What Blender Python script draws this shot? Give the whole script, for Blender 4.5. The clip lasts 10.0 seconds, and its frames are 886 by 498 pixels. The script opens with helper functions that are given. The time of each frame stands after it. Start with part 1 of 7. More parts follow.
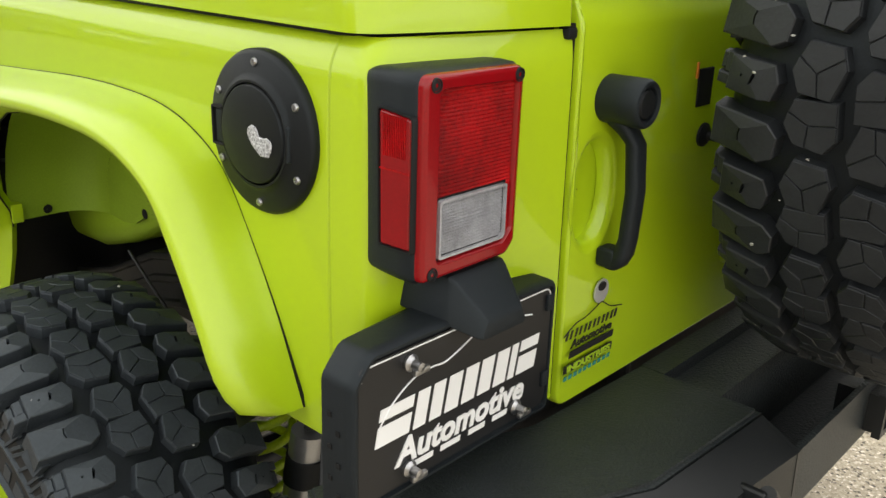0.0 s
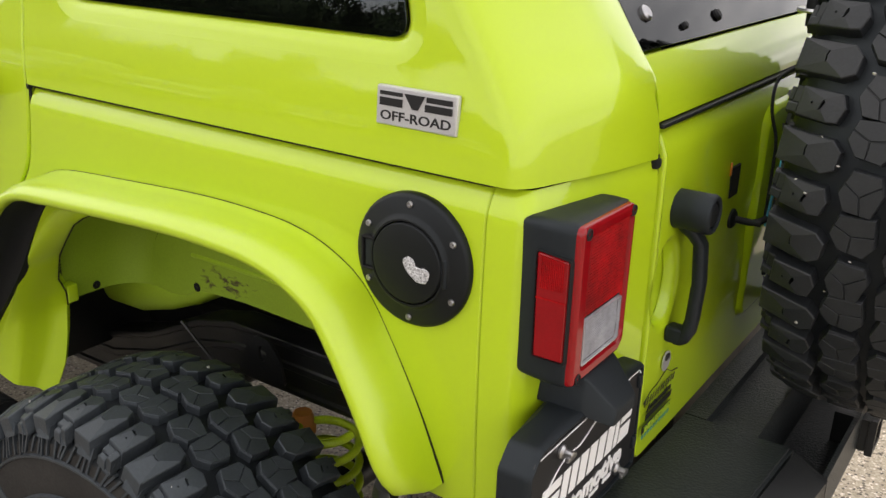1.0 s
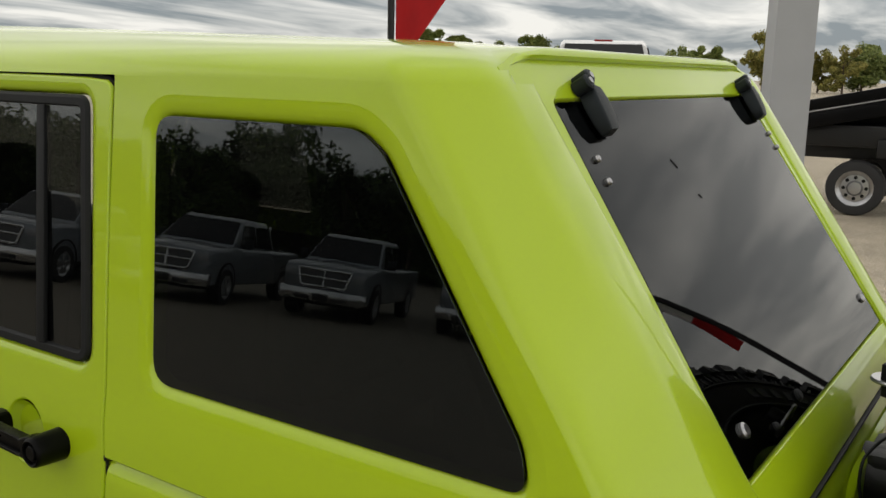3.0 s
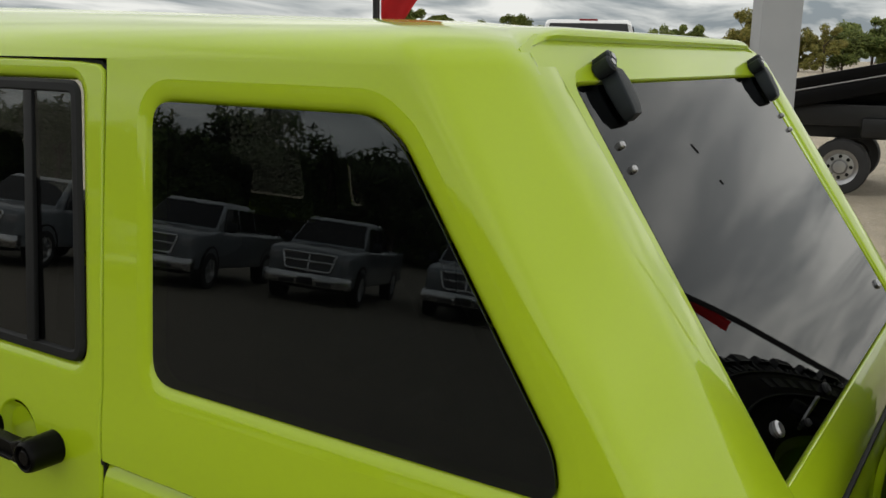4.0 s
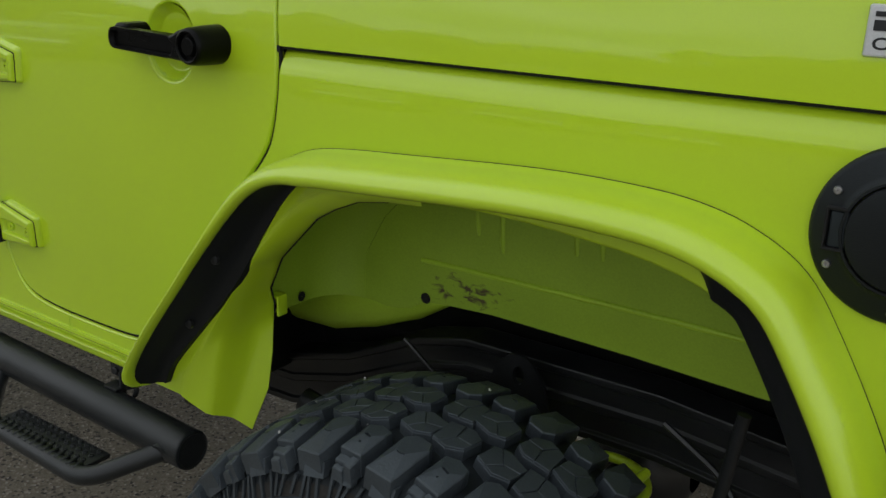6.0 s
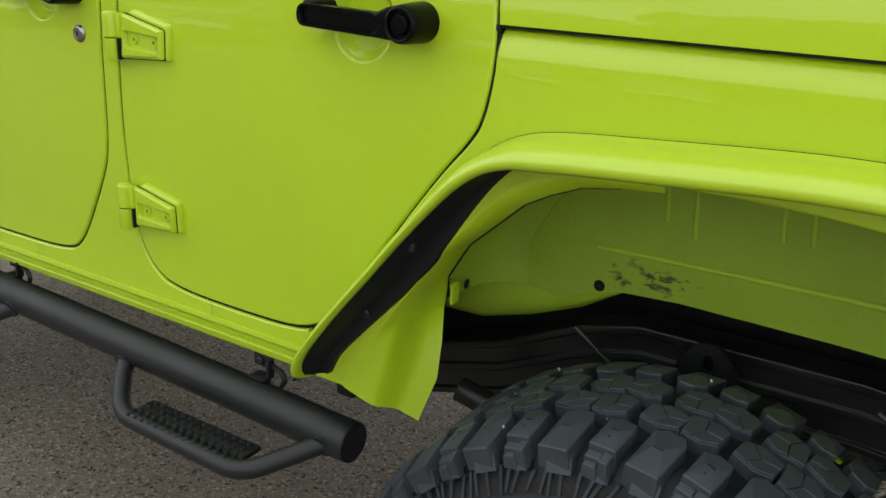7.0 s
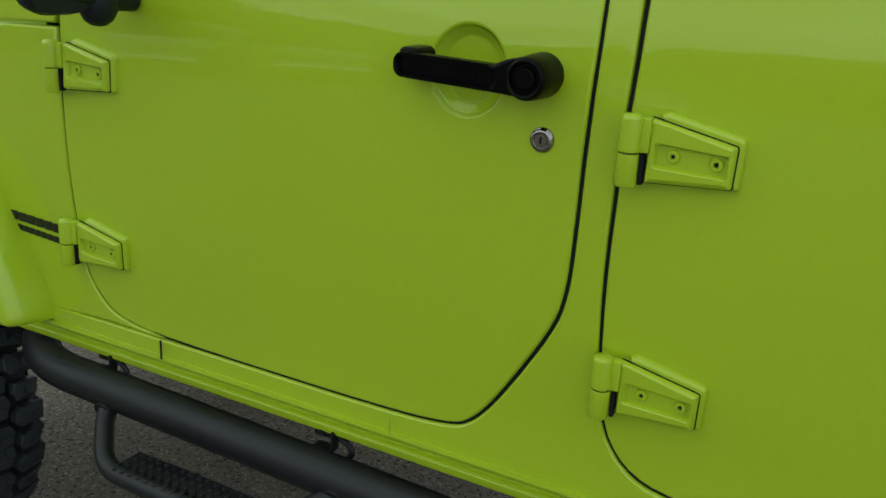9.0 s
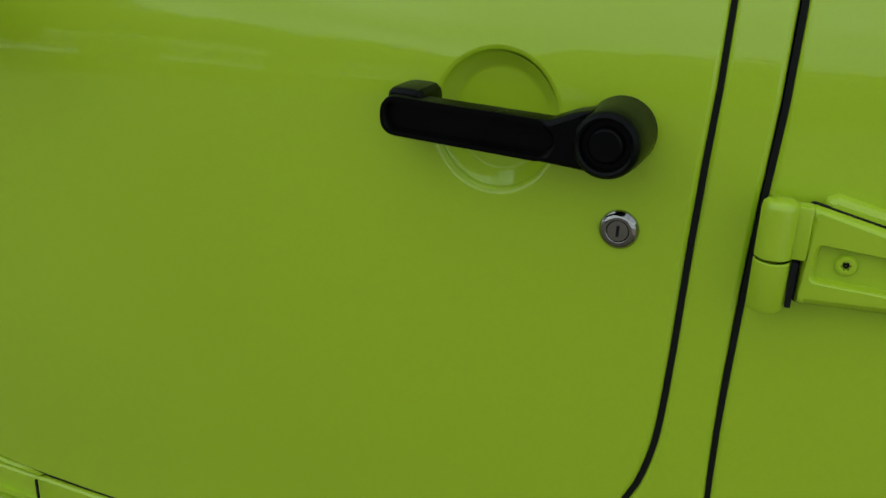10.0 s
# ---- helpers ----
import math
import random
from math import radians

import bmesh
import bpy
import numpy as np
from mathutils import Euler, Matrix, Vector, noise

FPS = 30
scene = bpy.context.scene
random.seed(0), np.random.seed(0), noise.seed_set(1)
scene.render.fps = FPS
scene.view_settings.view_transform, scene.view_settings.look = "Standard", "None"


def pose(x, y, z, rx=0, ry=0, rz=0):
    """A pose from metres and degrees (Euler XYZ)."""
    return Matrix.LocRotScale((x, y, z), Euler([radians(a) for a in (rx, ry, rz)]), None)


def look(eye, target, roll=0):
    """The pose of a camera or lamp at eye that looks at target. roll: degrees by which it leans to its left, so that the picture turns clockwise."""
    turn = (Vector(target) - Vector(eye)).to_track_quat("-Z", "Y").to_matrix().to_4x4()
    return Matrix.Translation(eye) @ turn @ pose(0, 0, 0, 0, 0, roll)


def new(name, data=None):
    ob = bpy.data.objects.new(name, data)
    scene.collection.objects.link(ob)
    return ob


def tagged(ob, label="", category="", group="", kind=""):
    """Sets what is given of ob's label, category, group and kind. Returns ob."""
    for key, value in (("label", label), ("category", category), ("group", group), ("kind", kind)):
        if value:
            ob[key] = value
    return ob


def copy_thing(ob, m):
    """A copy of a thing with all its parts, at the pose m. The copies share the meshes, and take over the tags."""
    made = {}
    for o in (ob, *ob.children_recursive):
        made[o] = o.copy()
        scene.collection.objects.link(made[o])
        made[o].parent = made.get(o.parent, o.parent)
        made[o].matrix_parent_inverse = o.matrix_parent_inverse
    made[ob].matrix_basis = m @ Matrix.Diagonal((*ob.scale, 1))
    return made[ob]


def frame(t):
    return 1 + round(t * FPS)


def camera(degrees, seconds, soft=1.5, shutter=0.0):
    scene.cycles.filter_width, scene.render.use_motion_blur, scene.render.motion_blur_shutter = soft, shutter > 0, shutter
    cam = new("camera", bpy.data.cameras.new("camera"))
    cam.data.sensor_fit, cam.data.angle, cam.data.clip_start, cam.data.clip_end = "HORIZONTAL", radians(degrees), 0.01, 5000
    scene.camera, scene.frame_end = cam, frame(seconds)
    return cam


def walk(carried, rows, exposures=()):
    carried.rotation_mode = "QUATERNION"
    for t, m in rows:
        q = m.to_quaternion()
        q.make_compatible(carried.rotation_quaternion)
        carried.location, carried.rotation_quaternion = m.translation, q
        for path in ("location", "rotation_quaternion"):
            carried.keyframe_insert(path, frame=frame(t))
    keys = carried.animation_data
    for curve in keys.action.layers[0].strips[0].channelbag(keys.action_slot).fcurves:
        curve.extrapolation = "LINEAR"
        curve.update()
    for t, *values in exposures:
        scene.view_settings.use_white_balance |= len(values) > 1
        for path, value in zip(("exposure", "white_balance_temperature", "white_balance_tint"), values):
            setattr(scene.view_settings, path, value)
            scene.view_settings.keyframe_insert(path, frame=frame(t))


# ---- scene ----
cam = camera(52.0, 10.0)
PATH = [
    (0, (0.583, -0.593, 1.503), (-0.67, 0.81, 0.823), 1.9),
    (0.5, (0.504, -0.779, 1.602), (-0.615, 0.729, 0.916), 1.7),
    (1, (0.437, -0.877, 1.705), (-0.626, 0.665, 1.002), 1.6),
    (1.5, (0.399, -0.918, 1.823), (-0.659, 0.62, 1.104), 0.9),
    (2, (0.345, -0.936, 1.946), (-0.744, 0.651, 1.401), 1.2),
    (2.2, (0.301, -0.93, 1.992), (-0.778, 0.689, 1.529), 1.6),
    (2.5, (0.269, -0.927, 2.053), (-0.82, 0.7, 1.643), 1.3),
    (2.7, (0.264, -0.914, 2.053), (-0.846, 0.708, 1.684), 1.2),
    (3.8, (0.167, -0.855, 2.114), (-0.891, 0.785, 1.677), 1.0),
    (4, (0.163, -0.858, 2.066), (-0.902, 0.782, 1.644), 0.9),
    (4.5, (0.162, -0.894, 1.966), (-0.908, 0.735, 1.518), 0.9),
    (5, (0.117, -0.919, 1.82), (-0.972, 0.695, 1.363), 1.0),
    (5.5, (0.011, -0.925, 1.638), (-1.089, 0.675, 1.159), 1.9),
    (5.7, (-0.029, -0.93, 1.587), (-1.125, 0.645, 1.024), 1.7),
    (6.8, (-0.351, -1.08, 1.489), (-1.399, 0.486, 0.819), 2.1),
    (7, (-0.422, -1.114, 1.52), (-1.443, 0.473, 0.856), 2.0),
    (7.5, (-0.65, -1.163, 1.571), (-1.622, 0.459, 0.92), 1.8),
    (8, (-0.961, -1.145, 1.6), (-1.898, 0.496, 0.946), 1.7),
    (8.5, (-1.267, -1.131, 1.555), (-2.147, 0.549, 0.921), 2.8),
    (9, (-1.536, -1.109, 1.542), (-2.436, 0.563, 0.915), 2.7),
    (9.5, (-1.712, -0.96, 1.53), (-2.544, 0.747, 0.902), 3.1),
    (10, (-1.858, -0.739, 1.562), (-2.552, 0.998, 0.852), 2.4),
]
walk(cam, [(t, look(eye, target, roll)) for t, eye, target, roll in PATH],
     [(0, 0.96, 7250, 10), (0.5, 0.88, 7250, 14), (1, 0.88, 7200, 17), (1.5, 0.75, 7050, 17), (2.0, 0.60, 7100, 17), (2.5, 0.16, 7400, 11), (3.8, -0.12, 7250, 10), (4.0, -0.13, 7150, 9), (4.5, -0.04, 6900, 10), (5.0, -0.06, 6700, 8), (5.5, -0.04, 6500, 7),
      (7, 0.70, 6750, 10), (7.5, 0.53, 6600, 7), (8, 0.31, 6450, 4), (9, -0.02, 6280, 1), (10, -0.10, 6050, 0)])
# ---- world, sun, exposure ----
world = bpy.data.worlds.new("overcast_sky")
scene.world = world
world.use_nodes = True
wn, wl = world.node_tree.nodes, world.node_tree.links
wn.clear()
w_out = wn.new("ShaderNodeOutputWorld")
w_bg = wn.new("ShaderNodeBackground")
w_sky = wn.new("ShaderNodeTexSky")
w_sky.sky_type = "NISHITA"
w_sky.sun_disc = False
w_sky.sun_elevation = radians(90)
w_sky.sun_rotation = radians(200)
w_tc = wn.new("ShaderNodeTexCoord")
w_map = wn.new("ShaderNodeMapping")
w_map.inputs["Scale"].default_value = (1.25, 0.26, 1.0)
w_map.inputs["Rotation"].default_value = (0, 0, 0.22)
w_map.inputs["Location"].default_value = (0.35, 0.1, 0.0)
# the direction meets a flat cloud layer overhead
w_xyz = wn.new("ShaderNodeSeparateXYZ")
w_up = wn.new("ShaderNodeMath")
w_up.operation = "MAXIMUM"
w_up.inputs[1].default_value = 0.0
w_lift = wn.new("ShaderNodeMath")
w_lift.operation = "ADD"
w_lift.inputs[1].default_value = 0.17
w_flat = wn.new("ShaderNodeCombineXYZ")
w_flat.inputs["Z"].default_value = 1.0
w_rise = wn.new("ShaderNodeCombineXYZ")
w_div = wn.new("ShaderNodeVectorMath")
w_div.operation = "DIVIDE"
w_noise = wn.new("ShaderNodeTexNoise")
w_noise.inputs["Scale"].default_value = 1.5
w_noise.inputs["Distortion"].default_value = 0.5
w_noise.inputs["Detail"].default_value = 5
w_noise.inputs["Roughness"].default_value = 0.55
w_ramp = wn.new("ShaderNodeValToRGB")
w_ramp.color_ramp.elements[0].position = 0.37
w_ramp.color_ramp.elements[0].color = (0.255, 0.315, 0.385, 1)
w_ramp.color_ramp.elements[1].position = 0.64
w_ramp.color_ramp.elements[1].color = (0.93, 0.985, 1.04, 1)
w_scale = wn.new("ShaderNodeVectorMath")
w_scale.operation = "SCALE"
w_scale.inputs["Scale"].default_value = 0.1
w_mix = wn.new("ShaderNodeMix")
w_mix.data_type = "RGBA"
w_mix.inputs["Factor"].default_value = 0.9
wl.new(w_tc.outputs["Generated"], w_xyz.inputs["Vector"])
wl.new(w_xyz.outputs["X"], w_flat.inputs["X"])
wl.new(w_xyz.outputs["Y"], w_flat.inputs["Y"])
wl.new(w_xyz.outputs["Z"], w_up.inputs[0])
wl.new(w_up.outputs["Value"], w_lift.inputs[0])
for axis in ("X", "Y", "Z"):
    wl.new(w_lift.outputs["Value"], w_rise.inputs[axis])
wl.new(w_flat.outputs["Vector"], w_div.inputs[0])
wl.new(w_rise.outputs["Vector"], w_div.inputs[1])
wl.new(w_div.outputs["Vector"], w_map.inputs["Vector"])
wl.new(w_map.outputs["Vector"], w_noise.inputs["Vector"])
wl.new(w_noise.outputs["Fac"], w_ramp.inputs["Fac"])
wl.new(w_sky.outputs["Color"], w_scale.inputs[0])
wl.new(w_scale.outputs["Vector"], w_mix.inputs["A"])
wl.new(w_ramp.outputs["Color"], w_mix.inputs["B"])
wl.new(w_mix.outputs["Result"], w_bg.inputs["Color"])
w_bg.inputs["Strength"].default_value = 1.0
wl.new(w_bg.outputs["Background"], w_out.inputs["Surface"])
sun_data = bpy.data.lights.new("sun", "SUN")
sun_data.energy = 1.1
sun_data.angle = radians(180)
sun_data.color = (1.0, 0.96, 0.9)
sun = new("sun", sun_data)
sun.matrix_world = look((0.0, -0.01, 6.0), (0.0, 0.0, 0.0))


# ---- materials ----
def material(name, color, rough=0.5, metal=0.0, coat=0.0, spec=0.5, vary=0.08, scale=6.0, grain=0.0, grain_scale=300.0, bump=0.0,
             bump_scale=400.0, trans=0.0, ior=1.45, emit=None, rough_vary=0.0, coat_rough=0.03):
    """Principled surface with colour variation at two scales, roughness variation and fine relief."""
    m = bpy.data.materials.new(name)
    m.use_nodes = True
    n, l = m.node_tree.nodes, m.node_tree.links
    b = n["Principled BSDF"]
    b.inputs["Base Color"].default_value = (*color, 1)
    b.inputs["Roughness"].default_value = rough
    b.inputs["Metallic"].default_value = metal
    b.inputs["Coat Weight"].default_value = coat
    b.inputs["Coat Roughness"].default_value = coat_rough
    b.inputs["Specular IOR Level"].default_value = spec
    b.inputs["Transmission Weight"].default_value = trans
    b.inputs["IOR"].default_value = ior
    tc = n.new("ShaderNodeTexCoord")
    if vary or grain:
        big = n.new("ShaderNodeTexNoise")
        big.inputs["Scale"].default_value = scale
        big.inputs["Detail"].default_value = 4
        small = n.new("ShaderNodeTexNoise")
        small.inputs["Scale"].default_value = grain_scale
        small.inputs["Detail"].default_value = 2
        l.new(tc.outputs["Object"], big.inputs["Vector"])
        l.new(tc.outputs["Object"], small.inputs["Vector"])
        f1 = n.new("ShaderNodeMapRange")
        f1.inputs["From Min"].default_value, f1.inputs["From Max"].default_value = 0.25, 0.75
        f1.inputs["To Min"].default_value, f1.inputs["To Max"].default_value = 1 - vary, 1 + vary
        f2 = n.new("ShaderNodeMapRange")
        f2.inputs["From Min"].default_value, f2.inputs["From Max"].default_value = 0.3, 0.7
        f2.inputs["To Min"].default_value, f2.inputs["To Max"].default_value = 1 - grain, 1 + grain
        l.new(big.outputs["Fac"], f1.inputs["Value"])
        l.new(small.outputs["Fac"], f2.inputs["Value"])
        mul = n.new("ShaderNodeMath")
        mul.operation = "MULTIPLY"
        l.new(f1.outputs["Result"], mul.inputs[0])
        l.new(f2.outputs["Result"], mul.inputs[1])
        sc = n.new("ShaderNodeVectorMath")
        sc.operation = "SCALE"
        sc.inputs[0].default_value = color
        l.new(mul.outputs["Value"], sc.inputs["Scale"])
        l.new(sc.outputs["Vector"], b.inputs["Base Color"])
        if rough_vary:
            fr = n.new("ShaderNodeMapRange")
            fr.inputs["From Min"].default_value, fr.inputs["From Max"].default_value = 0.3, 0.7
            fr.inputs["To Min"].default_value, fr.inputs["To Max"].default_value = max(0, rough - rough_vary), min(1, rough + rough_vary)
            l.new(big.outputs["Fac"], fr.inputs["Value"])
            l.new(fr.outputs["Result"], b.inputs["Roughness"])
    if bump:
        bn = n.new("ShaderNodeTexNoise")
        bn.inputs["Scale"].default_value = bump_scale
        bn.inputs["Detail"].default_value = 3
        l.new(tc.outputs["Object"], bn.inputs["Vector"])
        bp = n.new("ShaderNodeBump")
        bp.inputs["Strength"].default_value = bump
        bp.inputs["Distance"].default_value = 0.002
        l.new(bn.outputs["Fac"], bp.inputs["Height"])
        l.new(bp.outputs["Normal"], b.inputs["Normal"])
    if emit:
        b.inputs["Emission Color"].default_value = (*emit[:3], 1)
        b.inputs["Emission Strength"].default_value = emit[3]
    return m


LIME = material("lime_paint", (0.430, 0.60, 0.016), rough=0.38, coat=0.86, spec=0.3, vary=0.02, scale=3, grain=0.02, grain_scale=900, coat_rough=0.035)
LIME_FLARE = material("lime_satin_flare_paint", (0.430, 0.60, 0.016), rough=0.42, coat=0.9, vary=0.02, scale=5, grain=0.02, grain_scale=900, bump=0.02, bump_scale=500, coat_rough=0.24)
LIME_FLAT = material("lime_underbody_paint", (0.36, 0.53, 0.03), rough=0.5, vary=0.08, scale=9, grain=0.05, bump=0.1, bump_scale=120)


def scuffed(name, color, centre, size):
    """Body paint with a patch of dark brown scrapes round one place."""
    m = material(name, color, rough=0.5, vary=0.08, scale=9, grain=0.05, bump=0.1, bump_scale=120)
    n, l = m.node_tree.nodes, m.node_tree.links
    b = n["Principled BSDF"]
    base = b.inputs["Base Color"].links[0].from_socket
    tc = n.new("ShaderNodeTexCoord")
    mp = n.new("ShaderNodeMapping")
    mp.vector_type = "TEXTURE"
    mp.inputs["Location"].default_value = centre
    mp.inputs["Scale"].default_value = size
    ball = n.new("ShaderNodeTexGradient")
    ball.gradient_type = "SPHERICAL"
    turn = n.new("ShaderNodeMapping")
    turn.inputs["Rotation"].default_value = (0, 0.55, 0)
    turn.inputs["Scale"].default_value = (34, 34, 70)
    noise = n.new("ShaderNodeTexNoise")
    noise.inputs["Scale"].default_value = 1.0
    noise.inputs["Detail"].default_value = 5
    noise.inputs["Distortion"].default_value = 0.9
    add = n.new("ShaderNodeMath")
    add.operation = "MULTIPLY_ADD"
    add.inputs[1].default_value = 0.42
    ramp = n.new("ShaderNodeMapRange")
    ramp.inputs["From Min"].default_value, ramp.inputs["From Max"].default_value = 0.80, 0.93
    mix = n.new("ShaderNodeMix")
    mix.data_type = "RGBA"
    mix.inputs["B"].default_value = (0.075, 0.058, 0.022, 1)
    l.new(tc.outputs["Object"], mp.inputs["Vector"])
    l.new(mp.outputs["Vector"], ball.inputs["Vector"])
    l.new(tc.outputs["Object"], turn.inputs["Vector"])
    l.new(turn.outputs["Vector"], noise.inputs["Vector"])
    l.new(ball.outputs["Fac"], add.inputs[0])
    l.new(noise.outputs["Fac"], add.inputs[2])
    l.new(add.outputs["Value"], ramp.inputs["Value"])
    l.new(ramp.outputs["Result"], mix.inputs["Factor"])
    l.new(base, mix.inputs["A"])
    l.new(mix.outputs["Result"], b.inputs["Base Color"])
    return m


# scuffs on a base set below LIME_FLAT, standing in for wheel-house shade
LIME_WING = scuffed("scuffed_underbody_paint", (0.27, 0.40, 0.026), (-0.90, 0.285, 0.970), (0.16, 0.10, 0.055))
BLACK_PLASTIC = material("black_textured_plastic", (0.0110, 0.0135, 0.0160), rough=0.48, spec=0.35, vary=0.12, scale=12, grain=0.12, grain_scale=700, bump=0.25, bump_scale=900, rough_vary=0.06)
HANDLE_BLACK = material("black_moulded_plastic", (0.0022, 0.0022, 0.0022), rough=0.30, spec=0.12, vary=0.1, scale=12, grain=0.1, grain_scale=700, bump=0.15, bump_scale=900, rough_vary=0.05)
FILLER_BLACK = material("black_satin_coat", (0.008, 0.0085, 0.009), rough=0.42, spec=0.3, vary=0.15, scale=10, grain=0.12, grain_scale=600, bump=0.2, bump_scale=800, rough_vary=0.06)
BLACK_TRIM = material("black_rubber_trim", (0.007, 0.008, 0.009), rough=0.6, spec=0.35, vary=0.1, grain=0.1, bump=0.1)
BLACK_GAP = material("dark_gap", (0.004, 0.004, 0.004), rough=0.9, vary=0.0)
BLACK_FRAME = material("black_frame_paint", (0.009, 0.0095, 0.0105), rough=0.40, spec=0.5, vary=0.25, scale=10, grain=0.15, bump=0.2, bump_scale=150, rough_vary=0.12)
POWDER = material("black_powder_coat", (0.0115, 0.013, 0.014), rough=0.40, spec=0.45, vary=0.12, scale=8, grain=0.1, grain_scale=900, bump=0.2, bump_scale=1200, rough_vary=0.06)
LINER = material("black_grained_liner_coat", (0.021, 0.0255, 0.0265), rough=0.46, vary=0.2, scale=14, grain=0.3, grain_scale=420, bump=1.0, bump_scale=230)
DUSTY_RUBBER = material("dusty_rubber", (0.025, 0.0235, 0.0215), rough=0.8, spec=0.3, vary=0.35, scale=9, grain=0.2, grain_scale=160, bump=0.2, bump_scale=200)
GRIT = material("pale_grit", (0.42, 0.41, 0.39), rough=0.8, vary=0.2, scale=60)
# darker copy of the tyre rubber, with the shade of the grooves in its colour
GROOVE_SHADE = material("unworn_rubber", (0.0085, 0.010, 0.012), rough=0.45, spec=0.35, vary=0.2, scale=14, grain=0.12, grain_scale=220, bump=0.2, bump_scale=260, rough_vary=0.1)
# spare's rubber is coloured darker because it stands against the light
SPARE_RUBBER = material("little_worn_rubber", (0.019, 0.0215, 0.0245), rough=0.45, spec=0.4, vary=0.2, scale=14, grain=0.12, grain_scale=220, bump=0.2, bump_scale=260, rough_vary=0.1)
RUBBER = material("tyre_rubber", (0.032, 0.038, 0.044), rough=0.42, spec=0.5, vary=0.2, scale=14, grain=0.12, grain_scale=220, bump=0.2, bump_scale=260, rough_vary=0.1)
CHROME = material("chrome", (0.75, 0.75, 0.76), rough=0.12, metal=1.0, vary=0.05, grain=0.02)
STEEL = material("zinc_steel", (0.45, 0.45, 0.46), rough=0.32, metal=1.0, vary=0.15, scale=60, grain=0.1)
LOCK_CHROME = material("bright_lock_chrome", (0.34, 0.32, 0.30), rough=0.05, metal=1.0, vary=0.05)
SILVER = material("silver_badge_plate", (0.62, 0.62, 0.63), rough=0.35, metal=0.6, vary=0.04, grain=0.05, grain_scale=500)
WHITE_INK = material("white_print", (0.82, 0.82, 0.82), rough=0.4, vary=0.03)
BLACK_INK = material("black_print", (0.012, 0.012, 0.013), rough=0.35, vary=0.05)
TEAL_INK = material("teal_print", (0.02, 0.22, 0.2), rough=0.4, vary=0.05)
RED_LENS = material("red_lens", (0.25, 0.003, 0.006), rough=0.2, coat=0.35, spec=0.3, vary=0.06, scale=30, grain=0.05)
RED_LENS_DARK = material("red_ribbed_lens", (0.32, 0.002, 0.004), rough=0.25, coat=0.1, spec=0.25, vary=0.55, scale=18, grain=0.25, grain_scale=380, bump=0.4, bump_scale=420)
CLEAR_LENS = material("clear_lens", (0.34, 0.34, 0.36), rough=0.15, coat=1.0, vary=0.25, scale=40, grain=0.12, grain_scale=300)
TINT = material("dark_tinted_glass", (0.055, 0.059, 0.060), rough=0.0, trans=0.98, ior=1.58, vary=0.0)
TINT_REAR = material("dark_tinted_rear_glass", (0.012, 0.013, 0.0135), rough=0.0, trans=0.98, ior=1.32, vary=0.0)
LIGHT_TINT = material("lightly_tinted_glass", (0.24, 0.26, 0.255), rough=0.0, trans=0.98, ior=1.5, vary=0.0)
CLEAR_GLASS = material("clear_windscreen_glass", (0.80, 0.84, 0.83), rough=0.0, trans=1.0, ior=1.3, vary=0.0)
for m in (TINT, TINT_REAR, RUBBER, GROOVE_SHADE, BLACK_PLASTIC, FILLER_BLACK):
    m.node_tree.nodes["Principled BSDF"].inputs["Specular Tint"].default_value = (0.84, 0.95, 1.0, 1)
YELLOW = material("lime_spring_paint", (0.40, 0.55, 0.02), rough=0.35, vary=0.15, scale=20, grain=0.1)
ORANGE = material("orange_bump_stop", (0.45, 0.17, 0.04), rough=0.5, vary=0.1)
ALLOY = material("bright_alloy", (0.55, 0.55, 0.56), rough=0.28, metal=0.9, vary=0.08, grain=0.04)
CABLE_RED = material("red_cable", (0.5, 0.02, 0.02), rough=0.4, vary=0.05)
CABLE_BLUE = material("blue_cable", (0.05, 0.3, 0.45), rough=0.4, vary=0.05)
SEAT = material("black_cloth", (0.015, 0.015, 0.016), rough=0.9, vary=0.15, grain=0.2)
AMBER = material("amber_mark", (0.6, 0.18, 0.02), rough=0.4, vary=0.1)


# ---- mesh helpers ----
JEEP_AT = Vector((-1.9, 0.81, 0.0))
YC = 0.81


def part(name, bm, mat, parent=None, label="", at=None):
    """Links a bmesh as one mesh object under a thing or a part."""
    me = bpy.data.meshes.new(name)
    bm.to_mesh(me)
    bm.free()
    if mat:
        me.materials.append(mat)
    return hang(name, me, parent, label, at)


def hang(name, me, parent=None, label="", at=None):
    ob = new(name, me)
    if parent is not None:
        ob.parent = parent
        if parent.type == "EMPTY":
            ob.matrix_parent_inverse = Matrix.Translation(parent.location).inverted()
    if at is not None:
        ob.matrix_basis = at
    if label:
        tagged(ob, label)
    return ob


def smooth(bm, angle=35):
    for f in bm.faces:
        f.smooth = True
    lim = radians(angle)
    for e in bm.edges:
        if len(e.link_faces) == 2:
            e.smooth = e.calc_face_angle(0.0) < lim


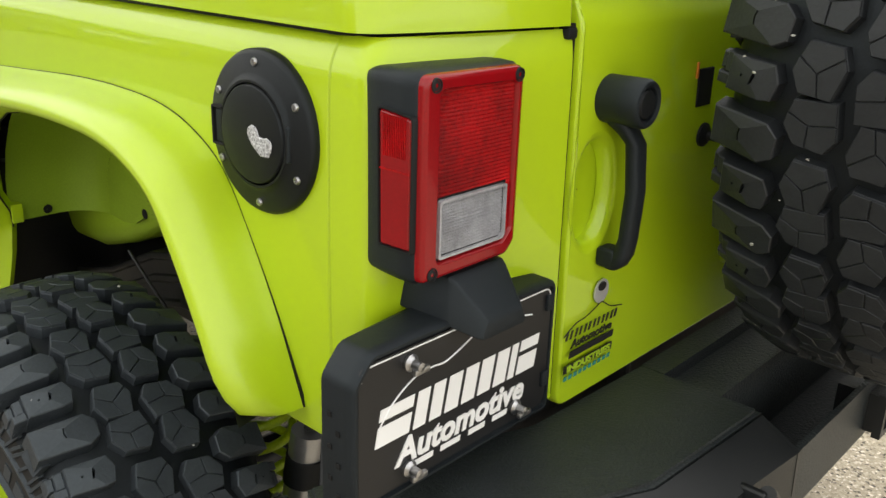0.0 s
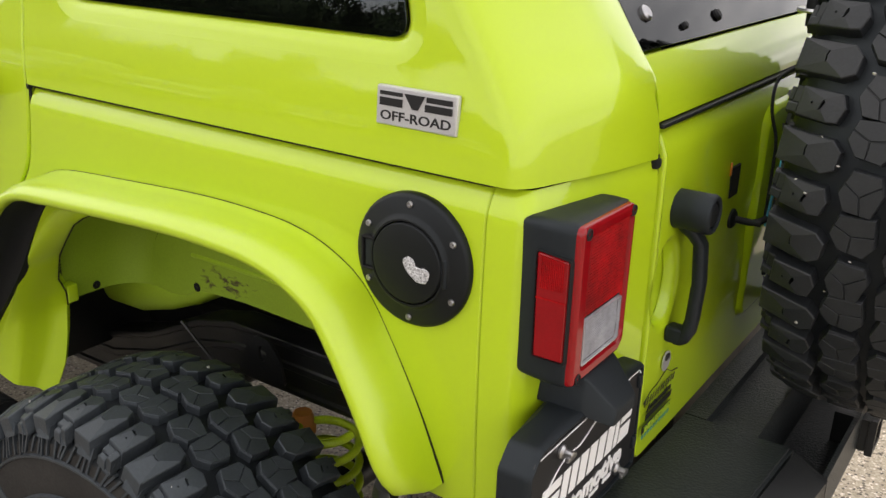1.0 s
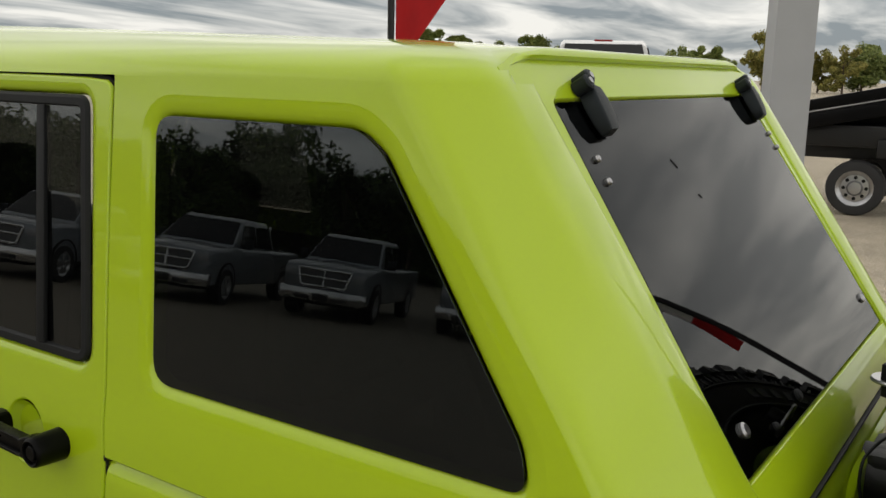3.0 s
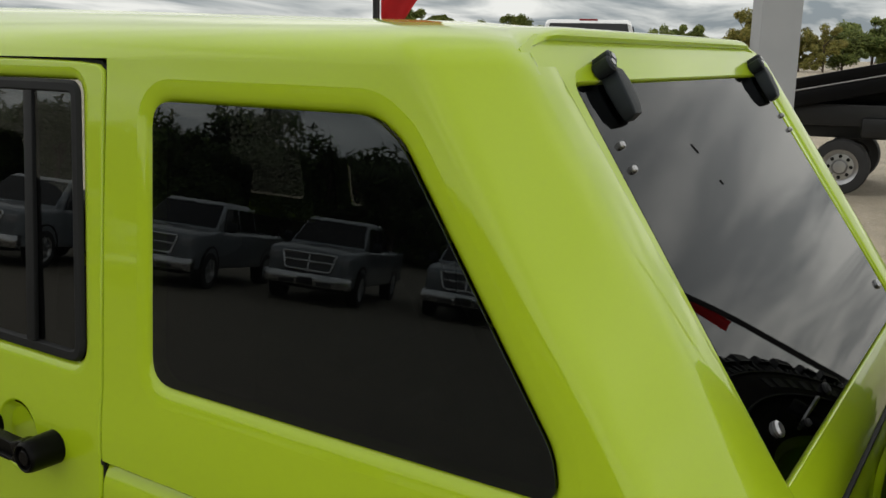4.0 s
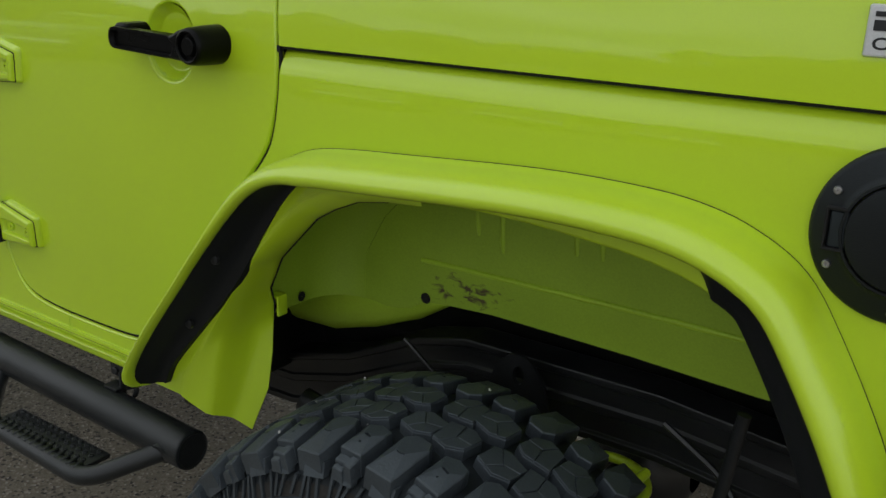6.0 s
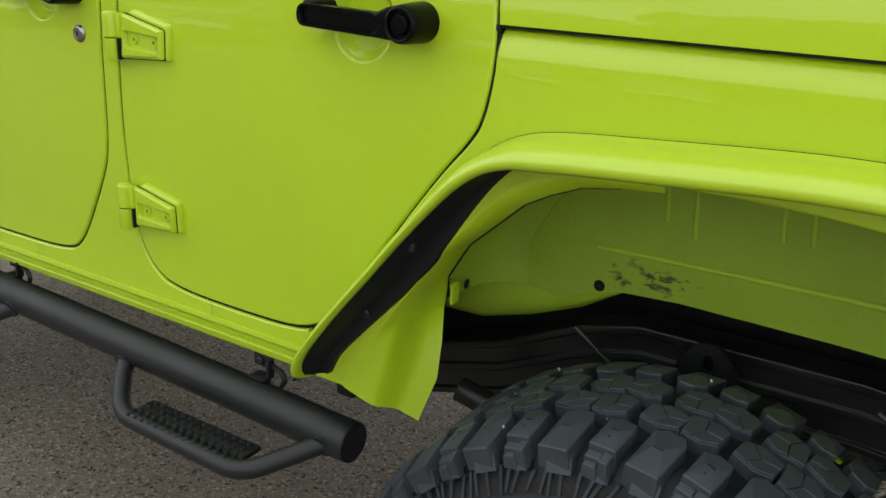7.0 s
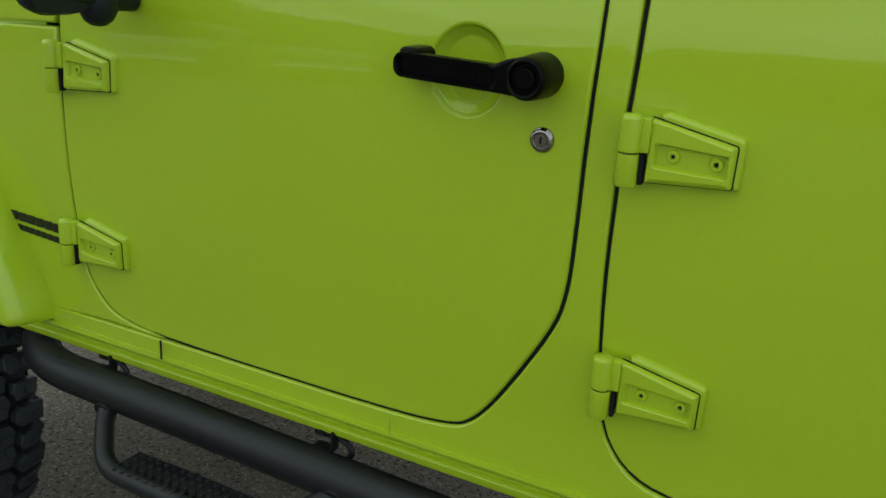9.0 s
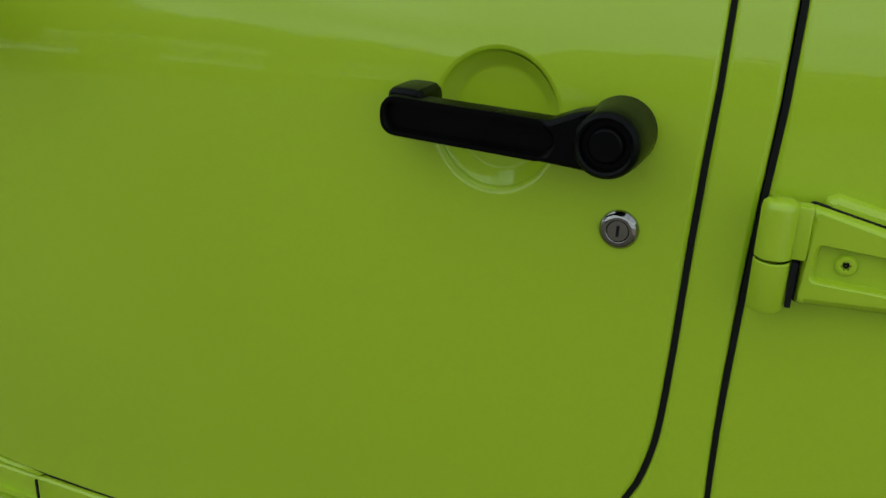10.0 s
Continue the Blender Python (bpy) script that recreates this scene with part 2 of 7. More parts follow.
def fillet(pts, n=6):
    """Closed outline of (u, v, radius) corners, rounded."""
    out = []
    k = len(pts)
    for i in range(k):
        p = Vector(pts[i][:2])
        r = pts[i][2] if len(pts[i]) > 2 else 0
        a, b = Vector(pts[i - 1][:2]) - p, Vector(pts[(i + 1) % k][:2]) - p
        if r <= 0 or a.length < 1e-6 or b.length < 1e-6:
            out.append((p.x, p.y))
            continue
        ang = a.angle(b)
        if ang > radians(176):
            out.append((p.x, p.y))
            continue
        t = min(r / math.tan(ang / 2), a.length * 0.49, b.length * 0.49)
        q0, q1 = p + a.normalized() * t, p + b.normalized() * t
        for j in range(n + 1):
            s = j / n
            q = q0 * (1 - s) ** 2 + p * 2 * s * (1 - s) + q1 * s * s
            out.append((q.x, q.y))
    return out


def area2(pts):
    return sum(a[0] * b[1] - b[0] * a[1] for a, b in zip(pts, pts[1:] + pts[:1])) / 2


def offset(pts, d):
    out = []
    k = len(pts)
    for i in range(k):
        p0, p1, p2 = Vector(pts[i - 1]), Vector(pts[i]), Vector(pts[(i + 1) % k])
        a, b = (p1 - p0), (p2 - p1)
        if a.length < 1e-9 or b.length < 1e-9:
            out.append(pts[i])
            continue
        n1, n2 = Vector((-a.y, a.x)).normalized(), Vector((-b.y, b.x)).normalized()
        m = n1 + n2
        m = m / max(m.dot(m) / 2, 0.6) if m.length > 1e-6 else n1
        out.append((p1.x + m.x * d, p1.y + m.y * d))
    return out


EDGE = ((0, 0.016), (0.0005, 0.004), (0.002, 0.0012), (0.0045, 0.0))
SQUARE = ((0, 0.02), (0, 0.0))


def panel(outline, holes=(), mp=None, roll=EDGE, hroll=None, cuts=()):
    """A pressed sheet: a 2D outline with holes, rolled edges, laid on a surface by mp(u, v, depth)."""
    bm = bmesh.new()
    fill = []
    for k, loop in enumerate([outline, *holes]):
        ccw = area2(loop) > 0
        if (k == 0) != ccw:
            loop = loop[::-1]
        rings = []
        for d, dep in (roll if k == 0 else (hroll[k - 1] if isinstance(hroll, list) else (hroll or roll))):
            rings.append([bm.verts.new((u, dep, v)) for u, v in (offset(loop, d) if d else loop)])
        m = len(loop)
        for r0, r1 in zip(rings, rings[1:]):
            for i in range(m):
                bm.faces.new((r0[i], r0[(i + 1) % m], r1[(i + 1) % m], r1[i]))
        last = rings[-1]
        fill += [bm.edges.get((last[i], last[(i + 1) % m])) or bm.edges.new((last[i], last[(i + 1) % m])) for i in range(m)]
    rim = set(fill)
    sheet = bmesh.ops.triangle_fill(bm, use_beauty=True, edges=fill)["geom"]
    for f in bm.faces:
        f.smooth = True
    if not cuts:
        for f in sheet:
            if isinstance(f, bmesh.types.BMFace):
                f.smooth = False
    for e in rim:
        e.smooth = False
    for v in cuts:
        bmesh.ops.bisect_plane(bm, geom=bm.verts[:] + bm.edges[:] + bm.faces[:], plane_co=(0, 0, v), plane_no=(0, 0, 1))
    bmesh.ops.dissolve_degenerate(bm, dist=0.00003, edges=bm.edges[:])
    bmesh.ops.recalc_face_normals(bm, faces=bm.faces)
    if mp:
        for v in bm.verts:
            v.co = mp(v.co.x, v.co.z, v.co.y)
    return bm


def loft(bm, rings, closed=True, caps=False):
    vs = [[bm.verts.new(p) for p in r] for r in rings]
    n = len(rings[0])
    for a, b in zip(vs, vs[1:]):
        for i in range(n if closed else n - 1):
            bm.faces.new((a[i], a[(i + 1) % n], b[(i + 1) % n], b[i]))
    if caps:
        bm.faces.new(vs[0][::-1])
        bm.faces.new(vs[-1])
    return vs


def done(bm, angle=35):
    bmesh.ops.recalc_face_normals(bm, faces=bm.faces)
    smooth(bm, angle)
    return bm


def box(bm, c, s, bevel=0.0, seg=2, m=None):
    r = bmesh.ops.create_cube(bm, size=1.0)
    vs = r["verts"]
    for v in vs:
        v.co = Vector((v.co.x * s[0], v.co.y * s[1], v.co.z * s[2]))
    if bevel:
        es = list({e for v in vs for e in v.link_edges})
        g = bmesh.ops.bevel(bm, geom=es, offset=bevel, segments=seg, profile=0.6, affect="EDGES")
        vs = list({v for f in g["faces"] for v in f.verts} | {v for v in vs if v.is_valid})
    for v in vs:
        v.co = (m @ v.co if m else v.co) + Vector(c)
    return vs


def frames_along(pts):
    pts = [Vector(p) for p in pts]
    out = []
    t0 = (pts[1] - pts[0]).normalized()
    up = Vector((0, 0, 1)) if abs(t0.z) < 0.9 else Vector((1, 0, 0))
    nrm = t0.cross(up).normalized()
    for i, p in enumerate(pts):
        t = ((pts[min(i + 1, len(pts) - 1)] - pts[max(i - 1, 0)])).normalized()
        nrm = (nrm - t * nrm.dot(t)).normalized()
        out.append((p, nrm.copy(), t.cross(nrm)))
    return out


def tube(bm, pts, r, seg=12, caps=True):
    rad = r if callable(r) else (lambda i: r)
    rings = []
    for i, (p, a, b) in enumerate(frames_along(pts)):
        rings.append([p + (a * math.cos(2 * math.pi * j / seg) + b * math.sin(2 * math.pi * j / seg)) * rad(i) for j in range(seg)])
    return loft(bm, rings, True, caps)


def curved(pts, r, n=6):
    """A 3D polyline with its inner corners rounded."""
    pts = [Vector(p) for p in pts]
    out = [pts[0]]
    for i in range(1, len(pts) - 1):
        p, a, b = pts[i], pts[i - 1] - pts[i], pts[i + 1] - pts[i]
        t = min(r, a.length * 0.45, b.length * 0.45)
        q0, q1 = p + a.normalized() * t, p + b.normalized() * t
        for j in range(n + 1):
            s = j / n
            out.append(q0 * (1 - s) ** 2 + p * 2 * s * (1 - s) + q1 * s * s)
    return out + [pts[-1]]


def lathe(bm, profile, axis_at, axis="y", seg=48, caps=False):
    """Turns a profile of (radius, along) round an axis through axis_at."""
    c = Vector(axis_at)
    rings = []
    for r, h in profile:
        ring = []
        for j in range(seg):
            a = 2 * math.pi * j / seg
            u, v = r * math.cos(a), r * math.sin(a)
            ring.append(c + (Vector((u, h, v)) if axis == "y" else Vector((h, u, v)) if axis == "x" else Vector((u, v, h))))
        rings.append(ring)
    return loft(bm, rings, True, caps)


def lerp_table(tab, z):
    for (z0, v0), (z1, v1) in zip(tab, tab[1:]):
        if z <= z1:
            s = (z - z0) / (z1 - z0)
            return v0 + (v1 - v0) * max(s, 0)
    return tab[-1][1]


def mirrored(ob, parent=None):
    """The same part on the other side of the vehicle."""
    me = ob.data.copy()
    me.transform(Matrix.Translation((0, 2 * YC, 0)) @ Matrix.Diagonal((1, -1, 1, 1)))
    me.flip_normals()
    return hang(ob.name.split(".")[0], me, parent or ob.parent)


def text_mesh(body, size, m, extrude=0.0006, shear=0.0, width=None, heavy=0.0):
    """Lettering in the built-in font as a mesh, centred, laid by the matrix m."""
    cu = bpy.data.curves.new("lettering", "FONT")
    cu.body, cu.size, cu.extrude, cu.shear, cu.offset = body, size, extrude, shear, heavy
    cu.align_x, cu.align_y = "CENTER", "CENTER"
    cu.resolution_u = 3
    ob = bpy.data.objects.new("lettering", cu)
    me = bpy.data.meshes.new_from_object(ob)
    bpy.data.objects.remove(ob)
    bpy.data.curves.remove(cu)
    if width:
        xs = [v.co.x for v in me.vertices]
        k = width / (max(xs) - min(xs))
        me.transform(Matrix.Diagonal((k, 1, 1, 1)))
    me.transform(m)
    return me


def lettering(name, body, size, m, mat, parent, **kw):
    me = text_mesh(body, size, m, **kw)
    me.materials.append(mat)
    return hang(name, me, parent)


# ---- the vehicle: large forms ----
def ysurf(z):
    """The side's shape from the sill to the roof: a slight barrel, then the lean of the cabin."""
    base = 0.010 * ((z - 1.18) / 0.3) ** 2
    lean = 0.0
    if z > 1.40:
        s = z - 1.40
        lean = 0.095 * s if s > 0.12 else 0.095 * s * s / 0.12 * (1 - s / 0.24) + 0.095 * s * (s / 0.12) ** 2 / 2
    return min(base, 0.010 * (0.3 / 0.3) ** 2 + 0.03 * max(0, z - 1.48)) + lean


def side(u, v, d):
    return Vector((u, ysurf(v) + d, v))


def tub_side(u, v, d):
    sh = max(0.0, (v - 1.352) / 0.04)
    return Vector((u, ysurf(v) + d + 0.016 * sh * sh, v))


LOW_CUTS = [0.75 + 0.05 * k for k in range(12)] + [1.352, 1.362, 1.37, 1.378, 1.385]
HIGH_CUTS = [1.43 + 0.03 * k for k in range(8)] + [1.68 + 0.06 * k for k in range(7)]

jeep = new("off_road_vehicle")
jeep.location = JEEP_AT
tagged(jeep, "lime-green lifted four-door off-road vehicle with mud tyres", "car")


def eased(pts, rounds=2, limit=48):
    """Softens the slight bends of an outline, and keeps its true corners."""
    for _ in range(rounds):
        out = []
        k = len(pts)
        for i in range(k):
            p0, p, p1 = Vector(pts[i - 1]), Vector(pts[i]), Vector(pts[(i + 1) % k])
            a, b = p - p0, p1 - p
            turn = a.angle(b) if a.length > 1e-6 and b.length > 1e-6 else 0
            if radians(1) < turn < radians(limit):
                out += [tuple(p - a * 0.25), tuple(p + b * 0.25)]
            else:
                out.append(tuple(p))
        pts = out
    return pts


# body-side opening of the rear wheel
ARCH = [(-0.235, 0.93), (-0.262, 1.00), (-0.30, 1.085), (-0.36, 1.155), (-0.44, 1.195), (-0.62, 1.213), (-0.80, 1.215)]
# front of the arch: the skin turns inwards from its outer line to a flanged edge (x, z, depth)
TURN_OUT = [(-0.80, 1.215), (-0.90, 1.208), (-0.97, 1.198), (-1.022, 1.172), (-1.065, 1.135), (-1.12, 1.075), (-1.168, 1.018), (-1.204, 0.962), (-1.238, 0.918), (-1.276, 0.865), (-1.31, 0.82), (-1.335, 0.785), (-1.345, 0.744)]
TURN_IN = [(-0.80, 1.205, 0.004), (-0.865, 1.198, 0.010), (-0.924, 1.187, 0.016), (-0.975, 1.165, 0.024), (-1.02, 1.140, 0.032), (-1.075, 1.092, 0.045), (-1.13, 1.045, 0.060), (-1.180, 0.974, 0.078), (-1.196, 0.935, 0.098),
           (-1.204, 0.90, 0.101), (-1.200, 0.84, 0.092), (-1.198, 0.775, 0.077), (-1.220, 0.694, 0.054)]
SEAM = [(-1.066, 1.3945), (-1.067, 1.332), (-1.079, 1.267), (-1.096, 1.232), (-1.152, 1.166), (-1.260, 1.020), (-1.366, 0.874)]
quarter = [(-0.107, 1.3945), (-0.107, 0.93)] + ARCH + TURN_OUT[1:] + [(-1.43, 0.7445), (-1.43, 0.826), (-1.400, 0.8455)] + [(x + (0.0020 if z > 1.2 else -0.0022), z - 0.0008) for x, z in SEAM[::-1]]
quarter_panel = part("quarter_panel", panel(eased(quarter), (), tub_side, EDGE, None, LOW_CUTS), LIME, jeep)

bm = bmesh.new()
rings = []
for i in range(len(TURN_OUT) * 4 - 3):
    k, f = min(i // 4, len(TURN_OUT) - 2), i / 4 - min(i // 4, len(TURN_OUT) - 2)
    a = Vector(TURN_OUT[k]).lerp(Vector(TURN_OUT[k + 1]), f)
    b = Vector(TURN_IN[k]).lerp(Vector(TURN_IN[k + 1]), f)
    ring = [Vector((a.x - 0.004, ysurf(a.y) + 0.014, a.y + 0.004)), Vector((a.x - 0.004, ysurf(a.y) + 0.0006, a.y + 0.004)), Vector((a.x, ysurf(a.y) + 0.0002, a.y))]
    crease = min(1.0, max(0.0, (0.985 - b.y) / 0.12))
    for j in range(1, 15):
        w = j / 14
        fold = min(1.0, max(0.0, (w - 0.42) / 0.30))
        fold = 0.22 * w + 0.74 * fold * fold * (3 - 2 * fold) + 0.04 * w * w
        deep = (0.25 * w * w + 0.75 * w ** 1.25) * (1 - 0.7 * crease) + fold * 0.7 * crease
        ring.append(Vector((a.x + (b.x - a.x) * w, ysurf(a.y) + 0.0002 + b.z * deep, a.y + (b.y - a.y) * w)))
    p = ring[-1]
    ring += [p + Vector((-0.001, 0.003, 0.0)), p + Vector((-0.010, 0.004, 0.004)), p + Vector((-0.014, 0.016, 0.006))]
    rings.append(ring)
loft(bm, rings, False)
arch_return = part("arch_return", done(bm, 50), LIME, quarter_panel)
# thin black line just inside the flanged edge
bm = bmesh.new()
tube(bm, [r[-4] + Vector((0.0006, 0.0022, 0.0)) for r in rings[4:37]], 0.0016, 6)
part("flange_seal", done(bm, 60), BLACK_GAP, arch_return)
# folded lip at the foot of the flange
bm = bmesh.new()
box(bm, (-1.203, ysurf(0.94) + 0.112, 0.946), (0.034, 0.022, 0.006), 0.002)
box(bm, (-1.188, ysurf(0.94) + 0.112, 0.929), (0.006, 0.022, 0.036), 0.002)
part("arch_lip", done(bm, 40), LIME, arch_return)

# rear corner of the tub: facet from the side crease to the tailgate seam
def gate_seam(z):
    return 0.2725 + (1.385 - z) * 0.018


bm = bmesh.new()
rings = []
for z in [0.93, 0.95, 1.0, 1.1, 1.2, 1.3, 1.352, 1.365, 1.377, 1.386, 1.3945]:
    sh = 0.016 * max(0.0, (z - 1.352) / 0.04) ** 2
    y0 = ysurf(z)
    ring = fillet([(-0.1068, y0 + sh, 0), (-0.052 - sh * 0.7, y0 + sh, 0.055), (0.0 - sh * 0.3, gate_seam(z) - 0.0036, 0.002), (-0.03, gate_seam(z) - 0.0034, 0)], 8)
    rings.append([Vector((x, y, z)) for x, y in ring])
loft(bm, rings, False)
corner_panel = part("corner_panel", done(bm, 40), LIME, jeep)

# sill under the doors
bm = bmesh.new()
prof = [(0.016, 0.7935), (0.0042, 0.7935), (0.0036, 0.7875), (0.0075, 0.7835), (0.0285, 0.765), (0.0285, 0.7615), (0.0215, 0.7585), (0.0195, 0.756), (0.0205, 0.745), (0.022, 0.7425), (0.027, 0.7425), (0.031, 0.75), (0.12, 0.752)]
loft(bm, [[Vector((x, y, z)) for y, z in prof] for x in (-3.16, -2.6, -2.0, -1.43)], False)
sill = part("sill", done(bm, 30), LIME, jeep)

# strip between the doors
rocker = [(-1.43, 0.7875), (-3.16, 0.7875), (-3.16, 0.8265), (-2.722, 0.8270), (-2.716, 0.8272), (-2.226, 0.8272), (-2.115, 0.8355), (-2.077, 0.851), (-2.0315, 0.906), (-1.9525, 1.038), (-1.9365, 1.093), (-1.9315, 1.159),
          (-1.9285, 1.337), (-1.9225, 1.49), (-1.9375, 2.05), (-1.896, 2.05), (-1.876, 1.5), (-1.886, 1.3), (-1.890, 1.107), (-1.879, 0.923), (-1.838, 0.851), (-1.771, 0.8235), (-1.53, 0.8212), (-1.445, 0.8290), (-1.43, 0.834)]
pillar_strip = part("pillar_strip", panel(eased(rocker), (), side, EDGE, None, LOW_CUTS[:12] + HIGH_CUTS), LIME, jeep)

# doors
REAR_DOOR = [(-1.07, 1.39), (-1.072, 1.332), (-1.084, 1.268), (-1.101, 1.234), (-1.157, 1.169), (-1.265, 1.023), (-1.371, 0.876), (-1.399, 0.856), (-1.447, 0.836), (-1.53, 0.830),
             (-1.761, 0.8305), (-1.835, 0.857), (-1.873, 0.926), (-1.882, 1.107), (-1.877, 1.3), (-1.866, 1.5), (-1.886, 2.03), (-1.86, 2.043), (-1.13, 2.044), (-1.108, 2.028), (-1.097, 1.79), (-1.072, 1.42)]
rear_glass_open = fillet([(-1.127, 1.545, 0.035), (-1.167, 2.012, 0.03), (-1.80, 2.012, 0.03), (-1.80, 1.545, 0.03)], 5)
HROLL = ((0, 0.022), (0.002, 0.010), (0.008, 0.0035), (0.016, 0.0008), (0.022, 0.0))
REAR_BOWL = [(-1.302 + 0.0555 * math.cos(a), 1.386 + 0.0595 * math.sin(a)) for a in [2 * math.pi * k / 44 for k in range(44)]]
FRONT_BOWL = [(u - 0.809, v) for u, v in REAR_BOWL]
BOWL = ((0, 0.012), (0.0005, 0.0050), (0.0018, 0.0022), (0.0038, 0.0006), (0.0062, 0.0))
rear_door = part("rear_door", panel(offset(eased(REAR_DOOR), -0.0034 if area2(REAR_DOOR) > 0 else 0.0034), [rear_glass_open, REAR_BOWL], side, EDGE, [HROLL, BOWL], LOW_CUTS[:12] + HIGH_CUTS), LIME, jeep)
FRONT_DOOR = [(-2.922, 1.5), (-2.930, 1.227), (-2.926, 1.09), (-2.912, 0.936), (-2.875, 0.874), (-2.824, 0.846), (-2.716, 0.8338), (-2.226, 0.8340), (-2.114, 0.8425), (-2.080, 0.8575),
              (-2.0375, 0.911), (-1.9605, 1.040), (-1.9445, 1.094), (-1.9395, 1.159), (-1.9365, 1.337), (-1.9295, 1.492), (-1.9475, 2.03), (-1.967, 2.043), (-2.55, 2.042), (-2.59, 2.03), (-2.90, 1.56)]
front_glass_open = fillet([(-2.005, 1.545, 0.03), (-2.02, 2.012, 0.03), (-2.55, 2.005, 0.03), (-2.84, 1.545, 0.03)], 5)
front_door = part("front_door", panel(offset(eased(FRONT_DOOR), -0.0030 if area2(FRONT_DOOR) > 0 else 0.0030), [front_glass_open, FRONT_BOWL], side, EDGE, [HROLL, BOWL], LOW_CUTS[:12] + HIGH_CUTS), LIME, jeep)
# black rubber seals that show in the door gaps
door_seals = []
for outline, door in ((REAR_DOOR, rear_door), (FRONT_DOOR, front_door)):
    ol = eased(outline)
    ol = ol if area2(ol) > 0 else ol[::-1]
    bm = panel(offset(ol, -0.0085), [offset(ol, 0.004)], lambda u, v, d: side(u, v, d + 0.0055), ((0, 0.003), (0.0003, 0.0)), ((0, 0.003), (0.0003, 0.0)), LOW_CUTS[:12] + HIGH_CUTS)
    door_seals.append(part("door_seal", bm, BLACK_GAP, door))
# cowl side ahead of the front door
cowl = part("cowl_side", panel(eased([(-2.936, 0.83), (-2.72, 0.83), (-2.827, 0.842), (-2.880, 0.869), (-2.918, 0.933), (-2.934, 1.09), (-2.938, 1.38), (-3.30, 1.37), (-3.30, 0.79)]), (), side, EDGE, None, LOW_CUTS[:12]), LIME, jeep)
cowl_top = part("cowl_top_side", panel([(-2.938, 1.386), (-2.93, 1.47), (-3.30, 1.40), (-3.30, 1.376)], (), side, EDGE, None, ()), LIME, jeep)

# hardtop
XA = [(1.39, -0.066), (1.41, -0.066), (1.45, -0.070), (1.48, -0.080), (1.51, -0.098), (1.555, -0.130), (1.62, -0.172), (1.70, -0.230), (1.80, -0.308), (1.935, -0.405), (2.06, -0.492), (2.2, -0.59)]
XR = [(1.39, 0.0), (1.41, 0.0), (1.45, -0.003), (1.49, -0.016), (1.53, -0.045), (1.60, -0.093), (2.2, -0.501)]


def xa(z):
    return sum(lerp_table(XA, z + d) for d in (-0.02, 0, 0.02)) / 3


def xr(z):
    return sum(lerp_table(XR, z + d) for d in (-0.015, 0, 0.015)) / 3


def bend(c1, c2, end, lead, n=7):
    """Soft double bend: off the side at c1, over the facet, round c2 towards the rear face."""
    c1, c2, end = Vector(c1), Vector(c2), Vector(end)
    out = []
    for p0, p1, p2 in ((c1 - Vector((lead, 0)), c1, c1.lerp(c2, 0.26)), (c1.lerp(c2, 0.76), c2, c2.lerp(end, 0.28))):
        out += [tuple(p0 * (1 - s) ** 2 + p1 * 2 * s * (1 - s) + p2 * s * s) for s in [j / n for j in range(n + 1)]]
    return out


ZS = [1.3985, 1.42, 1.44, 1.46, 1.48, 1.50, 1.52, 1.54, 1.56, 1.58, 1.61, 1.65, 1.70, 1.76, 1.82, 1.88, 1.94, 1.985, 2.02, 2.05]
quarter_glass_open = fillet([(-0.958, 1.549, 0.05), (-0.247, 1.551, 0.06), (-0.262, 1.612, 0.10), (-0.512, 1.955, 0.10), (-0.56, 1.988, 0.12), (-0.988, 1.989, 0.04)], 6)
quarter_glass_open = offset(quarter_glass_open, 0.006 if area2(quarter_glass_open) > 0 else -0.006)
top_side = [(xa(z) - 0.05, z) for z in ZS] + [(-0.60, 2.05), (-1.02, 2.05), (-1.0980, 2.05), (-1.0960, 2.03), (-1.0875, 1.79), (-1.0635, 1.42), (-1.0615, 1.3985)]
SOFT = ((0, 0.030), (0.001, 0.020), (0.004, 0.012), (0.010, 0.0065), (0.018, 0.0030), (0.028, 0.0010), (0.038, 0.0))
hardtop_side = part("hardtop_side", panel(top_side, [quarter_glass_open], side, SQUARE, SOFT, HIGH_CUTS), LIME, jeep)

bm = bmesh.new()
rings = []
for z in ZS:
    a, r = xa(z), xr(z)
    yb = 0.185 if z > 1.54 else 0.15 + 0.035 * max(0.0, (z - 1.40) / 0.14)
    y0 = ysurf(z)
    fr = min(1.0, max(0.0, (z - 1.44) / 0.1))
    bx = r * fr + (1 - fr) * (-0.022)
    ye = 0.262 if z < 1.5 else 0.285
    plan = [(a - 0.05, y0)] + bend((a, y0), (bx, yb), (r, ye), 0.028) + [(r, ye - 0.006), (r - 0.001, ye - 0.002), (r - 0.005, ye), (r - 0.03, ye + 0.001)]
    rings.append([Vector((x, y, z)) for x, y in plan])
loft(bm, rings, False)
hardtop_lining = part("hardtop_lining", panel(offset(top_side, 0.004 if area2(top_side) > 0 else -0.004), [quarter_glass_open], lambda u, v, d: side(u, v, d + 0.0315), ((0, 0.001), (0.0005, 0.0)), ((0, 0.001), (0.0005, 0.0)), HIGH_CUTS), SEAT, jeep)
hardtop_pillar = part("hardtop_pillar", done(bm, 50), LIME, jeep)

